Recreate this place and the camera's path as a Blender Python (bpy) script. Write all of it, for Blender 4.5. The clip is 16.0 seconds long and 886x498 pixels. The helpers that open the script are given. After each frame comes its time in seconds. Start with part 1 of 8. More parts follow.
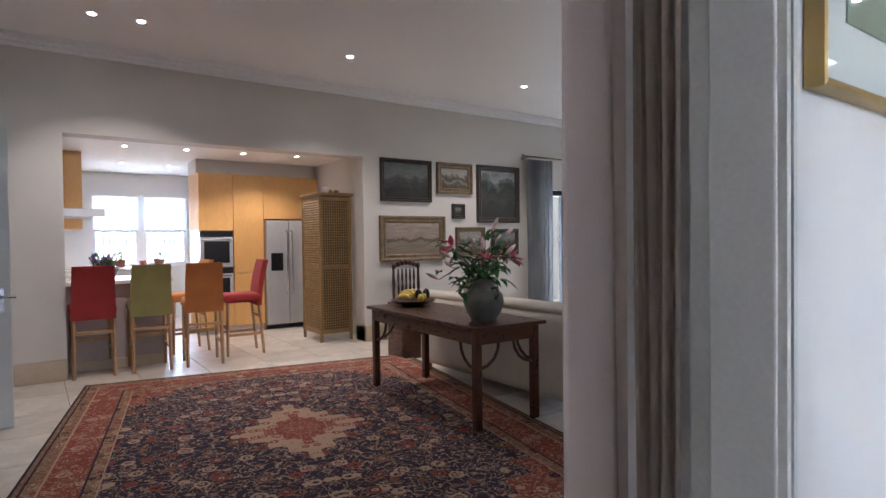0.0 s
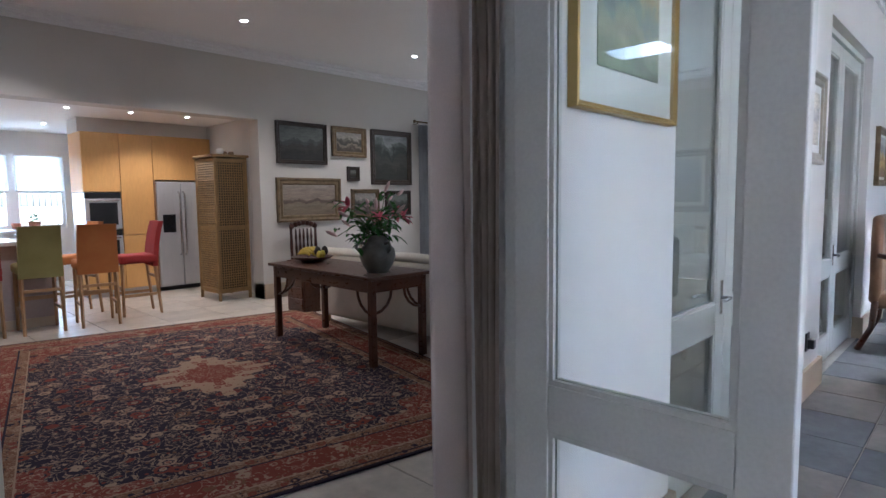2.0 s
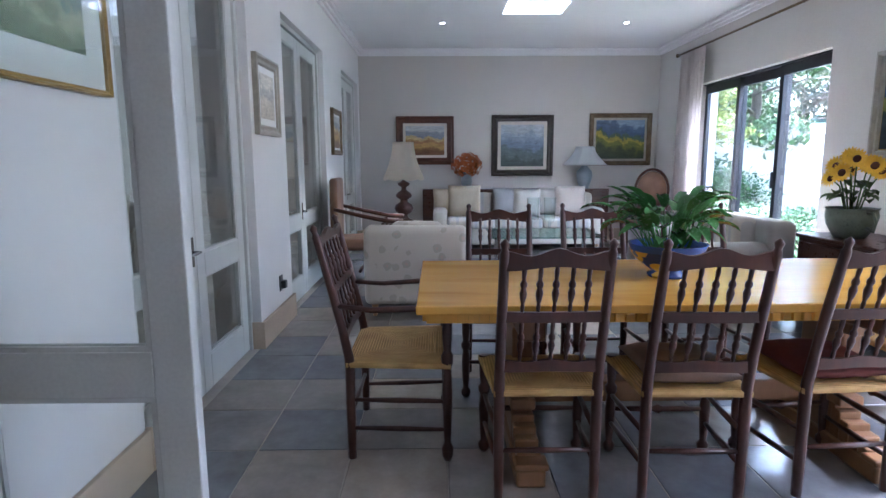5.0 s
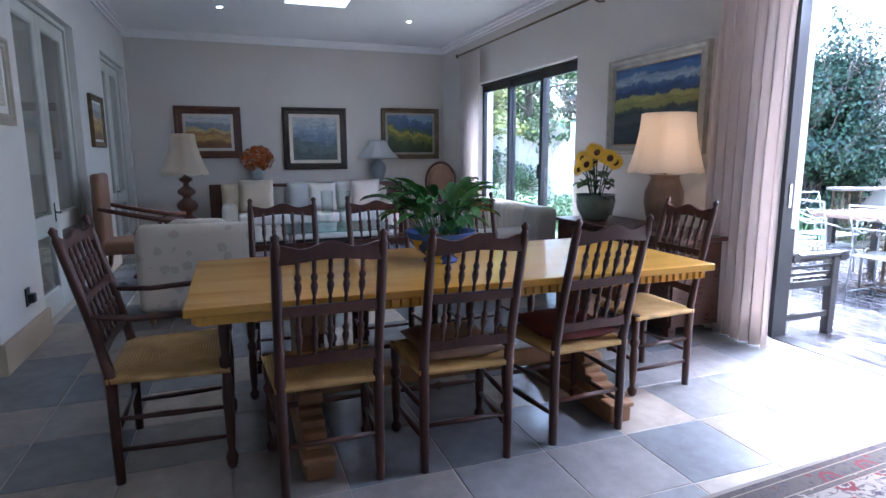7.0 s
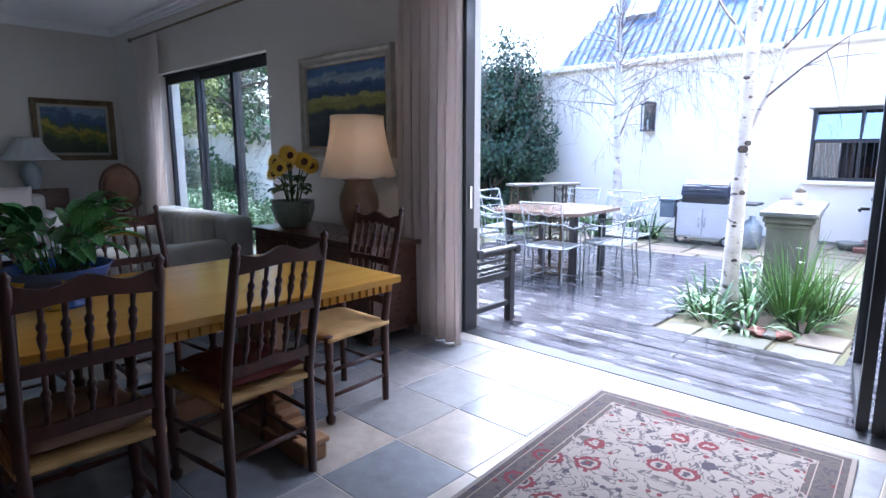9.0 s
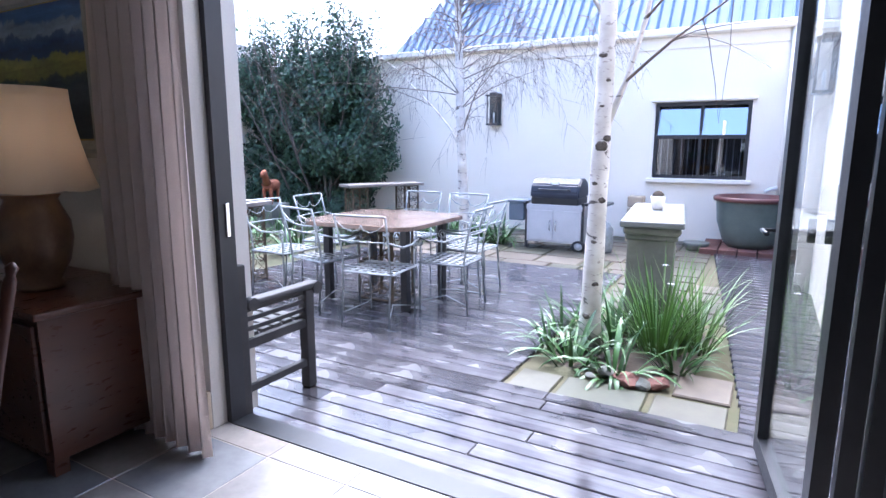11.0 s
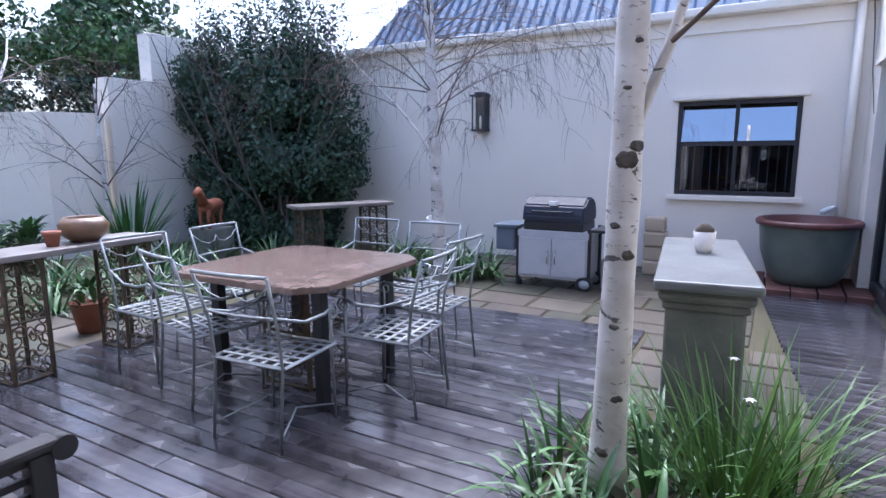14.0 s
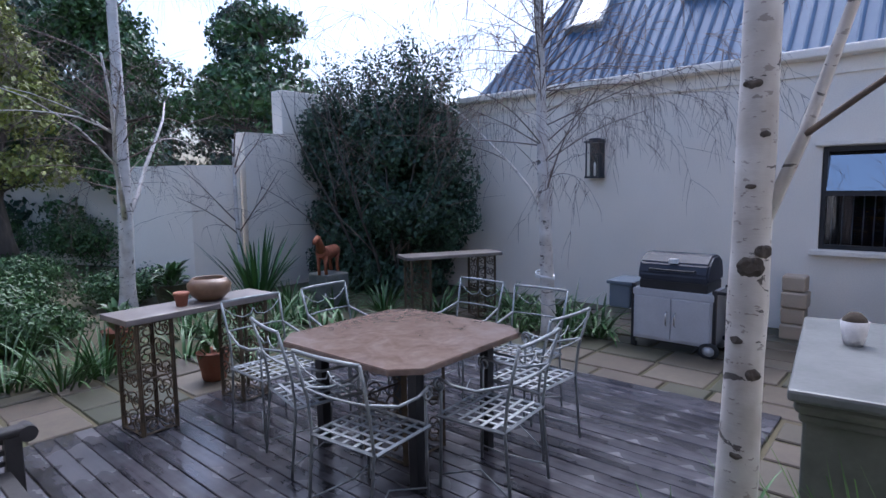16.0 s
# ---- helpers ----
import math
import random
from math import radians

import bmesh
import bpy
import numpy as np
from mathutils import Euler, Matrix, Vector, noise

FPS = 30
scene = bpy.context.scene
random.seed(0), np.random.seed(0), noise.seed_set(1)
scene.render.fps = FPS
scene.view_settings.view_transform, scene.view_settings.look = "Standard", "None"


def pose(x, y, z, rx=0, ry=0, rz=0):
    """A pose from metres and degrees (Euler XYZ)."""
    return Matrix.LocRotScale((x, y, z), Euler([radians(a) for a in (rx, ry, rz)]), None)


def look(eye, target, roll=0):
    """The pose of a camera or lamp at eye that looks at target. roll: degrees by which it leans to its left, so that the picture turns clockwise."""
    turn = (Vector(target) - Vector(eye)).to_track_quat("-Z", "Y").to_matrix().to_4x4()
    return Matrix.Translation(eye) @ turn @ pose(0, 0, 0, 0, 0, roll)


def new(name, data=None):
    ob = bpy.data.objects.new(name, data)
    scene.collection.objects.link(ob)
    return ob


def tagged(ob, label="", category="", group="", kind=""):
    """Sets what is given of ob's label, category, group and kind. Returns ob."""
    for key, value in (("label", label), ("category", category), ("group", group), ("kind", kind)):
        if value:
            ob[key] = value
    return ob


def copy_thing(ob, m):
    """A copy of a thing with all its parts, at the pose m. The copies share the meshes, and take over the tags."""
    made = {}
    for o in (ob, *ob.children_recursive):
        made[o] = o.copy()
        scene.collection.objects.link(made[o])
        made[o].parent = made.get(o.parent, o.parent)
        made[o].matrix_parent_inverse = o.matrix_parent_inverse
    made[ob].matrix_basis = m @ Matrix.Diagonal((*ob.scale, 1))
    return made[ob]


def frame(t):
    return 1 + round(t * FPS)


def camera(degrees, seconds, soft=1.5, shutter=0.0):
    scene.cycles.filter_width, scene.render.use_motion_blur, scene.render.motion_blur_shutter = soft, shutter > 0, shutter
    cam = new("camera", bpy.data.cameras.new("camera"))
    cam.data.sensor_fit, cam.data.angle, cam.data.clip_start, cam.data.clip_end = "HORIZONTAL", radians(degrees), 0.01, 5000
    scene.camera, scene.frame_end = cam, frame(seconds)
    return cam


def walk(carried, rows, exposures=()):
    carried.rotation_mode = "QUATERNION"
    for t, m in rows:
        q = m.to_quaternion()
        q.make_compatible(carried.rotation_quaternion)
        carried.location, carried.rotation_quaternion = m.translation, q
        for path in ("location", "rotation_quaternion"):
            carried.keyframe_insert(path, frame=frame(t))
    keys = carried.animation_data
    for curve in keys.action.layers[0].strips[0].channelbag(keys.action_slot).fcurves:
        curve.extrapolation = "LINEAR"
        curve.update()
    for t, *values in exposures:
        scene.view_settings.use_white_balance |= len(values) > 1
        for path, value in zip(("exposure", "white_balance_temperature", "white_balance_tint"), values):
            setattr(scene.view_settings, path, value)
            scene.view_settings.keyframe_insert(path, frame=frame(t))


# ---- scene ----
cam = camera(75.3, 16.0)
PATH = [
    (0, (0.773, 0.183, 1.301), (1.938, 1.808, 1.265), -0.7),
    (0.5, (0.698, 0.105, 1.308), (1.871, 1.723, 1.239), -0.7),
    (1, (0.598, 0.017, 1.309), (1.814, 1.602, 1.213), -0.7),
    (1.5, (0.506, -0.105, 1.297), (1.810, 1.405, 1.163), -0.8),
    (2, (0.440, -0.240, 1.295), (1.873, 1.144, 1.122), -0.7),
    (2.5, (0.386, -0.357, 1.303), (1.947, 0.877, 1.096), -0.6),
    (3, (0.331, -0.445, 1.305), (2.048, 0.555, 1.075), -0.6),
    (3.5, (0.290, -0.502, 1.302), (2.138, 0.219, 1.046), -0.5),
    (4, (0.262, -0.555, 1.300), (2.195, -0.122, 1.024), -0.4),
    (6.5, (0.199, -0.709, 1.296), (2.106, -1.214, 0.970), -0.2),
    (7, (0.188, -0.742, 1.294), (2.042, -1.414, 0.966), -0.2),
    (7.5, (0.188, -0.790, 1.290), (1.964, -1.647, 0.959), -0.2),
    (8, (0.200, -0.858, 1.296), (1.867, -1.910, 0.960), -0.1),
    (8.5, (0.255, -0.964, 1.307), (1.778, -2.218, 0.973), -0.1),
    (9, (0.377, -1.137, 1.332), (1.724, -2.576, 0.995), -0.1),
    (9.5, (0.497, -1.352, 1.348), (1.672, -2.933, 1.008), -0.0),
    (12, (1.085, -3.251, 1.333), (2.028, -4.979, 0.982), 0.1),
    (12.5, (1.153, -3.547, 1.299), (2.095, -5.278, 0.961), -0.0),
    (13, (1.247, -3.782, 1.306), (2.182, -5.519, 0.970), -0.2),
    (13.5, (1.329, -3.950, 1.330), (2.263, -5.686, 0.998), -0.2),
    (14, (1.374, -4.106, 1.364), (2.349, -5.822, 1.038), -0.3),
    (14.5, (1.391, -4.194, 1.431), (2.434, -5.871, 1.112), -0.4),
    (15, (1.394, -4.253, 1.484), (2.522, -5.878, 1.192), -0.5),
    (15.5, (1.381, -4.253, 1.549), (2.600, -5.819, 1.302), -0.8),
    (16, (1.383, -4.275, 1.608), (2.691, -5.772, 1.388), -0.8),
]
EXPOSURES = [(0, 6.0, 5400, 14), (0.7, 5.85, 5330, 13), (1.5, 5.65, 5180, 12), (2.5, 5.7, 5120, 12), (3.5, 5.75, 5120, 12), (5, 5.38, 5050, 12), (7, 4.8, 4920, 13), (8, 4.38, 4950, 13), (9, 3.6, 4960, 12), (9.5, 3.5, 5000, 11), (12, 2.7, 5180, 16), (13, 2.32, 5180, 16), (14, 1.95, 5180, 16), (16, 1.2, 5180, 15)]
walk(cam, [(t, look(eye, target, roll)) for t, eye, target, roll in PATH], EXPOSURES)

# ---- daylight: an overcast sky, with a broad weak sun behind the cloud ----
world = bpy.data.worlds.new("overcast_sky")
scene.world = world
world.use_nodes = True
sky = world.node_tree.nodes.new("ShaderNodeTexSky")
sky.sky_type, sky.sun_disc = "NISHITA", False
sky.sun_elevation, sky.sun_rotation = radians(60), radians(150)
sky.air_density, sky.dust_density = 1.0, 5.0
back = world.node_tree.nodes["Background"]
world.node_tree.links.new(sky.outputs["Color"], back.inputs["Color"])
back.inputs["Strength"].default_value = 0.12


def lamp(name, kind, energy, colour, m, **values):
    data = bpy.data.lights.new(name, kind)
    data.energy, data.color = energy, colour
    if "angle" in values:
        data.angle = radians(values["angle"])
    if "size" in values:
        data.shape, data.size, data.size_y = "RECTANGLE", values["size"][0], values["size"][1]
    if "radius" in values:
        data.shadow_soft_size = values["radius"]
    if "spot" in values:
        data.spot_size, data.spot_blend = radians(values["spot"]), 0.6
    ob = new(name, data)
    ob.matrix_world = m
    return ob


lamp("sun", "SUN", 0.75, (1, 0.97, 0.93), look((0, 0, 0), (-0.25, 0.433, -0.866)), angle=45)
# added lamp out of view under the folding doors' head, boosting the sky's light
lamp("folding_door_fill", "AREA", 1.0, (1.0, 0.96, 0.93), look((1.75, -4.40, 2.25), (1.75, 0.0, 1.3)), size=(2.4, 0.2))

# ---- node helper ----


class Shade:
    """A small builder for node materials in object space."""

    def __init__(self, name, rough=0.6, metal=0.0, spec=0.5):
        self.m = bpy.data.materials.new(name)
        self.m.use_nodes = True
        self.t = self.m.node_tree
        self.b = self.t.nodes["Principled BSDF"]
        self.b.inputs["Roughness"].default_value = rough
        self.b.inputs["Metallic"].default_value = metal
        self.b.inputs["Specular IOR Level"].default_value = spec
        self.co = self.t.nodes.new("ShaderNodeTexCoord")

    def node(self, kind, **props):
        n = self.t.nodes.new(kind)
        for k, v in props.items():
            if k == "operation":
                n.operation = v
            elif k == "data_type":
                n.data_type = v
            elif k == "feature":
                n.feature = v
            elif k == "blend_type":
                n.blend_type = v
        return n

    def put(self, socket, v):
        if hasattr(v, "is_output"):
            self.t.links.new(v, socket)
        elif v is not None:
            if isinstance(v, (tuple, list)) and len(v) == 3 and socket.type == "RGBA":
                v = (*v, 1)
            socket.default_value = v

    def math(self, op, a, b=None):
        n = self.node("ShaderNodeMath", operation=op)
        self.put(n.inputs[0], a)
        if b is not None:
            self.put(n.inputs[1], b)
        return n.outputs[0]

    def space(self, scale=(1, 1, 1), which="Object", turn=0):
        n = self.t.nodes.new("ShaderNodeMapping")
        n.inputs["Scale"].default_value = scale
        n.inputs["Rotation"].default_value = (0, 0, turn)
        self.t.links.new(self.co.outputs[which], n.inputs[0])
        return n.outputs[0]

    def xyz(self, v=None):
        n = self.t.nodes.new("ShaderNodeSeparateXYZ")
        self.t.links.new(v or self.co.outputs["Object"], n.inputs[0])
        return n.outputs

    def noise(self, scale, v=None, detail=3, rough=0.55, distort=0.0):
        n = self.t.nodes.new("ShaderNodeTexNoise")
        n.inputs["Scale"].default_value, n.inputs["Detail"].default_value = scale, detail
        n.inputs["Roughness"].default_value, n.inputs["Distortion"].default_value = rough, distort
        self.t.links.new(v or self.co.outputs["Object"], n.inputs["Vector"])
        return n.outputs["Fac"]

    def cells(self, scale, v=None, feature="F1", rand=1.0):
        n = self.node("ShaderNodeTexVoronoi", feature=feature)
        n.inputs["Scale"].default_value, n.inputs["Randomness"].default_value = scale, rand
        self.t.links.new(v or self.co.outputs["Object"], n.inputs["Vector"])
        return n.outputs

    def ramp(self, fac, stops, hard=False):
        n = self.t.nodes.new("ShaderNodeValToRGB")
        r = n.color_ramp
        if hard:
            r.interpolation = "CONSTANT"
        while len(r.elements) < len(stops):
            r.elements.new(0.5)
        for e, (p, c) in zip(r.elements, stops):
            e.position, e.color = p, (*c, 1)
        self.put(n.inputs[0], fac)
        return n.outputs[0]

    def mix(self, fac, a, b, blend="MIX"):
        n = self.node("ShaderNodeMix", data_type="RGBA", blend_type=blend)
        self.put(n.inputs[0], fac)
        self.put(n.inputs[6], a)
        self.put(n.inputs[7], b)
        return n.outputs[2]

    def random(self):
        return self.t.nodes.new("ShaderNodeObjectInfo").outputs["Random"]

    def island(self):
        return self.t.nodes.new("ShaderNodeNewGeometry").outputs["Random Per Island"]

    def vary(self, colour, value, amount):
        """Colour, its lightness moved by value (0 to 1) by up to amount."""
        n = self.t.nodes.new("ShaderNodeHueSaturation")
        self.put(n.inputs["Color"], colour)
        f = self.math("ADD", self.math("MULTIPLY", value, 2 * amount), 1 - amount)
        self.put(n.inputs["Value"], f)
        return n.outputs[0]

    def done(self, colour, bump=None, strength=0.2, distance=0.01, rough=None):
        self.put(self.b.inputs["Base Color"], colour)
        if rough is not None:
            self.put(self.b.inputs["Roughness"], rough)
        if bump is not None:
            n = self.t.nodes.new("ShaderNodeBump")
            n.inputs["Strength"].default_value, n.inputs["Distance"].default_value = strength, distance
            self.put(n.inputs["Height"], bump)
            self.t.links.new(n.outputs[0], self.b.inputs["Normal"])
        return self.m


def plain(name, a, b, scale=6, rough=0.6, metal=0.0, fine=70, bump=0.15, stretch=(1, 1, 1), vary=0.0, island=0.0, spread=0.25):
    """A surface of two tones at a coarse scale, with fine grain and relief."""
    s = Shade(name, rough, metal)
    v = s.space(stretch)
    n1, n2 = s.noise(scale, v, 4), s.noise(fine, v, 3)
    c = s.ramp(n1, [(0.5 - spread, a), (0.5 + spread, b)])
    c = s.vary(c, n2, 0.12)
    if vary:
        c = s.vary(c, s.random(), vary)
    if island:
        c = s.vary(c, s.island(), island)
    r = s.math("ADD", s.math("MULTIPLY", n2, 0.2), rough - 0.1)
    return s.done(c, n2, bump, 0.004, r)


# ---- materials ----
PLASTER = plain("painted_plaster", (0.57, 0.535, 0.485), (0.61, 0.575, 0.525), 1.2, 0.8, fine=120, bump=0.08)
PLASTER_PALE = plain("pale_plaster", (0.66, 0.645, 0.62), (0.70, 0.685, 0.66), 1.2, 0.8, fine=120, bump=0.08)
CEILING = plain("ceiling_paint", (0.80, 0.79, 0.78), (0.84, 0.83, 0.82), 1, 0.85, fine=90, bump=0.05)
SKIRT = plain("sand_stone_skirting", (0.42, 0.335, 0.24), (0.52, 0.42, 0.305), 3, 0.6, fine=60)
SAGE = plain("sage_grey_paint", (0.50, 0.51, 0.475), (0.56, 0.57, 0.535), 2, 0.45, fine=90, bump=0.06)
RENDER = plain("outdoor_render", (0.83, 0.76, 0.655), (0.89, 0.82, 0.715), 0.9, 0.85, fine=80, bump=0.25)
IRON_BLACK = plain("black_aluminium", (0.022, 0.023, 0.026), (0.035, 0.036, 0.04), 5, 0.4, 0.3, bump=0.03)
OAK_DARK = plain("dark_stained_oak", (0.032, 0.010, 0.006), (0.072, 0.023, 0.013), 7, 0.38, fine=50, bump=0.12, stretch=(2, 2, 0.4), vary=0.15)
MAHOGANY = plain("mahogany", (0.05, 0.018, 0.010), (0.10, 0.036, 0.018), 6, 0.3, fine=50, bump=0.08, stretch=(1, 0.25, 1))
WOOD_MID = plain("oiled_wood", (0.20, 0.10, 0.045), (0.30, 0.16, 0.07), 6, 0.4, fine=60, stretch=(1, 1, 0.3))
BEECH = plain("beech", (0.36, 0.21, 0.10), (0.46, 0.28, 0.14), 5, 0.45, fine=60, stretch=(1, 1, 0.3))
MAPLE = plain("honey_maple_veneer", (0.60, 0.34, 0.11), (0.68, 0.40, 0.14), 3, 0.4, fine=50, bump=0.04, stretch=(1, 1, 0.2))
BRASS = plain("aged_gilt", (0.34, 0.22, 0.07), (0.48, 0.33, 0.11), 9, 0.42, 0.5, bump=0.3)
GILT_DARK = plain("worn_dark_gilt", (0.10, 0.065, 0.03), (0.20, 0.14, 0.07), 14, 0.5, 0.2, bump=0.6)
FRAME_BLACK = plain("black_brown_frame", (0.02, 0.014, 0.011), (0.06, 0.04, 0.025), 20, 0.4, bump=0.6)
FRAME_BROWN = plain("polished_brown_frame", (0.07, 0.022, 0.012), (0.13, 0.045, 0.022), 12, 0.35, bump=0.3)
FRAME_SILVER = plain("silvered_frame", (0.30, 0.27, 0.22), (0.44, 0.40, 0.33), 12, 0.4, 0.3, bump=0.4)
MOUNT = plain("white_mount", (0.74, 0.74, 0.72), (0.78, 0.78, 0.76), 3, 0.7)
STEEL = plain("brushed_steel", (0.50, 0.51, 0.53), (0.58, 0.59, 0.61), 3, 0.32, 0.45, fine=150, stretch=(1, 1, 0.05), bump=0.05)
CHROME = plain("satin_chrome", (0.6, 0.6, 0.6), (0.68, 0.68, 0.68), 3, 0.22, 1.0, bump=0.02)
BLACK_GLASS = plain("black_oven_glass", (0.012, 0.012, 0.014), (0.02, 0.02, 0.022), 2, 0.12, bump=0.0)
WHITE = plain("white_gloss", (0.74, 0.74, 0.73), (0.8, 0.8, 0.79), 2, 0.35, bump=0.02)
STONE_TOP = plain("pale_stone_worktop", (0.60, 0.57, 0.55), (0.70, 0.67, 0.64), 30, 0.25, bump=0.02)
ISLAND_PAINT = plain("taupe_paint", (0.36, 0.29, 0.27), (0.40, 0.33, 0.31), 3, 0.6)
RED_CLOTH = plain("red_upholstery", (0.25, 0.016, 0.016), (0.31, 0.025, 0.022), 5, 0.85, fine=240, bump=0.3)
GREEN_CLOTH = plain("olive_upholstery", (0.23, 0.195, 0.060), (0.29, 0.25, 0.085), 5, 0.85, fine=240, bump=0.3)
ORANGE_CLOTH = plain("ochre_upholstery", (0.40, 0.13, 0.03), (0.48, 0.18, 0.045), 5, 0.85, fine=240, bump=0.3)
CREAM_CLOTH = plain("cream_linen", (0.56, 0.51, 0.42), (0.64, 0.59, 0.50), 5, 0.9, fine=260, bump=0.3)
GREY_CLOTH = plain("grey_linen", (0.34, 0.33, 0.31), (0.44, 0.43, 0.40), 5, 0.9, fine=260, bump=0.3)
GOLD_CLOTH = plain("straw_velvet", (0.50, 0.41, 0.28), (0.58, 0.49, 0.35), 6, 0.8, fine=200, bump=0.3)
ROSE_CLOTH = plain("dusty_rose_cloth", (0.54, 0.45, 0.37), (0.62, 0.53, 0.44), 6, 0.8, fine=200, bump=0.3)
MAROON = plain("maroon_cushion_cloth", (0.12, 0.025, 0.025), (0.19, 0.045, 0.04), 6, 0.75, fine=200, bump=0.3)
BROWN_CUSHION = plain("brown_satin_cushion", (0.20, 0.12, 0.08), (0.31, 0.20, 0.135), 5, 0.5, fine=100, bump=0.3)
CURTAIN = plain("taupe_curtain_cloth", (0.70, 0.62, 0.57), (0.77, 0.69, 0.64), 2, 0.85, fine=220, bump=0.12, stretch=(2, 2, 0.6))
CURTAIN_BROWN = plain("brown_strip_cloth", (0.30, 0.245, 0.195), (0.38, 0.31, 0.25), 3, 0.85, fine=220, bump=0.2)
CURTAIN_GREY = plain("blue_grey_curtain_cloth", (0.27, 0.28, 0.29), (0.36, 0.37, 0.38), 3, 0.85, fine=220, bump=0.2)
LEATHER = plain("worn_brown_leather", (0.12, 0.06, 0.03), (0.22, 0.12, 0.065), 6, 0.5, fine=70, bump=0.3)
CERAMIC_GREEN = plain("celadon_glaze", (0.13, 0.17, 0.14), (0.22, 0.27, 0.22), 7, 0.3, bump=0.1)
CERAMIC_BROWN = plain("brown_glazed_urn", (0.12, 0.07, 0.04), (0.24, 0.15, 0.085), 9, 0.35, bump=0.2)
STONEWARE = plain("old_green_stoneware", (0.075, 0.075, 0.06), (0.15, 0.145, 0.115), 14, 0.5, bump=0.5)
PEWTER = plain("grey_glazed_vase", (0.22, 0.25, 0.27), (0.32, 0.35, 0.37), 5, 0.35, bump=0.1)
TERRACOTTA = plain("weathered_terracotta", (0.24, 0.085, 0.05), (0.36, 0.15, 0.09), 8, 0.8, bump=0.3)
RUST = plain("rusted_iron", (0.16, 0.045, 0.02), (0.30, 0.10, 0.045), 12, 0.85, bump=0.5)
GALVANISED = plain("weathered_galvanised_iron", (0.20, 0.215, 0.22), (0.36, 0.38, 0.385), 16, 0.5, 0.55, bump=0.4)
FILIGREE = plain("rusty_cast_iron", (0.055, 0.045, 0.03), (0.14, 0.10, 0.06), 14, 0.75, 0.3, bump=0.5)
BENCH = plain("weathered_dark_teak", (0.018, 0.017, 0.018), (0.045, 0.042, 0.042), 6, 0.7, fine=50, bump=0.4, stretch=(1, 1, 1))
SOIL = plain("damp_soil", (0.035, 0.026, 0.018), (0.085, 0.065, 0.045), 5, 0.95, fine=45, bump=1.0)
GROUND = plain("mossy_garden_ground", (0.05, 0.055, 0.022), (0.12, 0.10, 0.06), 1.3, 0.95, fine=30, bump=0.9)
STONE_OLD = plain("mossy_cast_stone", (0.080, 0.086, 0.070), (0.19, 0.188, 0.165), 4, 0.85, fine=40, bump=0.6)
CONSOLE_TOP = plain("pinkish_stone_top", (0.15, 0.13, 0.115), (0.25, 0.22, 0.20), 5, 0.4, fine=40, bump=0.2)
STONE_CAP = plain("grey_stone_cap", (0.085, 0.090, 0.088), (0.17, 0.175, 0.172), 4, 0.42, fine=40, bump=0.3)
BBQ_BLUE = plain("blue_black_enamel", (0.010, 0.014, 0.028), (0.018, 0.024, 0.042), 4, 0.5, 0.0, bump=0.03)
BBQ_GREY = plain("silver_grey_paint", (0.46, 0.47, 0.50), (0.54, 0.55, 0.58), 4, 0.4, 0.2, bump=0.03)
BBQ_SIDE = plain("slate_plastic", (0.10, 0.13, 0.17), (0.14, 0.17, 0.21), 4, 0.5, bump=0.05)
BRICK = plain("red_brick", (0.10, 0.042, 0.032), (0.17, 0.075, 0.055), 9, 0.85, bump=0.5, vary=0.2)
GLAZE_POT = plain("grey_green_glazed_pot", (0.085, 0.105, 0.09), (0.15, 0.175, 0.15), 4, 0.35, bump=0.2)
RED_RIM = plain("oxblood_glaze", (0.10, 0.038, 0.034), (0.16, 0.06, 0.05), 6, 0.4)
LEAF_DARK = plain("dark_evergreen_leaf", (0.022, 0.050, 0.026), (0.050, 0.092, 0.046), 3, 0.5, island=0.6, bump=0.05)
LEAF_MID = plain("garden_leaf", (0.035, 0.085, 0.022), (0.07, 0.14, 0.04), 3, 0.45, island=0.5, bump=0.05)
LEAF_LIME = plain("yellow_green_leaf", (0.16, 0.19, 0.03), (0.26, 0.27, 0.06), 3, 0.5, island=0.5, bump=0.05)
BLADE = plain("strap_leaf", (0.032, 0.090, 0.022), (0.075, 0.16, 0.04), 4, 0.4, island=0.4, bump=0.05)
BLADE_PALE = plain("fresh_iris_leaf", (0.065, 0.14, 0.026), (0.12, 0.22, 0.048), 4, 0.4, island=0.4, bump=0.05)
LILY_LEAF = plain("glossy_lily_leaf", (0.055, 0.17, 0.045), (0.12, 0.28, 0.09), 5, 0.25, vary=0.35, bump=0.1)
STEM = plain("green_stem", (0.07, 0.12, 0.03), (0.11, 0.17, 0.05), 6, 0.5)
PINK = plain("pink_lily_petal", (0.55, 0.06, 0.10), (0.68, 0.14, 0.19), 12, 0.5)
PINK_PALE = plain("pale_lily_bud", (0.62, 0.40, 0.38), (0.70, 0.55, 0.48), 12, 0.5)
YELLOW = plain("sunflower_petal", (0.70, 0.40, 0.01), (0.80, 0.52, 0.02), 9, 0.5)
BROWN_SEED = plain("sunflower_seed_head", (0.06, 0.022, 0.01), (0.12, 0.045, 0.018), 20, 0.8, bump=0.8)
ORANGE = plain("burnt_orange_flower", (0.30, 0.07, 0.012), (0.44, 0.12, 0.02), 20, 0.7)
BANANA = plain("banana_skin", (0.62, 0.46, 0.04), (0.70, 0.55, 0.07), 10, 0.5)
LEMON = plain("lemon_skin", (0.66, 0.55, 0.05), (0.74, 0.64, 0.10), 12, 0.45)
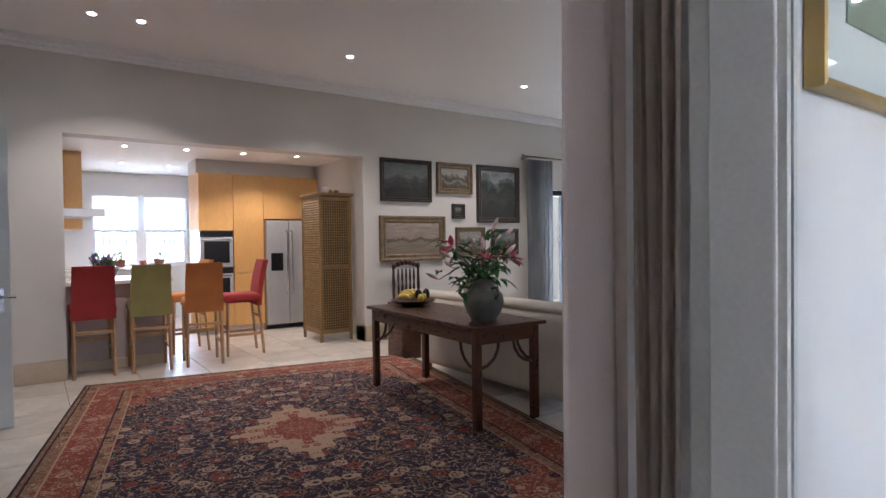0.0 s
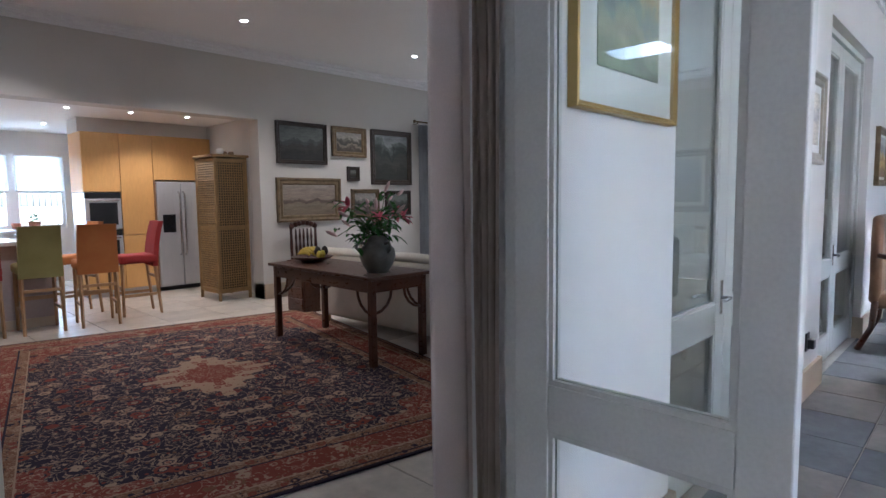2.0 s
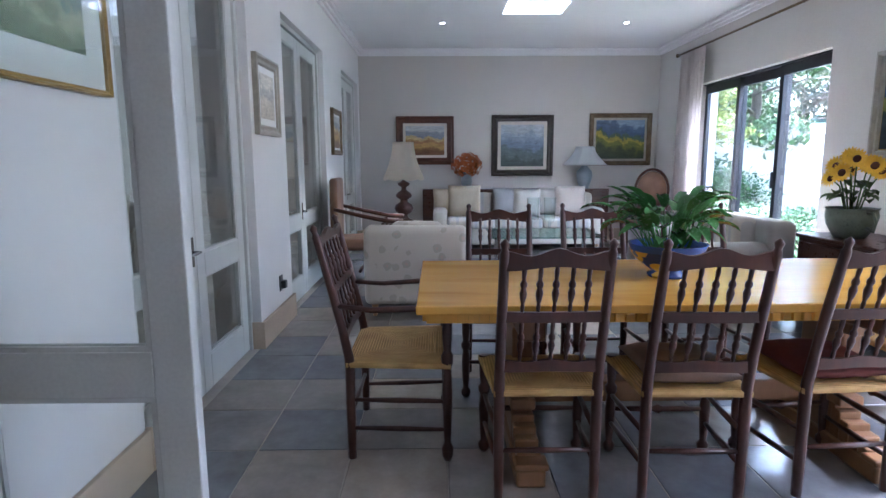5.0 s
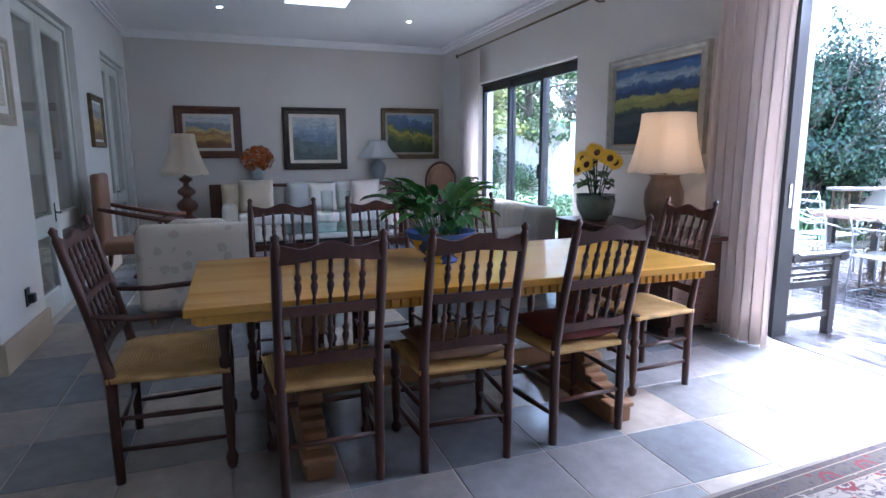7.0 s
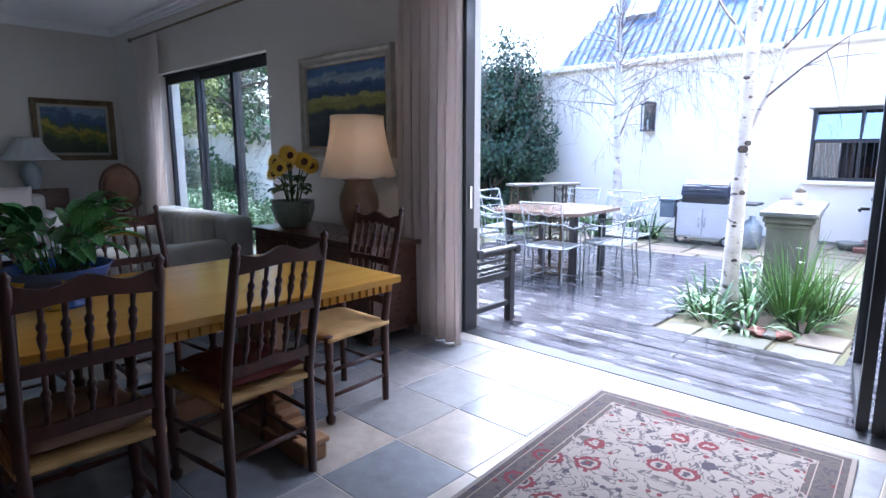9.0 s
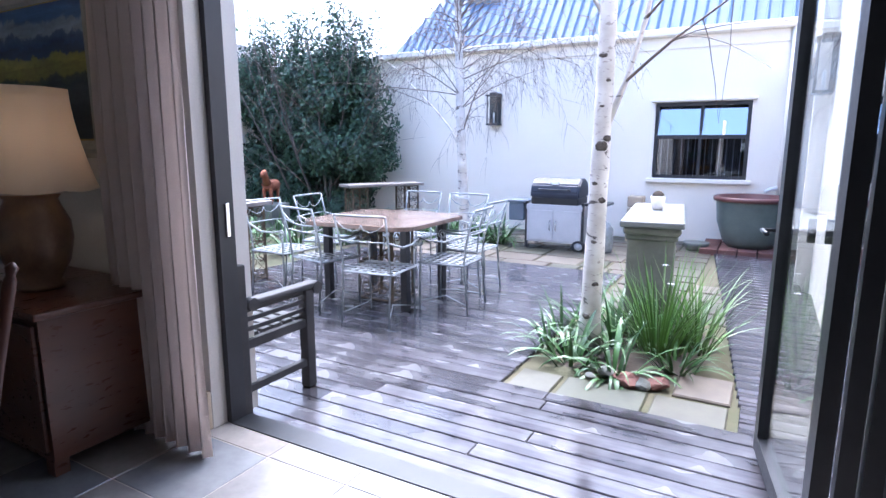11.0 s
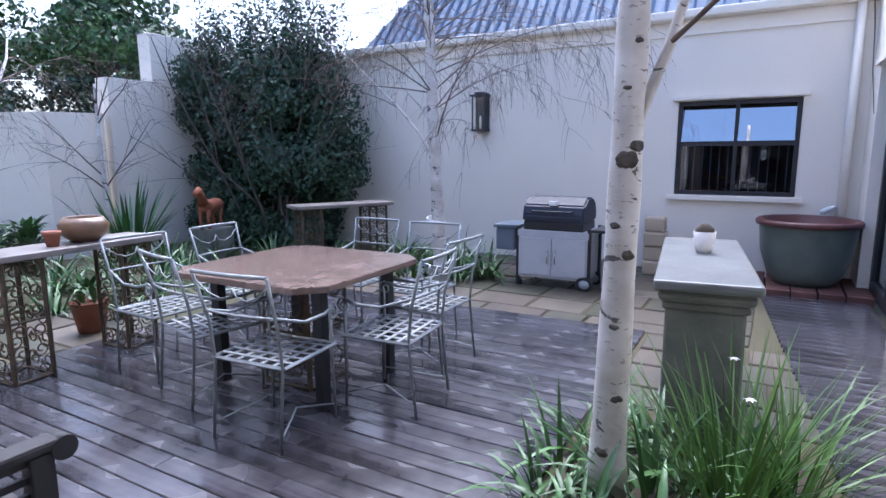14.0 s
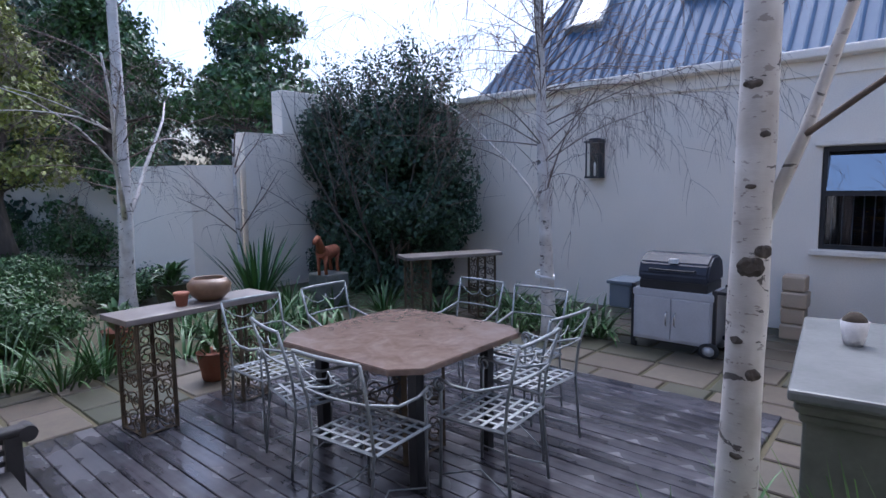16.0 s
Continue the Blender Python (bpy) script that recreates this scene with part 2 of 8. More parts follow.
AVOCADO = plain("dark_avocado_skin", (0.025, 0.018, 0.014), (0.05, 0.035, 0.025), 20, 0.5, bump=0.6)
LAVENDER = plain("lavender_flower", (0.10, 0.06, 0.16), (0.16, 0.10, 0.22), 20, 0.8)
RUBBER = plain("black_rubber", (0.015, 0.015, 0.015), (0.03, 0.03, 0.03), 9, 0.8)
CANE = plain("woven_cane", (0.17, 0.105, 0.038), (0.27, 0.17, 0.065), 8, 0.55, fine=90, bump=0.4, vary=0.1)
# the cupboard's inner shade, put into a near-black colour
CABINET_SHADE = plain("cabinet_inside_shade", (0.02, 0.016, 0.012), (0.035, 0.028, 0.02), 5, 0.8)
TAN = plain("bare_tan_wall_tile", (0.62, 0.38, 0.17), (0.68, 0.43, 0.21), 4, 0.5)
# near-black colour that stands in for the shade of an unlit room
DARK_INSIDE = plain("unlit_interior_shade", (0.03, 0.03, 0.032), (0.06, 0.06, 0.062), 2, 0.8)


def rush_material():
    s = Shade("woven_rush", 0.7)
    x, y, z = s.xyz()
    a, b = s.math("ABSOLUTE", x), s.math("ABSOLUTE", y)
    along = s.math("MAXIMUM", a, b)
    w = s.math("SINE", s.math("MULTIPLY", along, 520.0))
    n = s.noise(9)
    c = s.ramp(n, [(0.3, (0.42, 0.25, 0.075)), (0.7, (0.60, 0.39, 0.14))])
    c = s.vary(c, s.math("MULTIPLY_ADD", w, 0.5), 0.2)
    return s.done(c, w, 0.5, 0.003)


RUSH = rush_material()


def table_top_material():
    s = Shade("honey_oak_top", 0.25)
    v = s.space((2.0, 0.35, 1))
    n = s.noise(2.6, v, 4, 0.5, 0.8)
    f = s.noise(60, s.space((4, 0.25, 1)), 3)
    c = s.ramp(n, [(0.3, (0.52, 0.25, 0.034)), (0.5, (0.62, 0.33, 0.050)), (0.7, (0.67, 0.385, 0.068))])
    x, y, z = s.xyz()
    line = s.math("LESS_THAN", s.math("FRACT", s.math("MULTIPLY", x, 6.0)), 0.015)
    c = s.vary(c, f, 0.08)
    c = s.mix(s.math("MULTIPLY", line, 0.3), c, (0.25, 0.10, 0.02))
    return s.done(c, f, 0.06, 0.002, s.math("MULTIPLY_ADD", n, 0.15))


HONEY = table_top_material()
HONEY.node_tree.nodes["Principled BSDF"].inputs["Roughness"].default_value = 0.16
for link in list(HONEY.node_tree.links):
    if link.to_socket.name == "Roughness":
        HONEY.node_tree.links.remove(link)


def tile_material(name, stops, rough, big=2.0):
    s = Shade(name, rough)
    v = s.space(which="Object")
    rnd = s.random()
    base = s.ramp(rnd, stops)
    off = s.t.nodes.new("ShaderNodeVectorMath")
    off.operation = "ADD"
    comb = s.t.nodes.new("ShaderNodeCombineXYZ")
    s.put(comb.inputs[0], s.math("MULTIPLY", rnd, 37.0))
    s.put(comb.inputs[1], s.math("MULTIPLY", rnd, 91.0))
    s.t.links.new(v, off.inputs[0])
    s.t.links.new(comb.outputs[0], off.inputs[1])
    v = off.outputs[0]
    n1, n2 = s.noise(big * 1.5, v, 4, 0.55, 0.0), s.noise(45, v, 3)
    c = s.vary(base, n1, 0.40)
    c = s.vary(c, s.noise(big * 6, v, 3), 0.14)
    c = s.vary(c, n2, 0.08)
    return s.done(c, n2, 0.04, 0.001)


SLATE = tile_material("slate_look_tile", [(0.0, (0.150, 0.158, 0.172)), (0.4, (0.20, 0.20, 0.203)), (0.65, (0.235, 0.218, 0.203)), (0.85, (0.285, 0.25, 0.215)), (1.0, (0.42, 0.36, 0.295))], 0.22)
TRAVERTINE = tile_material("travertine_tile", [(0.0, (0.50, 0.44, 0.37)), (0.5, (0.57, 0.51, 0.43)), (1.0, (0.64, 0.58, 0.50))], 0.3)
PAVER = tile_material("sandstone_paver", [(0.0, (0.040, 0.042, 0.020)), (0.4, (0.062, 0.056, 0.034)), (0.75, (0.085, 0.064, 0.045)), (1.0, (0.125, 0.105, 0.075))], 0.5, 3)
GROUT = plain("pale_grout", (0.26, 0.235, 0.20), (0.34, 0.31, 0.27), 8, 0.9)


def deck_material():
    s = Shade("wet_grey_decking", 0.4)
    v = s.space((0.5, 6, 1))
    n1, n2, n3 = s.noise(5, v, 4), s.noise(1.1, None, 4, 0.6), s.noise(60, v, 2)
    c = s.ramp(n1, [(0.3, (0.021, 0.020, 0.024)), (0.7, (0.060, 0.056, 0.064))])
    c = s.vary(c, s.random(), 0.45)
    dry = s.ramp(n2, [(0.43, (0, 0, 0)), (0.60, (1, 1, 1))])
    c = s.vary(c, n3, 0.25)
    c = s.mix(s.math("MULTIPLY", dry, 0.5), c, (0.155, 0.148, 0.158))
    rough = s.ramp(n2, [(0.38, (0.06,) * 3), (0.50, (0.20,) * 3), (0.64, (0.42,) * 3)])
    return s.done(c, n1, 0.22, 0.003, rough)


DECK = deck_material()


def marble_material():
    s = Shade("wet_rust_marble", 0.15)
    n1, n2 = s.noise(5, None, 6, 0.65, 1.2), s.noise(25, None, 4)
    c = s.ramp(n1, [(0.25, (0.13, 0.088, 0.070)), (0.5, (0.19, 0.138, 0.112)), (0.7, (0.24, 0.185, 0.155))])
    c = s.vary(c, n2, 0.2)
    r = s.ramp(s.noise(2.2), [(0.4, (0.08,) * 3), (0.6, (0.22,) * 3)])
    return s.done(c, n1, 0.05, 0.002, r)


MARBLE = marble_material()


def birch_material():
    s = Shade("birch_bark", 0.75)
    v = s.space((13, 13, 30))
    n = s.noise(1.6, v, 3, 0.6)
    big = s.noise(4.2, s.space((1.3, 1.3, 2.6)), 5, 0.65, 0.8)
    c = s.ramp(s.noise(5, None, 3), [(0.3, (0.46, 0.42, 0.37)), (0.7, (0.72, 0.69, 0.65))])
    lines = s.math("GREATER_THAN", n, 0.64)
    scars = s.math("GREATER_THAN", big, 0.605)
    c = s.mix(s.math("MULTIPLY", lines, 0.55), c, (0.16, 0.12, 0.10))
    c = s.mix(s.math("MULTIPLY", scars, 0.85), c, (0.045, 0.035, 0.03))
    return s.done(c, n, 0.4, 0.006)


BIRCH = birch_material()
BARK = plain("grey_brown_bark", (0.05, 0.04, 0.032), (0.12, 0.10, 0.08), 7, 0.9, fine=40, bump=1.0, stretch=(2, 2, 0.4))
TWIG = plain("thin_brown_twig", (0.10, 0.07, 0.055), (0.19, 0.14, 0.11), 9, 0.8)


def glass_material(name="clear_glass", tint=(0.96, 0.98, 0.97), rough=0.0, base=0.035):
    m = bpy.data.materials.new(name)
    m.use_nodes = True
    t = m.node_tree
    t.nodes.remove(t.nodes["Principled BSDF"])
    clear, gloss, mixer, fres = (t.nodes.new("ShaderNodeBsdf" + k) if k[0] != "*" else t.nodes.new(k[1:]) for k in ("Transparent", "Glossy", "*ShaderNodeMixShader", "*ShaderNodeLayerWeight"))
    clear.inputs[0].default_value = (*tint, 1)
    gloss.inputs["Roughness"].default_value = rough
    fres.inputs["Blend"].default_value = 0.5
    power, scale = t.nodes.new("ShaderNodeMath"), t.nodes.new("ShaderNodeMath")
    power.operation, scale.operation = "POWER", "MULTIPLY_ADD"
    power.inputs[1].default_value, scale.inputs[1].default_value, scale.inputs[2].default_value = 4.0, 0.8, base
    t.links.new(fres.outputs["Facing"], power.inputs[0])
    t.links.new(power.outputs[0], scale.inputs[0])
    t.links.new(scale.outputs[0], mixer.inputs[0])
    t.links.new(clear.outputs[0], mixer.inputs[1])
    t.links.new(gloss.outputs[0], mixer.inputs[2])
    t.links.new(mixer.outputs[0], t.nodes["Material Output"].inputs[0])
    return m


GLASS = glass_material()
GLASS_TEAL = glass_material("tinted_table_glass", (0.55, 0.75, 0.72))


def glow(name, colour, strength):
    m = bpy.data.materials.new(name)
    m.use_nodes = True
    b = m.node_tree.nodes["Principled BSDF"]
    b.inputs["Base Color"].default_value = (*colour, 1)
    b.inputs["Emission Color"].default_value = (*colour, 1)
    b.inputs["Emission Strength"].default_value = strength
    return m


DOWNLIGHT = glow("lit_halogen", (1, 0.93, 0.82), 2.0)


def landscape(name, stops, turn=0.35, scale=3.0, seed=0.0):
    """An oil landscape: bands of colour from the bottom to the top, broken up by brushwork."""
    s = Shade(name, 0.45)
    v = s.space((1, 1, 1), "Generated")
    x, y, z = s.xyz(v)
    off = s.t.nodes.new("ShaderNodeMapping")
    off.inputs["Location"].default_value = (seed, seed * 0.7, seed * 1.3)
    s.t.links.new(v, off.inputs[0])
    flat = s.t.nodes.new("ShaderNodeMapping")
    flat.inputs["Scale"].default_value = (1, 0.1, 0.45)
    s.t.links.new(off.outputs[0], flat.inputs[0])
    n = s.noise(scale * 0.85, flat.outputs[0], 7, 0.62, 0.5)
    f = s.noise(26, off.outputs[0], 3, 0.6)
    brush = s.t.nodes.new("ShaderNodeMapping")
    brush.inputs["Scale"].default_value = (0.5, 0.1, 1.9)
    s.t.links.new(off.outputs[0], brush.inputs[0])
    g = s.noise(8, brush.outputs[0], 4, 0.6, 0.8)
    h = s.math("ADD", z, s.math("MULTIPLY", s.math("SUBTRACT", n, 0.5), turn * 2.2))
    h = s.math("ADD", h, s.math("MULTIPLY", s.math("SUBTRACT", f, 0.5), 0.05))
    hard = [stops[0]]
    for (p, a), (q, b) in zip(stops, stops[1:]):
        hard += [(p + (q - p) * 0.72, tuple(u * 0.8 + w * 0.2 for u, w in zip(a, b))), (q, b)]
    c = s.ramp(h, hard)
    c = s.vary(c, g, 0.7)
    c = s.vary(c, f, 0.25)
    return s.done(c, f, 0.3, 0.003)


def rug_material(name, half, field, reds, border, light, medallion=True, fine=1.0, guard=None):
    """A hand-knotted rug in its own space: field of palmettes and vines, guard stripes and a main border."""
    s = Shade(name, 0.95, spec=0.2)
    x, y, z = s.xyz()
    ax, ay = s.math("ABSOLUTE", x), s.math("ABSOLUTE", y)
    edge = s.math("MINIMUM", s.math("SUBTRACT", half[0], ax), s.math("SUBTRACT", half[1], ay))
    fold = s.t.nodes.new("ShaderNodeCombineXYZ")
    s.put(fold.inputs[0], ax)
    s.put(fold.inputs[1], ay)
    v = fold.outputs[0]

    def flowers(base, scale, rings):
        scale *= fine
        o = s.cells(scale, v)
        d, pick = o["Distance"], o["Color"]
        wob = s.math("ADD", d, s.math("MULTIPLY", s.math("SUBTRACT", s.noise(scale * 5, v, 2), 0.5), 0.28))
        petal = s.ramp(s.xyz(pick)[0], rings, True)
        vine = s.math("LESS_THAN", s.math("ABSOLUTE", s.math("SUBTRACT", s.noise(scale * 1.7, v, 2, 0.5, 1.5), 0.5)), 0.028)
        c = s.mix(s.math("MULTIPLY", vine, 0.8), base, light)
        small = s.cells(scale * 2.6, v)
        c = s.mix(s.math("LESS_THAN", small["Distance"], 0.22), c, s.ramp(s.xyz(small["Color"])[1], rings, True))
        c = s.mix(s.math("LESS_THAN", wob, 0.36), c, petal)
        c = s.mix(s.math("LESS_THAN", wob, 0.23), c, base)
        c = s.mix(s.math("LESS_THAN", wob, 0.17), c, light)
        c = s.mix(s.math("LESS_THAN", wob, 0.09), c, reds)
        return c

    ring = [(0.0, light), (0.22, reds), (0.5, border), (0.7, light), (0.85, reds)]
    c = flowers(field, 5.0, ring)
    if medallion:
        dia = s.math("ADD", s.math("MULTIPLY", ax, 1.35), ay)
        dia = s.math("ADD", dia, s.math("MULTIPLY", s.math("SINE", s.math("MULTIPLY", s.math("SUBTRACT", ax, ay), 26.0)), 0.05))
        c = s.mix(s.math("LESS_THAN", dia, 0.58), c, flowers(light, 7.0, ring))
        c = s.mix(s.math("LESS_THAN", dia, 0.32), c, flowers(reds, 8.0, ring))
        corner = s.math("ADD", s.math("SUBTRACT", half[0], ax), s.math("SUBTRACT", half[1], ay))
        corner = s.math("ADD", corner, s.math("MULTIPLY", s.math("SINE", s.math("MULTIPLY", s.math("SUBTRACT", ax, ay), 15.0)), 0.07))
        c = s.mix(s.math("LESS_THAN", corner, 1.35), c, flowers(reds, 6.0, [(0.0, light), (0.3, field), (0.6, border), (0.8, light)]))
    stripes = flowers(border, 9.0, [(0.0, field), (0.3, light), (0.6, reds), (0.85, light)])
    wide = half[0] * 0.27
    c = s.mix(s.math("LESS_THAN", edge, wide), c, stripes)
    c = s.mix(s.math("LESS_THAN", edge, wide * 0.80), c, flowers(reds if medallion else border, 5.5, ring))
    c = s.mix(s.math("LESS_THAN", edge, wide * 0.32), c, stripes)
    for a, b, col in ((0.98, 1.0, light), (0.80, 0.83, field), (0.30, 0.33, light), (0.10, 0.13, field)):
        hit = s.math("MULTIPLY", s.math("LESS_THAN", edge, wide * b), s.math("GREATER_THAN", edge, wide * a))
        c = s.mix(hit, c, guard or col)
    c = s.mix(s.math("LESS_THAN", edge, 0.018), c, s.vary(field, 0.5, 0.0))
    n = s.noise(300, None, 2)
    c = s.vary(c, n, 0.2)
    c = s.vary(c, s.noise(1.3, None, 3), 0.15)
    return s.done(c, n, 0.5, 0.003)


# ---- geometry helpers ----


def box(bm, x0, x1, y0, y1, z0, z1, bevel=0.0, m=None):
    r = bmesh.ops.create_cube(bm, size=1)
    vs = r["verts"]
    place = Matrix.Translation(((x0 + x1) / 2, (y0 + y1) / 2, (z0 + z1) / 2)) @ Matrix.Diagonal((abs(x1 - x0), abs(y1 - y0), abs(z1 - z0), 1))
    bmesh.ops.transform(bm, matrix=place if m is None else m @ place, verts=vs)
    if bevel:
        es = {e for v in vs for e in v.link_edges}
        bmesh.ops.bevel(bm, geom=list(es), offset=bevel, segments=2, affect="EDGES", profile=0.5)
    return bm


def sweep(bm, pts, radii, seg=8, flat=1.0, cap=True):
    """A round (or flattened) bar along points, with a radius at each."""
    pts = [Vector(p) for p in pts]
    if not isinstance(radii, (list, tuple)):
        radii = [radii] * len(pts)
    rings, up = [], None
    for i, p in enumerate(pts):
        d = (pts[min(i + 1, len(pts) - 1)] - pts[max(i - 1, 0)]).normalized()
        if up is None:
            up = Vector((0, 0, 1)) if abs(d.z) < 0.9 else Vector((1, 0, 0))
        a = d.cross(up)
        a = a.normalized() if a.length > 1e-6 else d.orthogonal().normalized()
        b = a.cross(d)
        up = b
        rings.append([bm.verts.new(p + radii[i] * (math.cos(2 * math.pi * k / seg) * a + flat * math.sin(2 * math.pi * k / seg) * b)) for k in range(seg)])
    for r0, r1 in zip(rings, rings[1:]):
        for k in range(seg):
            f = bm.faces.new((r0[k], r0[(k + 1) % seg], r1[(k + 1) % seg], r1[k]))
            f.smooth = seg > 4
    if cap:
        bm.faces.new(rings[0][::-1])
        bm.faces.new(rings[-1])
    return bm


def turned(bm, p0, p1, profile, seg=12):
    """A lathe-turned piece from p0 to p1; profile: (share of the length, radius)."""
    p0, p1 = Vector(p0), Vector(p1)
    return sweep(bm, [p0.lerp(p1, t) for t, r in profile], [r for t, r in profile], seg)


def lathe(bm, profile, seg=28, centre=(0, 0, 0)):
    """A vessel: (radius, height) from the bottom outside, over the rim, to the inside."""
    c = Vector(centre)
    rings = []
    for r, z in profile:
        if r < 1e-4:
            rings.append([bm.verts.new(c + Vector((0, 0, z)))])
        else:
            rings.append([bm.verts.new(c + Vector((r * math.cos(2 * math.pi * k / seg), r * math.sin(2 * math.pi * k / seg), z))) for k in range(seg)])
    for a, b in zip(rings, rings[1:]):
        for k in range(seg):
            j = (k + 1) % seg
            vs = [a[0] if len(a) == 1 else a[k], a[0] if len(a) == 1 else a[j], b[0] if len(b) == 1 else b[j], b[0] if len(b) == 1 else b[k]]
            vs = list(dict.fromkeys(vs))
            if len(vs) > 2:
                bm.faces.new(vs).smooth = True
    return bm


def pillow(bm, w, h, d, m, n=10, puff=0.6):
    """A stuffed cushion w by h, d thick, in the plane of m's x and z."""
    grid = {}
    for side in (-1, 1):
        for i in range(n + 1):
            for j in range(n + 1):
                u, v = 2 * i / n - 1, 2 * j / n - 1
                rim = i in (0, n) or j in (0, n)
                if rim and side == 1:
                    grid[side, i, j] = grid[-1, i, j]
                    continue
                t = ((1 - u ** 4) * (1 - v ** 4)) ** puff
                pinch = 1 - 0.07 * (1 - abs(u * v)) * (abs(u) ** 3 + abs(v) ** 3) / 2
                p = m @ Vector((u * w / 2 * pinch, side * d / 2 * t, v * h / 2 * pinch))
                grid[side, i, j] = bm.verts.new(p)
    for side in (-1, 1):
        for i in range(n):
            for j in range(n):
                q = [grid[side, i, j], grid[side, i + 1, j], grid[side, i + 1, j + 1], grid[side, i, j + 1]]
                bm.faces.new(q if side < 0 else q[::-1]).smooth = True
    return bm


def mesh_ob(name, bm, material):
    me = bpy.data.meshes.new(name)
    bmesh.ops.recalc_face_normals(bm, faces=bm.faces)
    bm.to_mesh(me)
    bm.free()
    if material:
        me.materials.append(material)
    return new(name, me)


def part(name, bm, material, parent, label=""):
    ob = mesh_ob(name, bm, material)
    ob.parent = parent
    return tagged(ob, label)


HERE = Matrix()


def thing(name, label, category, x=0, y=0, z=0, rz=0, group=""):
    ob = new(name)
    ob.matrix_world = HERE @ pose(x, y, z, 0, 0, rz)
    ob.empty_display_size = 0.1
    return tagged(ob, label, category, group)


def single(name, bm, material, label, category, m=None, group="", kind=""):
    ob = mesh_ob(name, bm, material)
    ob.matrix_world = HERE @ (m or Matrix())
    return tagged(ob, label, category, group, kind)


def B(*args, **kw):
    return box(bmesh.new(), *args, **kw)


def structure(name, bm, material, label):
    ob = mesh_ob(name, bm, material)
    ob.matrix_world = HERE.copy()
    return tagged(ob, label, name.split("_")[0], "", "structure")


def fixture(name, label, category):
    """A piece of the setting that is built of parts."""
    ob = new(name)
    ob.matrix_world = HERE.copy()
    return tagged(ob, label, category, "", "structure")


def wall_x(name, y0, y1, x0, x1, z0, z1, holes, material, label):
    """A wall along x with openings (x0, x1, z0, z1) right through it."""
    bm = bmesh.new()
    at = x0
    for a, b, c, d in sorted(holes):
        if a > at:
            box(bm, at, a, y0, y1, z0, z1)
        if c > z0:
            box(bm, a, b, y0, y1, z0, c)
        if d < z1:
            box(bm, a, b, y0, y1, d, z1)
        at = b
    box(bm, at, x1, y0, y1, z0, z1)
    return structure(name, bm, material, label)


def wall_y(name, x0, x1, y0, y1, z0, z1, holes, material, label):
    bm = bmesh.new()
    at = y0
    for a, b, c, d in sorted(holes):
        if a > at:
            box(bm, x0, x1, at, a, z0, z1)
        if c > z0:
            box(bm, x0, x1, a, b, z0, c)
        if d < z1:
            box(bm, x0, x1, a, b, d, z1)
        at = b
    box(bm, x0, x1, at, y1, z0, z1)
    return structure(name, bm, material, label)


# ---- the large structure ----
D0, D1, D2, D3 = (0.40, 1.765), (2.51, 4.13), (5.0, 6.70), (7.9, 9.45)
DOOR_TOP = 2.47
wall_x("wall_north", 0.60, 0.92, -1.4, 9.6, 0, 3.3, [(a, b, 0, DOOR_TOP) for a, b in (D0, D1, D2, D3)], PLASTER_PALE, "pale plastered inner wall with four doorways")
wall_y("wall_east", 9.6, 9.9, -4.45, 11.2, 0, 3.3, [], PLASTER, "warm grey plastered end wall")
wall_x("wall_south", -4.45, -4.17, -1.4, 9.6, 0, 3.3, [(0.42, 3.10, 0, 2.42), (5.53, 8.2, 0, 2.29)], PLASTER, "pale plastered wall with two garden openings")
wall_y("wall_west", -1.7, -1.4, -4.45, 11.2, 0, 3.3, [], PLASTER, "pale plastered wall")
wall_x("wall_kitchen", 6.7, 6.95, -1.4, 9.6, 0, 3.3, [(1.03, 4.21, 0, 2.35), (7.5, 9.0, 0.0, 2.07)], PLASTER, "warm grey wall with a wide kitchen opening")
wall_x("wall_back", 11.0, 11.2, -1.4, 9.6, 0, 3.3, [(1.57, 3.0, 0.9, 2.1)], WHITE, "white kitchen wall with a window")
wall_y("wall_kitchen_side", 0.85, 1.03, 6.95, 11.0, 0, 2.62, [], PLASTER_PALE, "pale kitchen side wall")
wall_y("wall_kitchen_end", 4.40, 4.55, 6.95, 11.0, 0, 2.62, [], PLASTER_PALE, "pale kitchen end wall")

bm = bmesh.new()
SKY = (6.85, 7.42, -2.12, -1.42)
box(bm, -1.4, SKY[0], -4.17, 0.6, 3.02, 3.3)
box(bm, SKY[1], 9.6, -4.17, 0.6, 3.02, 3.3)
box(bm, SKY[0], SKY[1], -4.17, SKY[2], 3.02, 3.3)
box(bm, SKY[0], SKY[1], SKY[3], 0.6, 3.02, 3.3)
structure("ceiling_dining", bm, CEILING, "white ceiling with a square skylight")
structure("ceiling_family", B(-1.4, 9.6, 0.92, 6.7, 3.2, 3.3), CEILING, "white ceiling with recessed lights")
structure("ceiling_kitchen", B(1.03, 4.40, 6.95, 11.0, 2.45, 2.6), CEILING, "white kitchen ceiling with recessed lights")
structure("ceiling_skylight", B(SKY[0] - 0.05, SKY[1] + 0.05, SKY[2] - 0.05, SKY[3] + 0.05, 3.32, 3.33), GLASS, "clear skylight pane").visible_shadow = False
bm = bmesh.new()
box(bm, -1.9, SKY[0] - 0.05, -4.45, 11.2, 3.302, 3.45)
box(bm, SKY[1] + 0.05, 10.0, -4.45, 11.2, 3.302, 3.45)
box(bm, SKY[0] - 0.05, SKY[1] + 0.05, -4.45, SKY[2] - 0.05, 3.302, 3.45)
box(bm, SKY[0] - 0.05, SKY[1] + 0.05, SKY[3] + 0.05, 11.2, 3.302, 3.45)
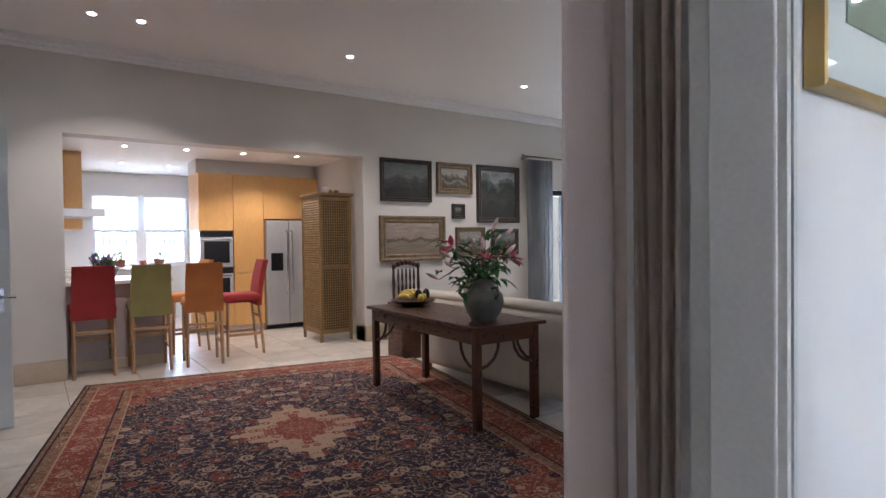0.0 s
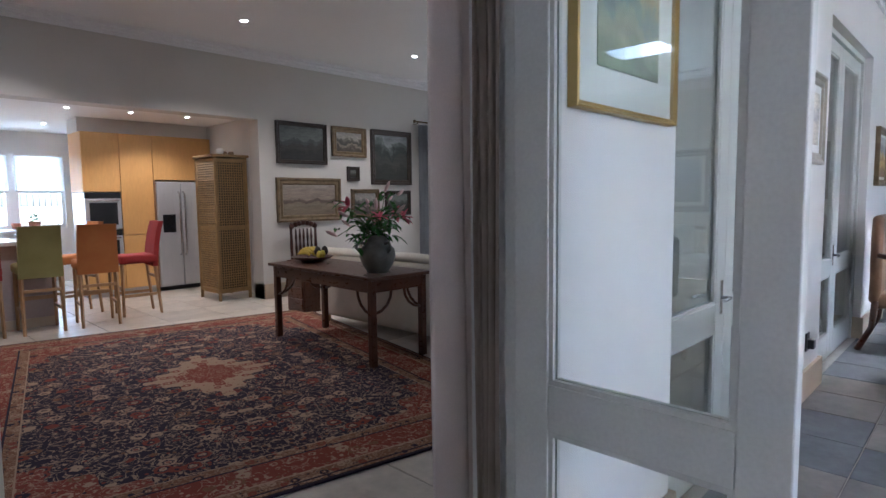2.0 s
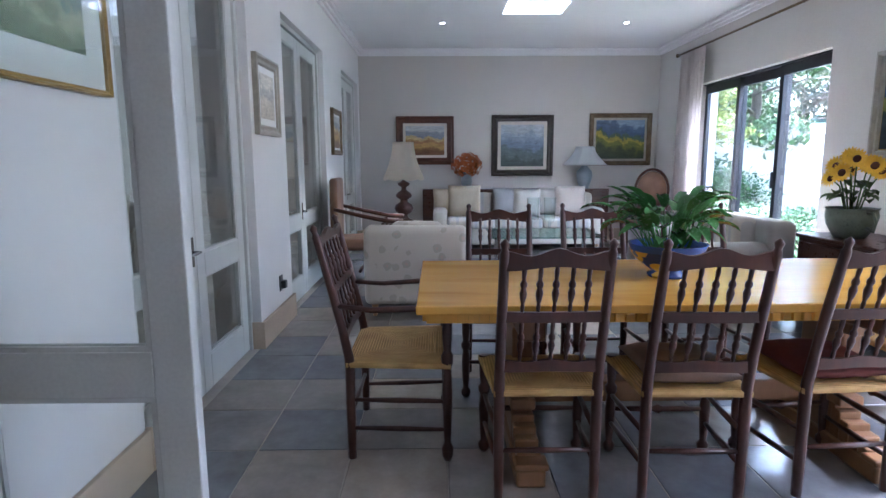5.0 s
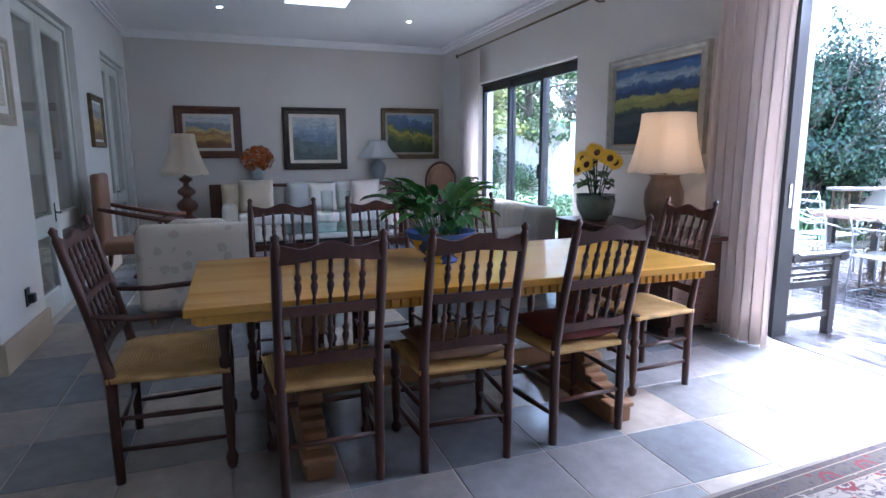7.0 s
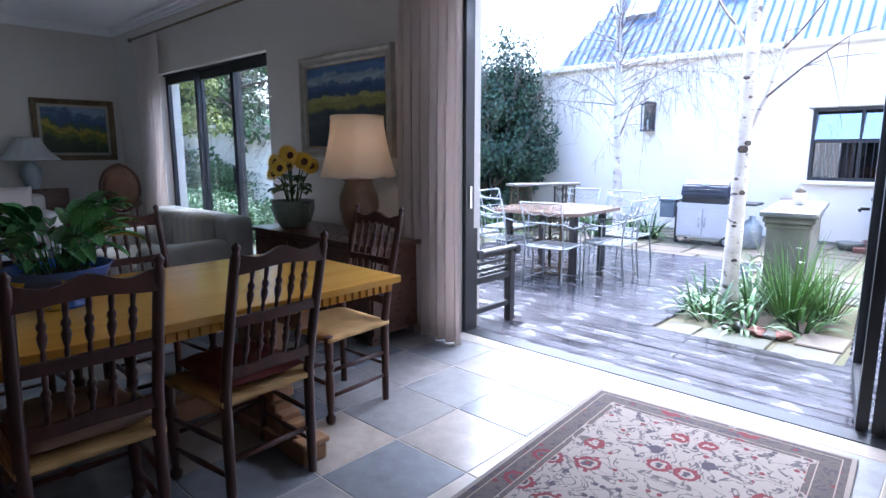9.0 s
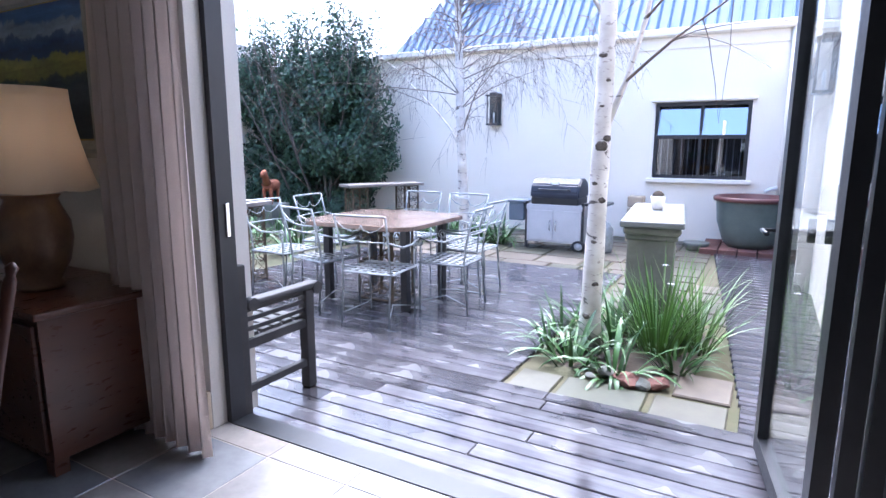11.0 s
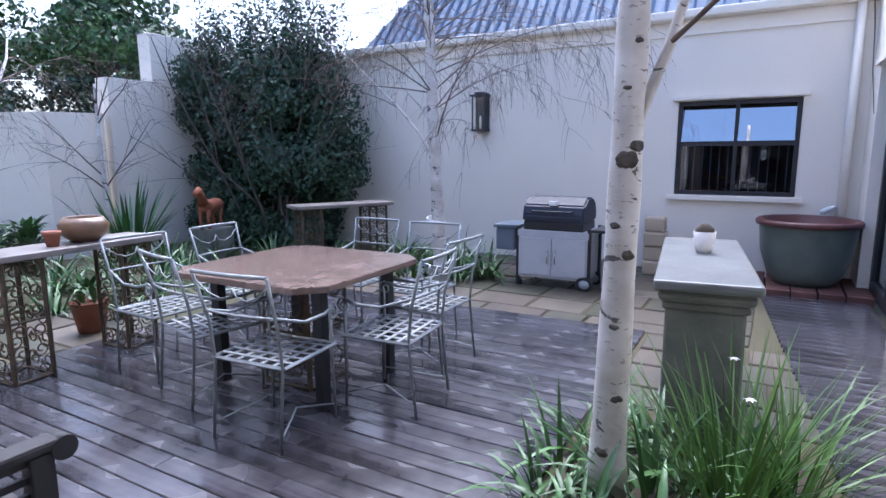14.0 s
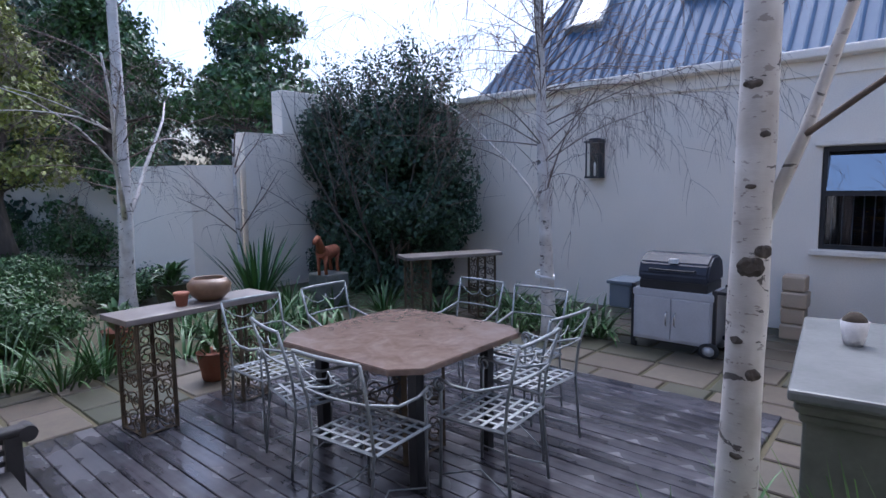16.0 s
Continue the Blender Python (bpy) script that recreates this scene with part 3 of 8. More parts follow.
structure("roof_slab", bm, CEILING, "flat roof over the rooms")


def cornice(name, x0, x1, y0, y1, top, size):
    """A stepped cove round a room."""
    bm = bmesh.new()
    for k, (d, h) in enumerate(((1.0, 0.35), (0.62, 0.68), (0.3, 1.0))):
        d, h, z0 = d * size, h * size, top
        e = 0.002
        box(bm, x0 + e, x1 - e, y1 - d, y1 - e, z0 - h, z0 - e)
        box(bm, x0 + e, x1 - e, y0 + e, y0 + d, z0 - h, z0 - e)
        box(bm, x1 - d, x1 - e, y0 + d, y1 - d, z0 - h, z0 - e)
        box(bm, x0 + e, x0 + d, y0 + d, y1 - d, z0 - h, z0 - e)
    return structure(name, bm, CEILING, "white moulded cornice")


cornice("trim_cornice_dining", -1.4, 9.6, -4.17, 0.6, 3.02, 0.10)
cornice("trim_cornice_family", -1.4, 9.6, 0.92, 6.7, 3.2, 0.11)

bm = bmesh.new()
for a, b in ((-1.4, D0[0]), (D0[1], D1[0]), (D1[1], D2[0]), (D2[1], D3[0]), (D3[1], 9.6)):
    box(bm, a, b, 0.575, 0.598, 0, 0.19, 0.004)
    box(bm, a - 0.02 if a > 0 else a, a, 0.575, 0.75, 0, 0.19)
    if b < 9.5:
        box(bm, b, b + 0.02, 0.575, 0.75, 0, 0.19)
box(bm, 9.575, 9.598, -4.17, 0.575, 0, 0.19, 0.004)
for a, b in ((-1.4, 0.42), (3.10, 5.53), (8.2, 9.575)):
    box(bm, a, b, -4.168, -4.145, 0, 0.19, 0.004)
structure("baseboard_dining", bm, SKIRT, "sand-coloured stone skirting")
bm = bmesh.new()
for a, b in ((-1.4, 1.03), (4.21, 7.5), (9.0, 9.6)):
    box(bm, a, b, 6.675, 6.698, 0, 0.2, 0.004)
box(bm, 4.21, 4.235, 6.7, 6.95, 0, 0.2)
structure("baseboard_family", bm, SKIRT, "sand-coloured stone skirting")

floor_dining = structure("floor_dining", B(-1.4, 9.6, -4.3, 0.76, -0.1, -0.003), GROUT, "grouted bed of a large tiled floor")
floor_family = structure("floor_family", B(-1.4, 9.6, 0.76, 11.0, -0.1, -0.004), GROUT, "grouted bed of a travertine floor")
ground = structure("ground", B(-400, 400, -400, 400, -0.3, -0.12), GROUND, "damp garden ground reaching the horizon")

# ---- dining room ----


def dining_chair(arms, label, name="dining_chair"):
    """A spindle-back chair facing +x, rush seat at 0.44 m."""
    c = thing(name, label, "chair", group="chairs round the dining table")
    w, d = (0.25, 0.42) if arms else (0.185, 0.38)
    xb, xf = -d / 2, d / 2

    def post(z):
        return xb - 0.14 * max(0.0, (z - 0.44) / 0.6) ** 1.15

    for s in (-1, 1):
        zs = [0, 0.1, 0.42, 0.46, 0.6, 0.75, 0.9, 0.985, 1.0, 1.02, 1.035]
        rs = [0.019, 0.020, 0.022, 0.021, 0.019, 0.019, 0.018, 0.017, 0.011, 0.017, 0.004]
        part("back_post", sweep(bmesh.new(), [(post(z), s * w, z) for z in zs], rs, 10), OAK_DARK, c)
        prof = [(0, 0.016), (0.03, 0.024), (0.08, 0.026), (0.12, 0.014), (0.2, 0.018), (0.45, 0.023), (0.6, 0.017), (0.63, 0.025), (0.68, 0.026), (0.71, 0.016), (0.8, 0.021), (1, 0.023)]
        part("front_leg", turned(bmesh.new(), (xf, s * (w + 0.025), 0), (xf, s * (w + 0.025), 0.70 if arms else 0.45), prof), OAK_DARK, c)
        for z in (0.14, 0.27):
            part("side_stretcher", turned(bmesh.new(), (post(z), s * w, z), (xf, s * (w + 0.025), z), [(0, 0.009), (0.5, 0.013), (1, 0.009)], 8), OAK_DARK, c)
        if arms:
            pts = [(post(0.69), s * w, 0.69), (xb + 0.1, s * (w + 0.02), 0.675), (xf - 0.1, s * (w + 0.035), 0.685), (xf + 0.05, s * (w + 0.04), 0.70)]
            part("armrest", sweep(bmesh.new(), pts, [0.016, 0.018, 0.021, 0.019], 8, 0.7), OAK_DARK, c)
    part("front_stretcher", turned(bmesh.new(), (xf, -w - 0.02, 0.2), (xf, w + 0.02, 0.2), [(0, 0.009), (0.3, 0.013), (0.45, 0.012), (0.5, 0.022), (0.55, 0.012), (0.7, 0.013), (1, 0.009)], 10), OAK_DARK, c)
    part("back_stretcher", turned(bmesh.new(), (post(0.2), -w, 0.2), (post(0.2), w, 0.2), [(0, 0.009), (0.5, 0.012), (1, 0.009)], 8), OAK_DARK, c)

    def rail(name_, z, h, wave):
        bm = bmesh.new()
        n = 16
        rows = []
        for k in range(n + 1):
            y = -w + 2 * w * k / n
            u = abs(2 * k / n - 1)
            top = z + h / 2 + wave * (math.cos(u * math.pi * 2.0) * 0.5 + 0.5 * (1 - u))
            bot = z - h / 2 + wave * 0.35 * math.cos(u * math.pi)
            x = post(z) - 0.008 * (1 - u * u)
            rows.append([bm.verts.new((x - 0.009, y, bot)), bm.verts.new((x + 0.009, y, bot)), bm.verts.new((x + 0.009, y, top)), bm.verts.new((x - 0.009, y, top))])
        for a, b in zip(rows, rows[1:]):
            for k in range(4):
                bm.faces.new((a[k], a[(k + 1) % 4], b[(k + 1) % 4], b[k]))
        bm.faces.new(rows[0])
        bm.faces.new(rows[-1][::-1])
        part(name_, bm, OAK_DARK, c)

    rail("top_rail", 0.955, 0.05, 0.022)
    rail("middle_rail", 0.745, 0.038, 0.0)
    rail("lower_rail", 0.545, 0.04, 0.008)
    spin = [(0, 0.006), (0.12, 0.008), (0.2, 0.006), (0.3, 0.011), (0.42, 0.014), (0.52, 0.009), (0.56, 0.013), (0.62, 0.013), (0.68, 0.007), (0.85, 0.009), (1, 0.006)]
    for k in range(5):
        y = (-1 + 2 * (k + 1) / 6) * w * 0.92
        part("spindle", turned(bmesh.new(), (post(0.76), y, 0.76), (post(0.945), y, 0.945), spin, 8), OAK_DARK, c)
        part("spindle", turned(bmesh.new(), (post(0.56), y, 0.56), (post(0.735), y, 0.735), spin, 8), OAK_DARK, c)
    bm = bmesh.new()
    n = 12
    grid = []
    for i in range(n + 1):
        row = []
        for j in range(n + 1):
            u, v = 2 * i / n - 1, 2 * j / n - 1
            ww = w + 0.02 + 0.03 * (u + 1) / 2
            dip = 0.012 * (1 - u * u) * (1 - v * v) + 0.012 * max(abs(u), abs(v)) ** 8
            row.append((bm.verts.new((u * (d / 2 + 0.015), v * ww, 0.455 - dip)), bm.verts.new((u * (d / 2 + 0.015), v * ww, 0.415 + 0.6 * dip))))
        grid.append(row)
    for i in range(n):
        for j in range(n):
            for s in (0, 1):
                q = [grid[i][j][s], grid[i + 1][j][s], grid[i + 1][j + 1][s], grid[i][j + 1][s]]
                bm.faces.new(q if s else q[::-1]).smooth = True
    ring = [(i, 0) for i in range(n)] + [(n, j) for j in range(n)] + [(i, n) for i in range(n, 0, -1)] + [(0, j) for j in range(n, 0, -1)]
    for (a, b), (e, f) in zip(ring, ring[1:] + ring[:1]):
        bm.faces.new((grid[a][b][0], grid[e][f][0], grid[e][f][1], grid[a][b][1])).smooth = True
    part("rush_seat", bm, RUSH, c, "woven straw-coloured rush seat")
    return c


chair = dining_chair(False, "dark oak spindle-back dining chair with a rush seat")
chair.matrix_world = pose(2.475, -1.045, 0, 0, 0, 0)
side_places = [(2.455, -1.603, -1.5), (2.49, -2.197, 4), (3.45, -1.00, 178), (3.47, -1.60, 181), (3.45, -2.22, 182)]
chairs = [copy_thing(chair, pose(x, y, 0, 0, 0, r)) for x, y, r in side_places]
end_chair = copy_thing(chair, pose(2.81, -2.89, 0, 0, 0, 90))
tagged(end_chair, "dark oak spindle-back chair at the table's garden end")
carver = dining_chair(True, "dark oak spindle-back carver armchair with a rush seat", "dining_armchair")
carver.matrix_world = pose(2.86, -0.46, 0, 0, 0, -90)


def seat_cushion(material, label, m, tie):
    c = bmesh.new()
    pillow(c, 0.40, 0.36, 0.07, m @ pose(0, 0, 0, 90), 12, 0.35)
    for v in c.verts:
        v.co.z += 0.010 * noise.noise(v.co * 14) + 0.006 * noise.noise(v.co * 33)
    return single("seat_cushion", c, material, label, "cushion")


seat_cushion(BROWN_CUSHION, "wrinkled brown satin seat cushion on a dining chair", pose(2.465, -1.603, 0.485), 0)
seat_cushion(MAROON, "maroon seat cushion on a dining chair", pose(2.50, -2.197, 0.485), 0)

table = thing("dining_table", "long honey-coloured oak trestle table with a dentil edge", "table", 2.77, -1.72, 0)
part("tabletop", B(-0.49, 0.49, -1.17, 1.17, 0.735, 0.77, 0.006), HONEY, table)
part("apron", B(-0.455, 0.455, -1.13, 1.13, 0.695, 0.735), HONEY, table)
for s in (-1, 1):
    bm = bmesh.new()
    for k in range(58):
        y = -1.125 + k * 0.0392
        box(bm, s * 0.455, s * 0.472, y, y + 0.022, 0.70, 0.733)
    part("dentil_edge", bm, HONEY, table)
    bm = bmesh.new()
    for k in range(23):
        x = -0.44 + k * 0.0392
        box(bm, x, x + 0.022, s * 1.13, s * 1.147, 0.70, 0.733)
    part("dentil_edge", bm, HONEY, table)
    y = s * 0.72
    part("trestle_foot", B(-0.42, 0.42, y - 0.06, y + 0.06, 0.0, 0.075, 0.012), WOOD_MID, table)
    for e in (-1, 1):
        for k in range(5):
            part("carved_foot_block", B(e * (0.12 + 0.058 * k), e * (0.12 + 0.058 * (k + 1)) + e * 0.001, y - 0.05, y + 0.05, 0.074, 0.20 - 0.028 * k, 0.008), WOOD_MID, table)
        part("foot_pad", B(e * 0.34, e * 0.43, y - 0.07, y + 0.07, 0.076, 0.105, 0.01), WOOD_MID, table)
    bm = bmesh.new()
    box(bm, -0.14, 0.14, y - 0.045, y + 0.045, 0.07, 0.60, 0.01)
    box(bm, -0.18, 0.18, y - 0.055, y + 0.055, 0.22, 0.27, 0.01)
    box(bm, -0.20, 0.20, y - 0.055, y + 0.055, 0.55, 0.60, 0.01)
    box(bm, -0.40, 0.40, y - 0.05, y + 0.05, 0.60, 0.695, 0.012)
    part("trestle_post", bm, WOOD_MID, table)
part("stretcher", B(-0.05, 0.05, -0.68, 0.68, 0.20, 0.30, 0.01), WOOD_MID, table)


def leaf_blade(bm, base, tip_dir, length, width, droop, seg=6, fold=0.25):
    """A pointed leaf that arches over; width in metres at its widest."""
    d = Vector(tip_dir).normalized()
    side = d.cross(Vector((0, 0, 1)))
    side = side.normalized() if side.length > 1e-3 else Vector((1, 0, 0))
    p, rows = Vector(base), []
    step = length / seg
    for k in range(seg + 1):
        t = k / seg
        w = width * (math.sin(math.pi * min(1, 0.08 + 0.92 * t)) ** 0.7 if width > 0.03 else (1 - t ** 2.2))
        n = side.cross(d).normalized()
        rows.append((bm.verts.new(p - side * w / 2 + n * w * fold), bm.verts.new(p), bm.verts.new(p + side * w / 2 + n * w * fold)))
        d = (d + Vector((0, 0, -droop / seg))).normalized()
        p = p + d * step
    for a, b in zip(rows, rows[1:]):
        for i in (0, 1):
            bm.faces.new((a[i], a[i + 1], b[i + 1], b[i])).smooth = True


def bowl_mat():
    s = Shade("painted_faience", 0.25)
    o = s.cells(8)
    c = s.mix(s.math("LESS_THAN", o["Distance"], 0.46), (0.04, 0.07, 0.22), (0.62, 0.40, 0.05))
    c = s.mix(s.math("LESS_THAN", o["Distance"], 0.24), c, (0.10, 0.16, 0.34))
    x, y, z = s.xyz()
    c = s.mix(s.math("GREATER_THAN", z, 0.135), c, (0.05, 0.12, 0.40))
    return s.done(c, s.noise(40), 0.1, 0.002)


FAIENCE = bowl_mat()
rnd = random.Random(4)
lily = thing("potted_lily", "peace lily in a blue and yellow bowl on the table", "plant", 2.81, -1.68, 0.77)
part("bowl", lathe(bmesh.new(), [(0.0, 0), (0.09, 0), (0.095, 0.015), (0.07, 0.03), (0.13, 0.07), (0.175, 0.12), (0.19, 0.165), (0.195, 0.17), (0.182, 0.168), (0.165, 0.12), (0, 0.11)]), FAIENCE, lily, "blue and yellow painted bowl")
part("soil", lathe(bmesh.new(), [(0.17, 0.13), (0.1, 0.145), (0, 0.15)]), SOIL, lily)
for k in range(84):
    a = rnd.uniform(0, 2 * math.pi)
    up = rnd.uniform(0.7, 2.6)
    r = rnd.uniform(0.02, 0.11)
    bm = bmesh.new()
    base = Vector((r * math.cos(a), r * math.sin(a), 0.14))
    out = Vector((math.cos(a), math.sin(a), up * 1.3))
    L = rnd.uniform(0.10, 0.26)
    tip = base + out.normalized() * L
    sweep(bm, [base, base.lerp(tip, 0.5), tip], [0.003, 0.0025, 0.002], 5)
    leaf_blade(bm, tip, Vector((math.cos(a), math.sin(a), up * 0.6)), rnd.uniform(0.12, 0.20), rnd.uniform(0.05, 0.085), rnd.uniform(0.6, 1.6), 6)
    part("leaf", bm, LILY_LEAF, lily)
lily.scale = (0.9, 0.9, 0.9)


def picture(label, w, h, fw, fd, frame_mat, canvas, m, liner=None, lw=0.0, name="framed_painting", glass=False):
    """A framed picture that faces -y, about its centre; its back is at y = 0."""
    p = thing(name, label, "painting")
    p.matrix_world = m
    bm = bmesh.new()
    prof = [(0, 0), (0, fd), (0.25 * fw, fd * 1.1), (0.5 * fw, fd * 0.72), (0.82 * fw, fd * 0.8), (fw, fd * 0.5), (fw, 0)]
    rings = []
    for inset, depth in prof:
        x, z = w / 2 - inset, h / 2 - inset
        rings.append([bm.verts.new((sx * x, -depth, sz * z)) for sx, sz in ((-1, -1), (1, -1), (1, 1), (-1, 1))])
    for a, b in zip(rings, rings[1:]):
        for k in range(4):
            bm.faces.new((a[k], a[(k + 1) % 4], b[(k + 1) % 4], b[k]))
    part("frame", bm, frame_mat, p)
    x, z = w / 2 - fw + 0.004, h / 2 - fw + 0.004
    if liner:
        part("mount", B(-x, x, -fd * 0.45, -0.004, -z, z), liner, p)
        part("canvas", B(-x + lw, x - lw, -fd * 0.45 - 0.003, -fd * 0.3, -z + lw, z - lw), canvas, p)
    else:
        part("canvas", B(-x, x, -fd * 0.45, -0.004, -z, z), canvas, p)
    if glass:
        g = part("glass", B(-x, x, -fd * 0.45 - 0.012, -fd * 0.45 - 0.009, -z, z), GLASS, p)
        g.visible_shadow = False
    return p


WHEAT = landscape("wheat_field_painting", [(0.0, (0.16, 0.07, 0.03)), (0.3, (0.42, 0.26, 0.07)), (0.45, (0.32, 0.17, 0.06)), (0.55, (0.50, 0.38, 0.16)), (0.65, (0.22, 0.25, 0.30)), (0.85, (0.45, 0.47, 0.48))], 0.25, 3, 1)
MIST = landscape("misty_mountain_painting", [(0.0, (0.05, 0.07, 0.06)), (0.25, (0.10, 0.13, 0.13)), (0.45, (0.14, 0.18, 0.24)), (0.6, (0.22, 0.28, 0.36)), (0.8, (0.38, 0.42, 0.46)), (1, (0.46, 0.48, 0.50))], 0.3, 4, 2)
VALLEY = landscape("green_valley_painting", [(0.0, (0.03, 0.05, 0.02)), (0.3, (0.12, 0.14, 0.02)), (0.45, (0.36, 0.30, 0.03)), (0.58, (0.06, 0.10, 0.05)), (0.7, (0.05, 0.09, 0.18)), (1, (0.22, 0.30, 0.42))], 0.5, 4, 3)
STORM = landscape("stormy_valley_painting", [(0.0, (0.02, 0.03, 0.035)), (0.30, (0.05, 0.06, 0.07)), (0.40, (0.02, 0.04, 0.05)), (0.48, (0.26, 0.25, 0.06)), (0.58, (0.36, 0.33, 0.08)), (0.64, (0.03, 0.06, 0.14)), (0.72, (0.03, 0.07, 0.20)), (0.80, (0.30, 0.36, 0.44)), (0.9, (0.07, 0.15, 0.34)), (1, (0.05, 0.10, 0.26))], 0.16, 4.0, 4)
AUTUMN = landscape("watercolour_wood", [(0.0, (0.20, 0.26, 0.16)), (0.25, (0.38, 0.38, 0.26)), (0.4, (0.20, 0.28, 0.26)), (0.55, (0.50, 0.38, 0.18)), (0.68, (0.34, 0.42, 0.46)), (0.85, (0.55, 0.58, 0.60)), (1, (0.62, 0.64, 0.66))], 0.5, 5, 5)
PALE_SEA = landscape("pale_sketch", [(0.0, (0.50, 0.46, 0.38)), (0.35, (0.56, 0.52, 0.44)), (0.5, (0.40, 0.40, 0.38)), (0.7, (0.60, 0.57, 0.50))], 0.3, 4, 6)
OLD_A = landscape("dark_old_landscape", [(0.0, (0.025, 0.022, 0.018)), (0.35, (0.05, 0.045, 0.035)), (0.5, (0.07, 0.075, 0.065)), (0.62, (0.16, 0.17, 0.15)), (1, (0.10, 0.11, 0.10))], 0.3, 4, 7)
OLD_B = landscape("old_river_scene", [(0.0, (0.05, 0.04, 0.03)), (0.3, (0.20, 0.17, 0.13)), (0.42, (0.05, 0.05, 0.04)), (0.58, (0.12, 0.11, 0.09)), (0.7, (0.30, 0.28, 0.24)), (1, (0.24, 0.23, 0.21))], 0.5, 5, 8)
OLD_C = landscape("old_castle_scene", [(0.0, (0.025, 0.025, 0.02)), (0.3, (0.05, 0.05, 0.04)), (0.5, (0.025, 0.03, 0.025)), (0.66, (0.08, 0.09, 0.08)), (0.8, (0.26, 0.27, 0.26)), (1, (0.20, 0.21, 0.21))], 0.6, 3, 9)
OLD_D = landscape("old_harbour_scene", [(0.0, (0.16, 0.12, 0.08)), (0.3, (0.20, 0.16, 0.11)), (0.42, (0.09, 0.06, 0.045)), (0.52, (0.24, 0.19, 0.15)), (1, (0.30, 0.26, 0.22))], 0.15, 6, 10)

EAST, NORTH, SOUTH = pose(9.598, 0, 0, 0, 0, -90), pose(0, 0.598, 0), pose(0, -4.168, 0, 0, 0, 180)
picture("wheat landscape in a wide dark brown frame on the end wall", 0.92, 0.76, 0.11, 0.05, FRAME_BROWN, WHEAT, EAST @ pose(0.44, 0, 1.615), CREAM_CLOTH, 0.045)
picture("misty mountain landscape in a carved black frame on the end wall", 0.99, 0.96, 0.10, 0.05, FRAME_BLACK, MIST, EAST @ pose(2.0, 0, 1.53), CREAM_CLOTH, 0.055)
picture("green valley landscape in a bronze frame on the end wall", 0.99, 0.82, 0.07, 0.05, GILT_DARK, VALLEY, EAST @ pose(3.57, 0, 1.62), FRAME_SILVER, 0.04)
picture("large stormy valley painting in a pale gilt frame above the sideboard", 1.22, 0.85, 0.085, 0.05, FRAME_SILVER, STORM, SOUTH @ pose(-4.31, 0, 1.705), BRASS, 0.012)
picture("autumn wood watercolour in a thin gold frame with a white mount", 0.65, 0.70, 0.022, 0.03, BRASS, AUTUMN, NORTH @ pose(2.115, 0, 1.885), MOUNT, 0.11, glass=True)
picture("small pale sea sketch in a silvered frame between the glazed doors", 0.55, 0.54, 0.07, 0.035, FRAME_SILVER, PALE_SEA, NORTH @ pose(4.47, 0, 1.75), MOUNT, 0.05)
picture("small field painting in a brown frame between the glazed doors", 0.60, 0.54, 0.06, 0.035, GILT_DARK, WHEAT, NORTH @ pose(7.32, 0, 1.64), MOUNT, 0.03)


def door_leaf(name, label, w, h, m, handle=True, handle_side=1):
    """A glazed leaf from its hinge at the origin along +x; sage stiles, a low middle rail and two panes."""
    d = thing(name, label, "door")
    d.matrix_world = m
    t, st = 0.022, 0.11
    bm = bmesh.new()
    box(bm, 0, st, -t, t, 0.005, h, 0.004)
    box(bm, w - st, w, -t, t, 0.005, h, 0.004)
    part("stile", bm, SAGE, d)
    part("bottom_rail", B(st, w - st, -t, t, 0.005, 0.20, 0.003), SAGE, d)
    part("middle_rail", B(st, w - st, -t, t, 0.665, 0.795, 0.003), SAGE, d)
    part("top_rail", B(st, w - st, -t, t, h - 0.10, h, 0.003), SAGE, d)
    for z0, z1 in ((0.20, 0.665), (0.795, h - 0.10)):
        g = part("pane", B(st - 0.004, w - st + 0.004, -0.003, 0.003, z0 - 0.004, z1 + 0.004), GLASS, d)
        g.visible_shadow = False
        bm = bmesh.new()
        for a, b, e, f in ((st, st + 0.014, z0, z1), (w - st - 0.014, w - st, z0, z1), (st + 0.014, w - st - 0.014, z0, z0 + 0.014), (st + 0.014, w - st - 0.014, z1 - 0.014, z1)):
            box(bm, a, b, -t * 0.8, -0.005, e, f)
            box(bm, a, b, 0.005, t * 0.8, e, f)
        part("glazing_bead", bm, SAGE, d)
    if handle:
        x = w - 0.05
        bm = bmesh.new()
        for s in (-1, 1):
            sweep(bm, [(x, s * t, 0.82), (x, s * (t + 0.045), 0.82), (x - 0.10, s * (t + 0.05), 0.82)], 0.008, 8)
            box(bm, x - 0.016, x + 0.016, s * t, s * (t + 0.004), 0.74, 0.90)
        part("handle", bm, CHROME, d, "satin steel lever handle")
    return d


def door_frame(name, a, b, y0=0.66):
    bm = bmesh.new()
    for x0, x1 in ((a + 0.001, a + 0.04), (b - 0.04, b - 0.001)):
        box(bm, x0, x1, y0, 0.757, 0, DOOR_TOP - 0.001)
    box(bm, a + 0.04, b - 0.04, y0, 0.757, DOOR_TOP - 0.04, DOOR_TOP - 0.001)
    return structure(name, bm, SAGE, "sage grey wooden door frame")


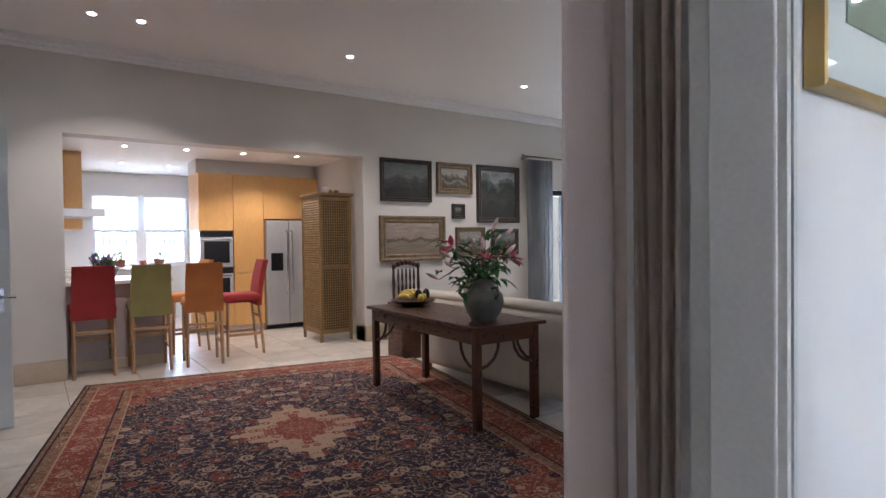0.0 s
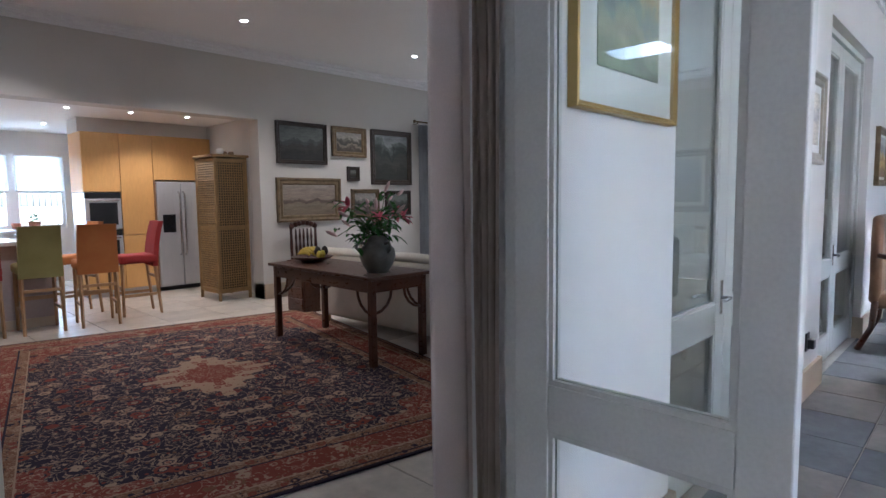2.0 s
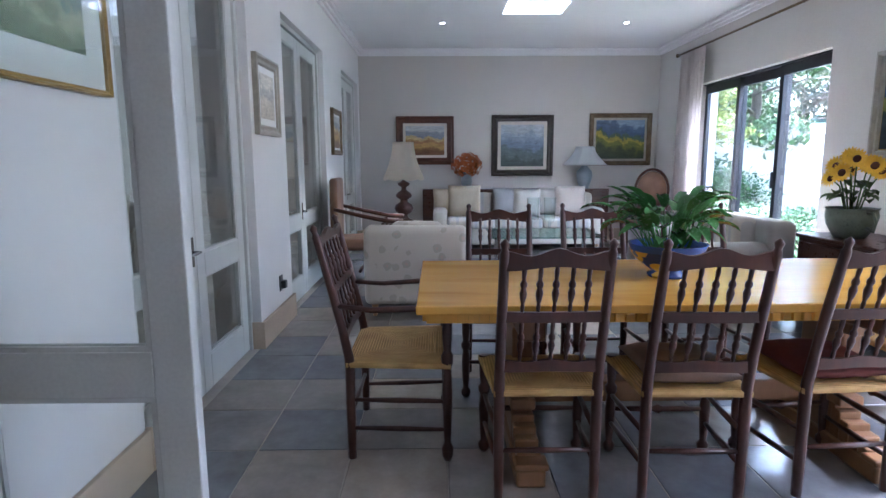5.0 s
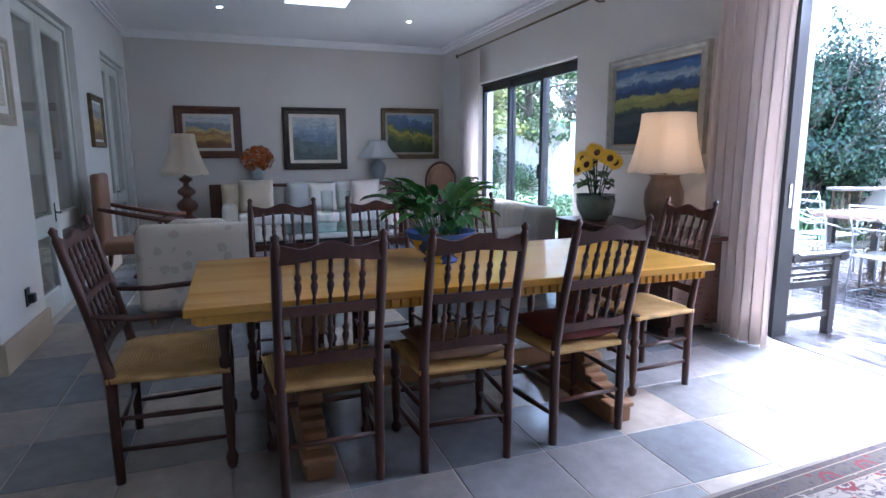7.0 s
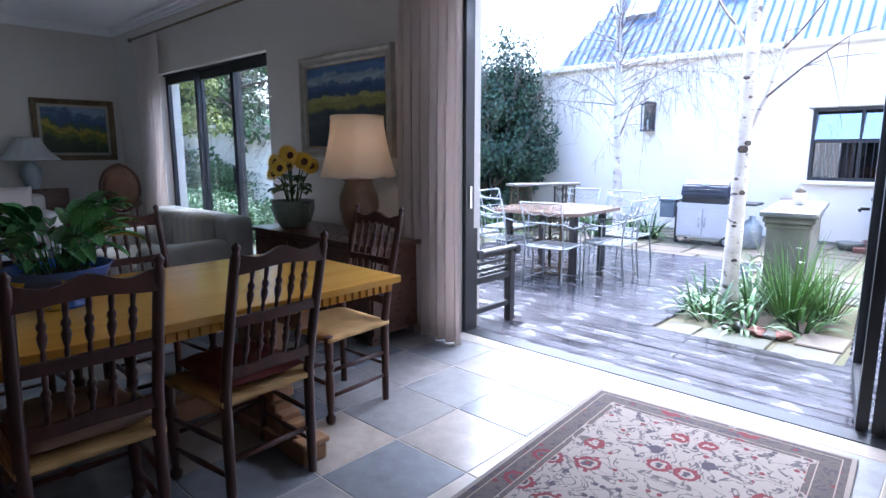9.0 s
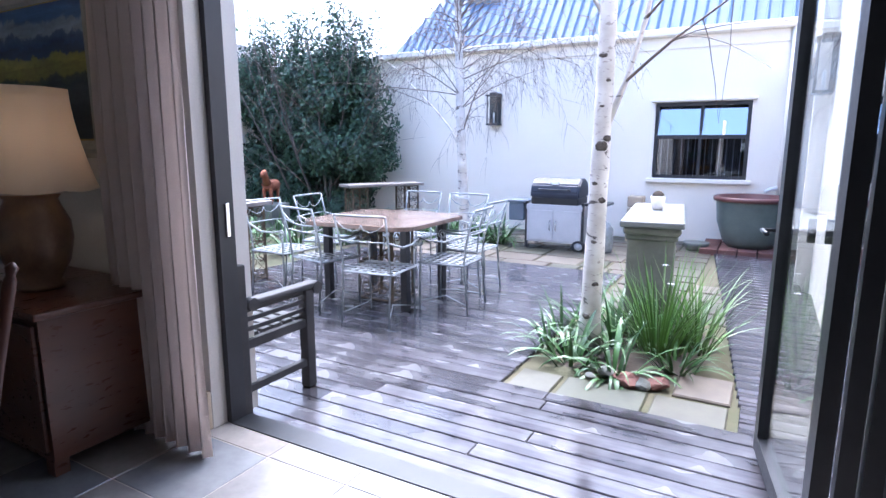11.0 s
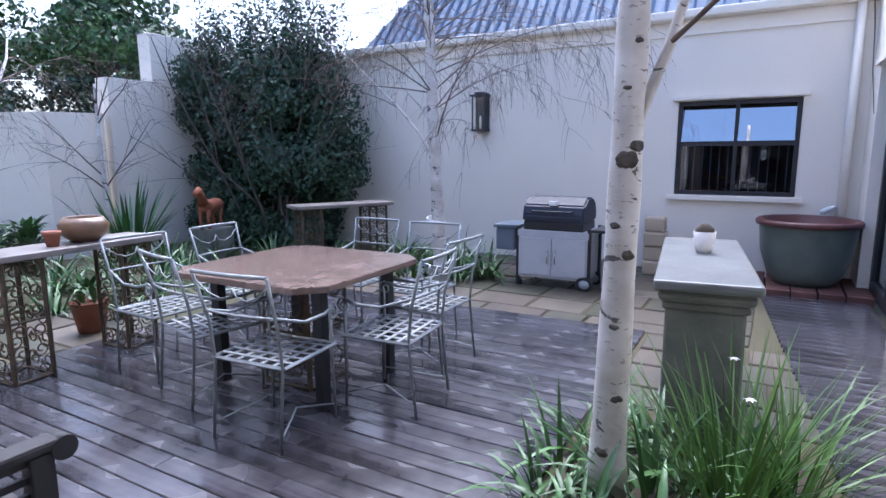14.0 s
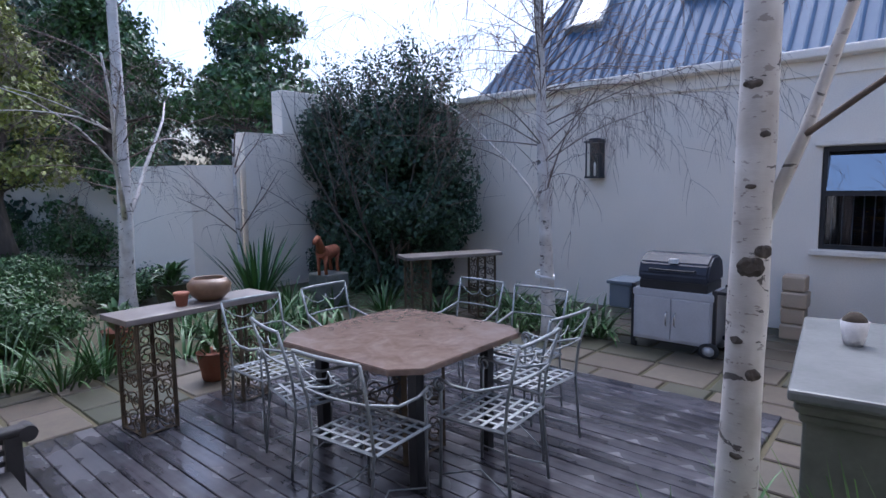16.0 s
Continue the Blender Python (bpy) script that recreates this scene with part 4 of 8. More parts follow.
for k, (a, b) in enumerate((D0, D1, D2, D3)):
    door_frame("door_frame_%d" % (k + 1), a, b, 0.66 if k else 0.72)
door_leaf("glazed_door", "sage grey glazed door standing open", 0.69, DOOR_TOP - 0.05, pose(1.735, 0.716, 0, 0, 0, -90), handle=False)
for a, b in (D1, D2, D3):
    w = (b - a - 0.084) / 2
    door_leaf("glazed_door", "closed sage grey glazed door", w, DOOR_TOP - 0.05, pose(a + 0.041, 0.70, 0))
    door_leaf("glazed_door", "closed sage grey glazed door", w, DOOR_TOP - 0.05, pose(b - 0.041, 0.70, 0, 0, 0, 180), handle=False)
bm = bmesh.new()
box(bm, 4.60, 4.68, 0.588, 0.597, 0.30, 0.42, 0.003)
box(bm, 4.61, 4.67, 0.55, 0.588, 0.32, 0.38, 0.006)
single("wall_socket", bm, IRON_BLACK, "black plug in a wall socket", "socket")


def curtain(label, x0, x1, y, z0, z1, folds, depth, material, name="curtain", flare=0.15):
    """A hanging curtain along x in soft folds, with a hem."""
    bm = bmesh.new()
    n, rows = folds * 10, 14
    r = random.Random(int(x0 * 100))
    wob = [r.uniform(0.6, 1.3) for _ in range(folds + 2)]
    grid = []
    for j in range(rows + 1):
        t = j / rows
        row = []
        for i in range(n + 1):
            u = i / n
            f = u * folds
            a = wob[int(f)] * (1 - f % 1) + wob[int(f) + 1] * (f % 1)
            sway = 0.012 * math.sin(3 * t + 5 * u)
            yy = y + depth * a * (0.65 + flare * (1 - t)) * math.sin(2 * math.pi * f + 0.5 * math.sin(4 * t)) * (0.75 + 0.25 * math.sin(7 * u))
            xx = x0 + (x1 - x0) * (u + 0.018 * math.sin(2 * math.pi * f * 2)) + sway * (1 - t)
            row.append(bm.verts.new((xx, yy, z0 + (z1 - z0) * t)))
        grid.append(row)
    for a, b in zip(grid, grid[1:]):
        for i in range(n):
            bm.faces.new((a[i], a[i + 1], b[i + 1], b[i])).smooth = True
    bmesh.ops.solidify(bm, geom=bm.faces[:], thickness=0.004)
    return single(name, bm, material, label, "curtain")


curtain("long taupe lined curtain drawn back beside the folding doors", 2.87, 3.46, -3.98, 0.015, 2.72, 7, 0.065, CURTAIN)
curtain("long taupe curtain beside the sliding doors", 7.75, 8.5, -4.03, 0.02, 2.72, 7, 0.05, CURTAIN)
curtain("taupe curtain drawn back beside the open doorway", 1.69, 2.10, 1.02, 0.015, 2.62, 3, 0.07, CURTAIN)
curtain("pale taupe curtain drawn back beside the open doorway", 0.14, 0.615, 1.08, 0.015, 2.62, 4, 0.06, CREAM_CLOTH)


# narrow dark brown folded strip along the right side of the doorway reveal
reveal_strip = curtain("dark brown folded strip at the doorway reveal", -0.05, 0.05, 0, 0.015, 2.42, 3, 0.012, CURTAIN_BROWN)
reveal_strip.matrix_world = pose(1.712, 0.81, 0, 0, 0, 90)


def rod(label, x0, x1, y, z, wall):
    r = thing("curtain_rod", label, "curtain rod")
    part("pole", sweep(bmesh.new(), [(x0, y, z), (x1, y, z)], 0.013, 10), GILT_DARK, r)
    for x in (x0, x1):
        part("finial", lathe(bmesh.new(), [(0, -0.03), (0.02, -0.02), (0.027, 0), (0.02, 0.02), (0, 0.03)], 12, (x, y, z)), GILT_DARK, r)
    for x in (x0 + 0.1, x1 - 0.1):
        part("bracket", sweep(bmesh.new(), [(x, wall, z - 0.02), (x, (wall + y) / 2, z - 0.03), (x, y, z)], 0.008, 8), GILT_DARK, r)


rod("bronze curtain rod above the sliding doors", 5.0, 8.6, -4.03, 2.74, -4.168)
rod("bronze curtain rod above the folding doors", 0.2, 3.5, -3.98, 2.74, -4.168)
rod("bronze curtain rod above the doorway", 0.05, 2.3, 1.06, 2.64, 0.922)

# sliding doors to the garden
slider = tagged(new("door_sliding"), "black aluminium sliding garden doors", "door", "", "structure")
for x0, x1, y0 in ((5.54, 6.48, -4.32), (6.42, 7.36, -4.37), (7.30, 8.19, -4.32)):
    bm = bmesh.new()
    box(bm, x0, x0 + 0.065, y0, y0 + 0.045, 0.0, 2.27)
    box(bm, x1 - 0.065, x1, y0, y0 + 0.045, 0.0, 2.27)
    box(bm, x0 + 0.065, x1 - 0.065, y0, y0 + 0.045, 0.0, 0.08)
    box(bm, x0 + 0.065, x1 - 0.065, y0, y0 + 0.045, 2.17, 2.27)
    fr = part("window_frame", bm, IRON_BLACK, slider)
    g = part("pane", B(x0 + 0.06, x1 - 0.06, y0 + 0.019, y0 + 0.025, 0.075, 2.175), GLASS, slider)
    g.visible_shadow = False
part("latch", B(6.49, 6.51, -4.29, -4.262, 0.98, 1.16, 0.004), IRON_BLACK, slider)
part("head_track", B(5.532, 8.198, -4.42, -4.25, 2.272, 2.288), IRON_BLACK, slider)

# folding doors, stacked open
fold = tagged(new("door_folding"), "black aluminium folding doors stacked open", "door", "", "structure")
turn_out = Matrix.Translation((0.66, -4.36, 0)) @ pose(0, 0, 0, 0, 0, 9) @ Matrix.Translation((-0.66, 4.36, 0))
for k in range(4):
    x = 0.455 + k * 0.062
    bm = bmesh.new()
    y0, y1 = -5.25, -4.36
    box(bm, x, x + 0.05, y1 - 0.07, y1, 0.01, 2.36)
    box(bm, x, x + 0.05, y0, y0 + 0.07, 0.01, 2.36)
    box(bm, x, x + 0.05, y0 + 0.07, y1 - 0.07, 0.01, 0.09)
    box(bm, x, x + 0.05, y0 + 0.07, y1 - 0.07, 2.27, 2.36)
    lf = part("leaf_frame", bm, IRON_BLACK, fold)
    g = part("pane", B(x + 0.022, x + 0.028, y0 + 0.065, y1 - 0.065, 0.085, 2.275), GLASS, fold)
    g.visible_shadow = False
    if k == 3:
        lf.matrix_local = turn_out
        g.matrix_local = turn_out
    part("hinge", B(x + 0.045, x + 0.075, y0 - 0.012, y0 + 0.012, 0.95, 1.05, 0.003), IRON_BLACK, fold)
bm = bmesh.new()
sweep(bm, [(0.70, -5.2, 1.0), (0.75, -5.2, 1.0), (0.75, -5.08, 1.0)], 0.009, 8)
part("handle", bm, IRON_BLACK, fold).matrix_local = turn_out
bm = bmesh.new()
box(bm, 3.065, 3.098, -4.34, -4.25, 0.0, 2.418)
box(bm, 0.422, 0.45, -4.36, -4.25, 0.0, 2.418)
box(bm, 0.45, 3.065, -4.36, -4.25, 2.36, 2.418)
part("door_frame", bm, IRON_BLACK, fold)
part("sill_track", B(0.45, 3.065, -4.37, -4.25, -0.012, 0.004), IRON_BLACK, fold)
part("strike_plate", B(3.056, 3.066, -4.31, -4.288, 0.92, 1.08, 0.002), CHROME, fold)


def lamp_shade(parent, r0, r1, z0, z1, sides=8, scallop=0.012, label="cream fabric shade"):
    """A panelled bell shade: thin cloth, open above and below."""
    bm = bmesh.new()
    rows, seg = 10, sides * 6
    grid = []
    for j in range(rows + 1):
        t = j / rows
        row = []
        for k in range(seg):
            a = 2 * math.pi * k / seg
            r = r0 + (r1 - r0) * (1 - (1 - t) ** 1.7)
            r *= 1 - 0.05 * abs(math.sin(sides * a / 2)) ** 0.8
            z = z0 + (z1 - z0) * t - (scallop * abs(math.sin(sides * a / 2)) if j == 0 else 0)
            row.append(bm.verts.new((r * math.cos(a), r * math.sin(a), z)))
        grid.append(row)
    for a, b in zip(grid, grid[1:]):
        for k in range(seg):
            bm.faces.new((a[k], a[(k + 1) % seg], b[(k + 1) % seg], b[k])).smooth = True
    bmesh.ops.solidify(bm, geom=bm.faces[:], thickness=0.003)
    return part("shade", bm, SHADE_TRANS, parent, label)


def translucent():
    m = bpy.data.materials.new("thin_shade_cloth")
    m.use_nodes = True
    t = m.node_tree
    b = t.nodes["Principled BSDF"]
    b.inputs["Base Color"].default_value = (0.84, 0.77, 0.66, 1)
    b.inputs["Roughness"].default_value = 0.9
    tr, mx = t.nodes.new("ShaderNodeBsdfTranslucent"), t.nodes.new("ShaderNodeMixShader")
    tr.inputs[0].default_value = (0.80, 0.68, 0.52, 1)
    mx.inputs[0].default_value = 0.45
    t.links.new(b.outputs[0], mx.inputs[1])
    t.links.new(tr.outputs[0], mx.inputs[2])
    t.links.new(mx.outputs[0], t.nodes["Material Output"].inputs[0])
    return m


SHADE_TRANS = translucent()

side = thing("sideboard", "low dark wood sideboard against the garden wall", "sideboard", 4.05, -3.82, 0)
part("top", B(-0.80, 0.80, -0.29, 0.29, 0.68, 0.71, 0.008), MAHOGANY, side)
part("body", B(-0.76, 0.76, -0.26, 0.26, 0.08, 0.68), MAHOGANY, side)
for k in range(3):
    d = part("door", B(-0.74 + k * 0.5, -0.26 + k * 0.5, 0.26, 0.278, 0.12, 0.65, 0.006), MAHOGANY, side)
    part("knob", lathe(bmesh.new(), [(0, 0), (0.012, 0.0), (0.014, 0.012), (0, 0.02)], 10, (-0.3 + k * 0.5, 0.29, 0.4)), BRASS, d)
for sx in (-1, 1):
    for sy in (-1, 1):
        part("foot", B(sx * 0.70 - 0.03, sx * 0.70 + 0.03, sy * 0.22 - 0.03, sy * 0.22 + 0.03, 0, 0.08), MAHOGANY, side)

urn = thing("table_lamp", "brown glazed urn lamp with a lit cream shade", "lamp", 3.69, -3.78, 0.71)
part("base", lathe(bmesh.new(), [(0, 0), (0.09, 0), (0.10, 0.02), (0.085, 0.04), (0.125, 0.12), (0.145, 0.22), (0.14, 0.30), (0.11, 0.37), (0.10, 0.40), (0.115, 0.42), (0.05, 0.42), (0, 0.42)]), CERAMIC_BROWN, urn)
part("stem", sweep(bmesh.new(), [(0, 0, 0.42), (0, 0, 0.85)], 0.01, 8), BRASS, urn)
lamp_shade(urn, 0.275, 0.19, 0.445, 0.87, 8, 0.010)
lamp("lamp_bulb", "POINT", 0.13, (1.0, 0.70, 0.45), pose(3.69, -3.78, 1.37), radius=0.05)

pot = thing("sunflower_pot", "sunflowers in a green two-handled pot on the sideboard", "flowers", 4.50, -3.74, 0.71)
part("pot", lathe(bmesh.new(), [(0, 0), (0.10, 0), (0.12, 0.03), (0.16, 0.10), (0.175, 0.17), (0.165, 0.21), (0.18, 0.225), (0.16, 0.225), (0.15, 0.17), (0, 0.16)]), CERAMIC_GREEN, pot)
for s in (-1, 1):
    part("handle", sweep(bmesh.new(), [(s * 0.165, 0, 0.20), (s * 0.22, 0, 0.20), (s * 0.25, 0, 0.14), (s * 0.235, 0, 0.07), (s * 0.17, 0, 0.09)], [0.012, 0.011, 0.010, 0.011, 0.013], 8), CERAMIC_GREEN, pot)
rnd = random.Random(9)
bm = bmesh.new()
heads = []
for k in range(9):
    a = k * 2.4
    r = 0.05 + 0.11 * math.sqrt(k / 9)
    top = Vector((r * 1.3 * math.cos(a), r * math.sin(a), 0.60 - 0.16 * k / 9 + rnd.uniform(-0.02, 0.03)))
    sweep(bm, [(0.2 * top.x, 0.2 * top.y, 0.15), (0.6 * top.x, 0.6 * top.y, 0.38), top], [0.006, 0.006, 0.005], 6)
    heads.append(top)
    for q in range(2):
        b = rnd.uniform(0, 6.28)
        leaf_blade(bm, top * rnd.uniform(0.55, 0.8), (math.cos(b), math.sin(b), 0.5), 0.12, 0.07, 1.2, 4)
tagged(part("stem_work", bm, STEM, pot), kind="stuff")
for h in heads:
    face = (Vector((h.x * 1.2 - 0.35, h.y + 0.75, 0.25))).normalized()
    q = face.to_track_quat("Z", "Y").to_matrix().to_4x4()
    m = Matrix.Translation(h) @ q
    bm = bmesh.new()
    for row in (0, 1):
        for k in range(15):
            a = 2 * math.pi * (k + 0.5 * row) / 15
            d = Vector((math.cos(a), math.sin(a), 0.22 + 0.2 * row))
            p0 = Vector((0.026 * math.cos(a), 0.026 * math.sin(a), 0.004 * row))
            w = Vector((-math.sin(a), math.cos(a), 0)) * 0.009
            vs = [p0 - w * 0.6, p0 + w * 0.6, p0 + d * 0.028 + w, p0 + d * 0.052, p0 + d * 0.028 - w]
            bm.faces.new([bm.verts.new(m @ v) for v in vs])
    fl = part("petals", bm, YELLOW, pot)
    bm = lathe(bmesh.new(), [(0, 0.014), (0.018, 0.012), (0.03, 0.004), (0.03, -0.006), (0, -0.012)], 14)
    bmesh.ops.transform(bm, matrix=m, verts=bm.verts[:])
    part("seed_head", bm, BROWN_SEED, fl)

# ---- living room end ----


def floral():
    s = Shade("faded_floral_linen", 0.9)
    o = s.cells(9, None)
    n = s.noise(30)
    d = s.math("ADD", o["Distance"], s.math("MULTIPLY", s.math("SUBTRACT", n, 0.5), 0.35))
    c = s.mix(s.math("LESS_THAN", d, 0.33), (0.46, 0.42, 0.36), (0.36, 0.335, 0.28))
    c = s.mix(s.math("LESS_THAN", d, 0.13), c, (0.42, 0.32, 0.26))
    return s.done(s.vary(c, s.noise(200), 0.12), s.noise(260), 0.3, 0.003)


FLORAL = floral()


def stripe():
    s = Shade("striped_sofa_cloth", 0.9)
    x, y, z = s.xyz()
    w = s.math("GREATER_THAN", s.math("SINE", s.math("MULTIPLY", y, 48.0)), 0.55)
    c = s.mix(w, (0.56, 0.52, 0.44), (0.46, 0.45, 0.42))
    return s.done(s.vary(c, s.noise(200), 0.12), s.noise(260), 0.3, 0.003)


STRIPE = stripe()


def soft_box(bm, x0, x1, y0, y1, z0, z1, r=0.05):
    """An upholstered block with rounded edges and a slight crown."""
    k = len(bm.verts)
    q = bmesh.new()
    box(q, x0, x1, y0, y1, z0, z1)
    bmesh.ops.bevel(q, geom=q.edges[:], offset=r, segments=4, affect="EDGES", profile=0.5)
    bmesh.ops.subdivide_edges(q, edges=[e for e in q.edges if e.calc_length() > 0.15], cuts=3, use_grid_fill=True)
    for v in q.verts:
        v.co += 0.006 * noise.noise_vector(v.co * 5)
    for f in q.faces:
        f.smooth = True
    me = bpy.data.meshes.new("soft")
    q.to_mesh(me)
    q.free()
    bm.from_mesh(me)
    bpy.data.meshes.remove(me)
    return bm


def S(*a, **k):
    return soft_box(bmesh.new(), *a, **k)


def sofa(label, width, depth, seats, cloth, seat_cloth, m, name="sofa", back_z=0.82, arm_z=0.62, feet=True):
    """A sofa facing +x, with its back at x = 0."""
    s = thing(name, label, "sofa" if seats > 1 else "armchair")
    s.matrix_world = m
    w = width / 2
    part("base", S(0.05, depth - 0.04, -w + 0.02, w - 0.02, 0.10, 0.34, r=0.03), cloth, s)
    part("backrest", S(0.0, 0.24, -w, w, 0.10, back_z, r=0.06), cloth, s)
    for e in (-1, 1):
        part("arm", S(0.20, depth, e * w - (0.20 if e > 0 else 0), e * w + (0.20 if e < 0 else 0), 0.10, arm_z, r=0.07), cloth, s)
    u = (2 * w - 0.40) / seats
    for k in range(seats):
        a = -w + 0.20 + k * u
        part("seat_cushion", S(0.22, depth + 0.02, a + 0.004, a + u - 0.004, 0.33, 0.48, r=0.05), seat_cloth, s)
        part("back_cushion", S(0.20, 0.40, a + 0.006, a + u - 0.006, 0.46, back_z + 0.02, r=0.07), seat_cloth, s)
    for e in (-1, 1):
        for x in (0.08, depth - 0.1):
            part("foot", turned(bmesh.new(), (x, e * (w - 0.08), 0), (x, e * (w - 0.08), 0.11), [(0, 0.018), (1, 0.03)], 10), BEECH, s)
    return s


sofa("striped cream sofa against the end wall", 2.45, 0.95, 3, CREAM_CLOTH, STRIPE, pose(9.30, -1.80, 0, 0, 0, 180), back_z=0.80)
sofa("floral patterned armchair with its back to the dining table", 0.86, 0.88, 1, FLORAL, FLORAL, pose(4.90, -0.45, 0, 0, 0, 0), name="armchair", back_z=0.76)
sofa("pale striped sofa beside the sliding doors", 1.5, 0.9, 2, GREY_CLOTH, STRIPE, pose(5.55, -3.55, 0, 0, 0, 90), back_z=0.80)


def scatter(label, material, w, m):
    bm = bmesh.new()
    pillow(bm, w, w, 0.15, Matrix())
    return single("scatter_cushion", bm, material, label, "cushion", m, "cushions on the striped sofa")


scatter("straw-coloured velvet cushion on the striped sofa", GOLD_CLOTH, 0.48, pose(8.72, -1.03, 0.70, -8, 0, -95))
scatter("yellow cushion on the striped sofa", GOLD_CLOTH, 0.42, pose(8.84, -0.78, 0.68, -8, 0, -80))
scatter("grey linen cushion on the striped sofa", GREY_CLOTH, 0.44, pose(8.80, -1.68, 0.68, -8, 0, -90))
scatter("cream cushion on the striped sofa", CREAM_CLOTH, 0.42, pose(8.74, -1.95, 0.67, -10, 0, -92))
scatter("dusty rose cushion on the striped sofa", ROSE_CLOTH, 0.46, pose(8.72, -2.60, 0.69, -8, 0, -86))
scatter("cream cushion on the striped sofa", CREAM_CLOTH, 0.42, pose(8.84, -2.35, 0.69, -8, 0, -95))


def side_table(label, x, y, r, h, name="side_table"):
    t = thing(name, label, "table", x, y)
    part("top", lathe(bmesh.new(), [(0, h - 0.03), (r, h - 0.03), (r + 0.01, h - 0.015), (r, h), (0, h)]), MAHOGANY, t)
    part("pedestal", turned(bmesh.new(), (0, 0, 0.06), (0, 0, h - 0.03), [(0, 0.06), (0.1, 0.035), (0.3, 0.05), (0.5, 0.03), (0.8, 0.025), (1, 0.06)], 14), MAHOGANY, t)
    for k in range(3):
        a = k * 2.094
        part("foot", sweep(bmesh.new(), [(0, 0, 0.12), (0.12 * math.cos(a), 0.12 * math.sin(a), 0.08), (0.24 * math.cos(a), 0.24 * math.sin(a), 0.015)], [0.022, 0.018, 0.016], 8), MAHOGANY, t)


side_table("round dark wood side table beside the sofa", 8.55, -0.15, 0.28, 0.42)
bl = thing("table_lamp", "turned dark wood lamp with a cream bell shade", "lamp", 8.55, -0.15, 0.42)
part("base", lathe(bmesh.new(), [(0, 0), (0.13, 0), (0.13, 0.03), (0.07, 0.06), (0.05, 0.10), (0.12, 0.15), (0.14, 0.20), (0.12, 0.25), (0.06, 0.29), (0.05, 0.32), (0.11, 0.36), (0.12, 0.39), (0.10, 0.42), (0.04, 0.46), (0.035, 0.50), (0.08, 0.53), (0.09, 0.56), (0.05, 0.58), (0.02, 0.60), (0.015, 0.95), (0, 0.95)], 20), MAHOGANY, bl)
lamp_shade(bl, 0.30, 0.15, 0.62, 1.14, 8, 0.02)
wl = thing("table_lamp", "grey urn lamp with a wide white shade", "lamp", 9.45, -2.98, 0.85)
part("base", lathe(bmesh.new(), [(0, 0), (0.08, 0), (0.075, 0.02), (0.09, 0.06), (0.13, 0.19), (0.12, 0.27), (0.06, 0.33), (0.05, 0.36), (0, 0.36)]), PEWTER, wl)
lamp_shade(wl, 0.36, 0.15, 0.37, 0.66, 12, 0.0, "white shade").data.materials[0] = MOUNT
fv = thing("flower_vase", "burnt orange hydrangeas in a grey vase behind the sofa", "flowers", 9.44, -1.10, 0.85)
part("vase", lathe(bmesh.new(), [(0, 0), (0.06, 0), (0.09, 0.10), (0.08, 0.20), (0.05, 0.24), (0.06, 0.26), (0.04, 0.25), (0, 0.2)]), PEWTER, fv)
bm = bmesh.new()
rnd = random.Random(2)
for k in range(420):
    d = Vector((rnd.gauss(0, 1), rnd.gauss(0, 1), rnd.gauss(0, 1))).normalized()
    p = Vector((0, 0, 0.38)) + Vector((d.x * 0.13, d.y * 0.24, d.z * 0.19)) * rnd.uniform(0.75, 1.05)
    e = d.orthogonal().normalized() * 0.028
    f = d.cross(e)
    bm.faces.new([bm.verts.new(p + a) for a in (e, f + d * 0.01, -e, -f + d * 0.01)])
part("flower_mass", bm, ORANGE, fv)
single("sofa_shelf", B(9.32, 9.56, -3.35, -0.4, 0, 0.85, 0.01), MAHOGANY, "narrow dark wood console behind the sofa", "console")

glass_table = thing("coffee_table", "glass coffee table between the sofas", "table", 7.1, -1.9)
part("glass_top", B(-0.45, 0.45, -0.65, 0.65, 0.42, 0.435, 0.003), GLASS_TEAL, glass_table)
for sx in (-1, 1):
    for sy in (-1, 1):
        part("leg", B(sx * 0.4 - 0.02, sx * 0.4 + 0.02, sy * 0.6 - 0.02, sy * 0.6 + 0.02, 0, 0.42), CHROME, glass_table)
for y in (-1.78, -1.98):
    single("hurricane_glass", lathe(bmesh.new(), [(0, 0), (0.06, 0), (0.02, 0.03), (0.02, 0.1), (0.07, 0.16), (0.075, 0.42), (0.072, 0.42), (0.066, 0.17), (0, 0.15)], 20), GLASS, "tall clear glass candle holder", "candle holder", pose(7.1, y, 0.437), "candle holders")

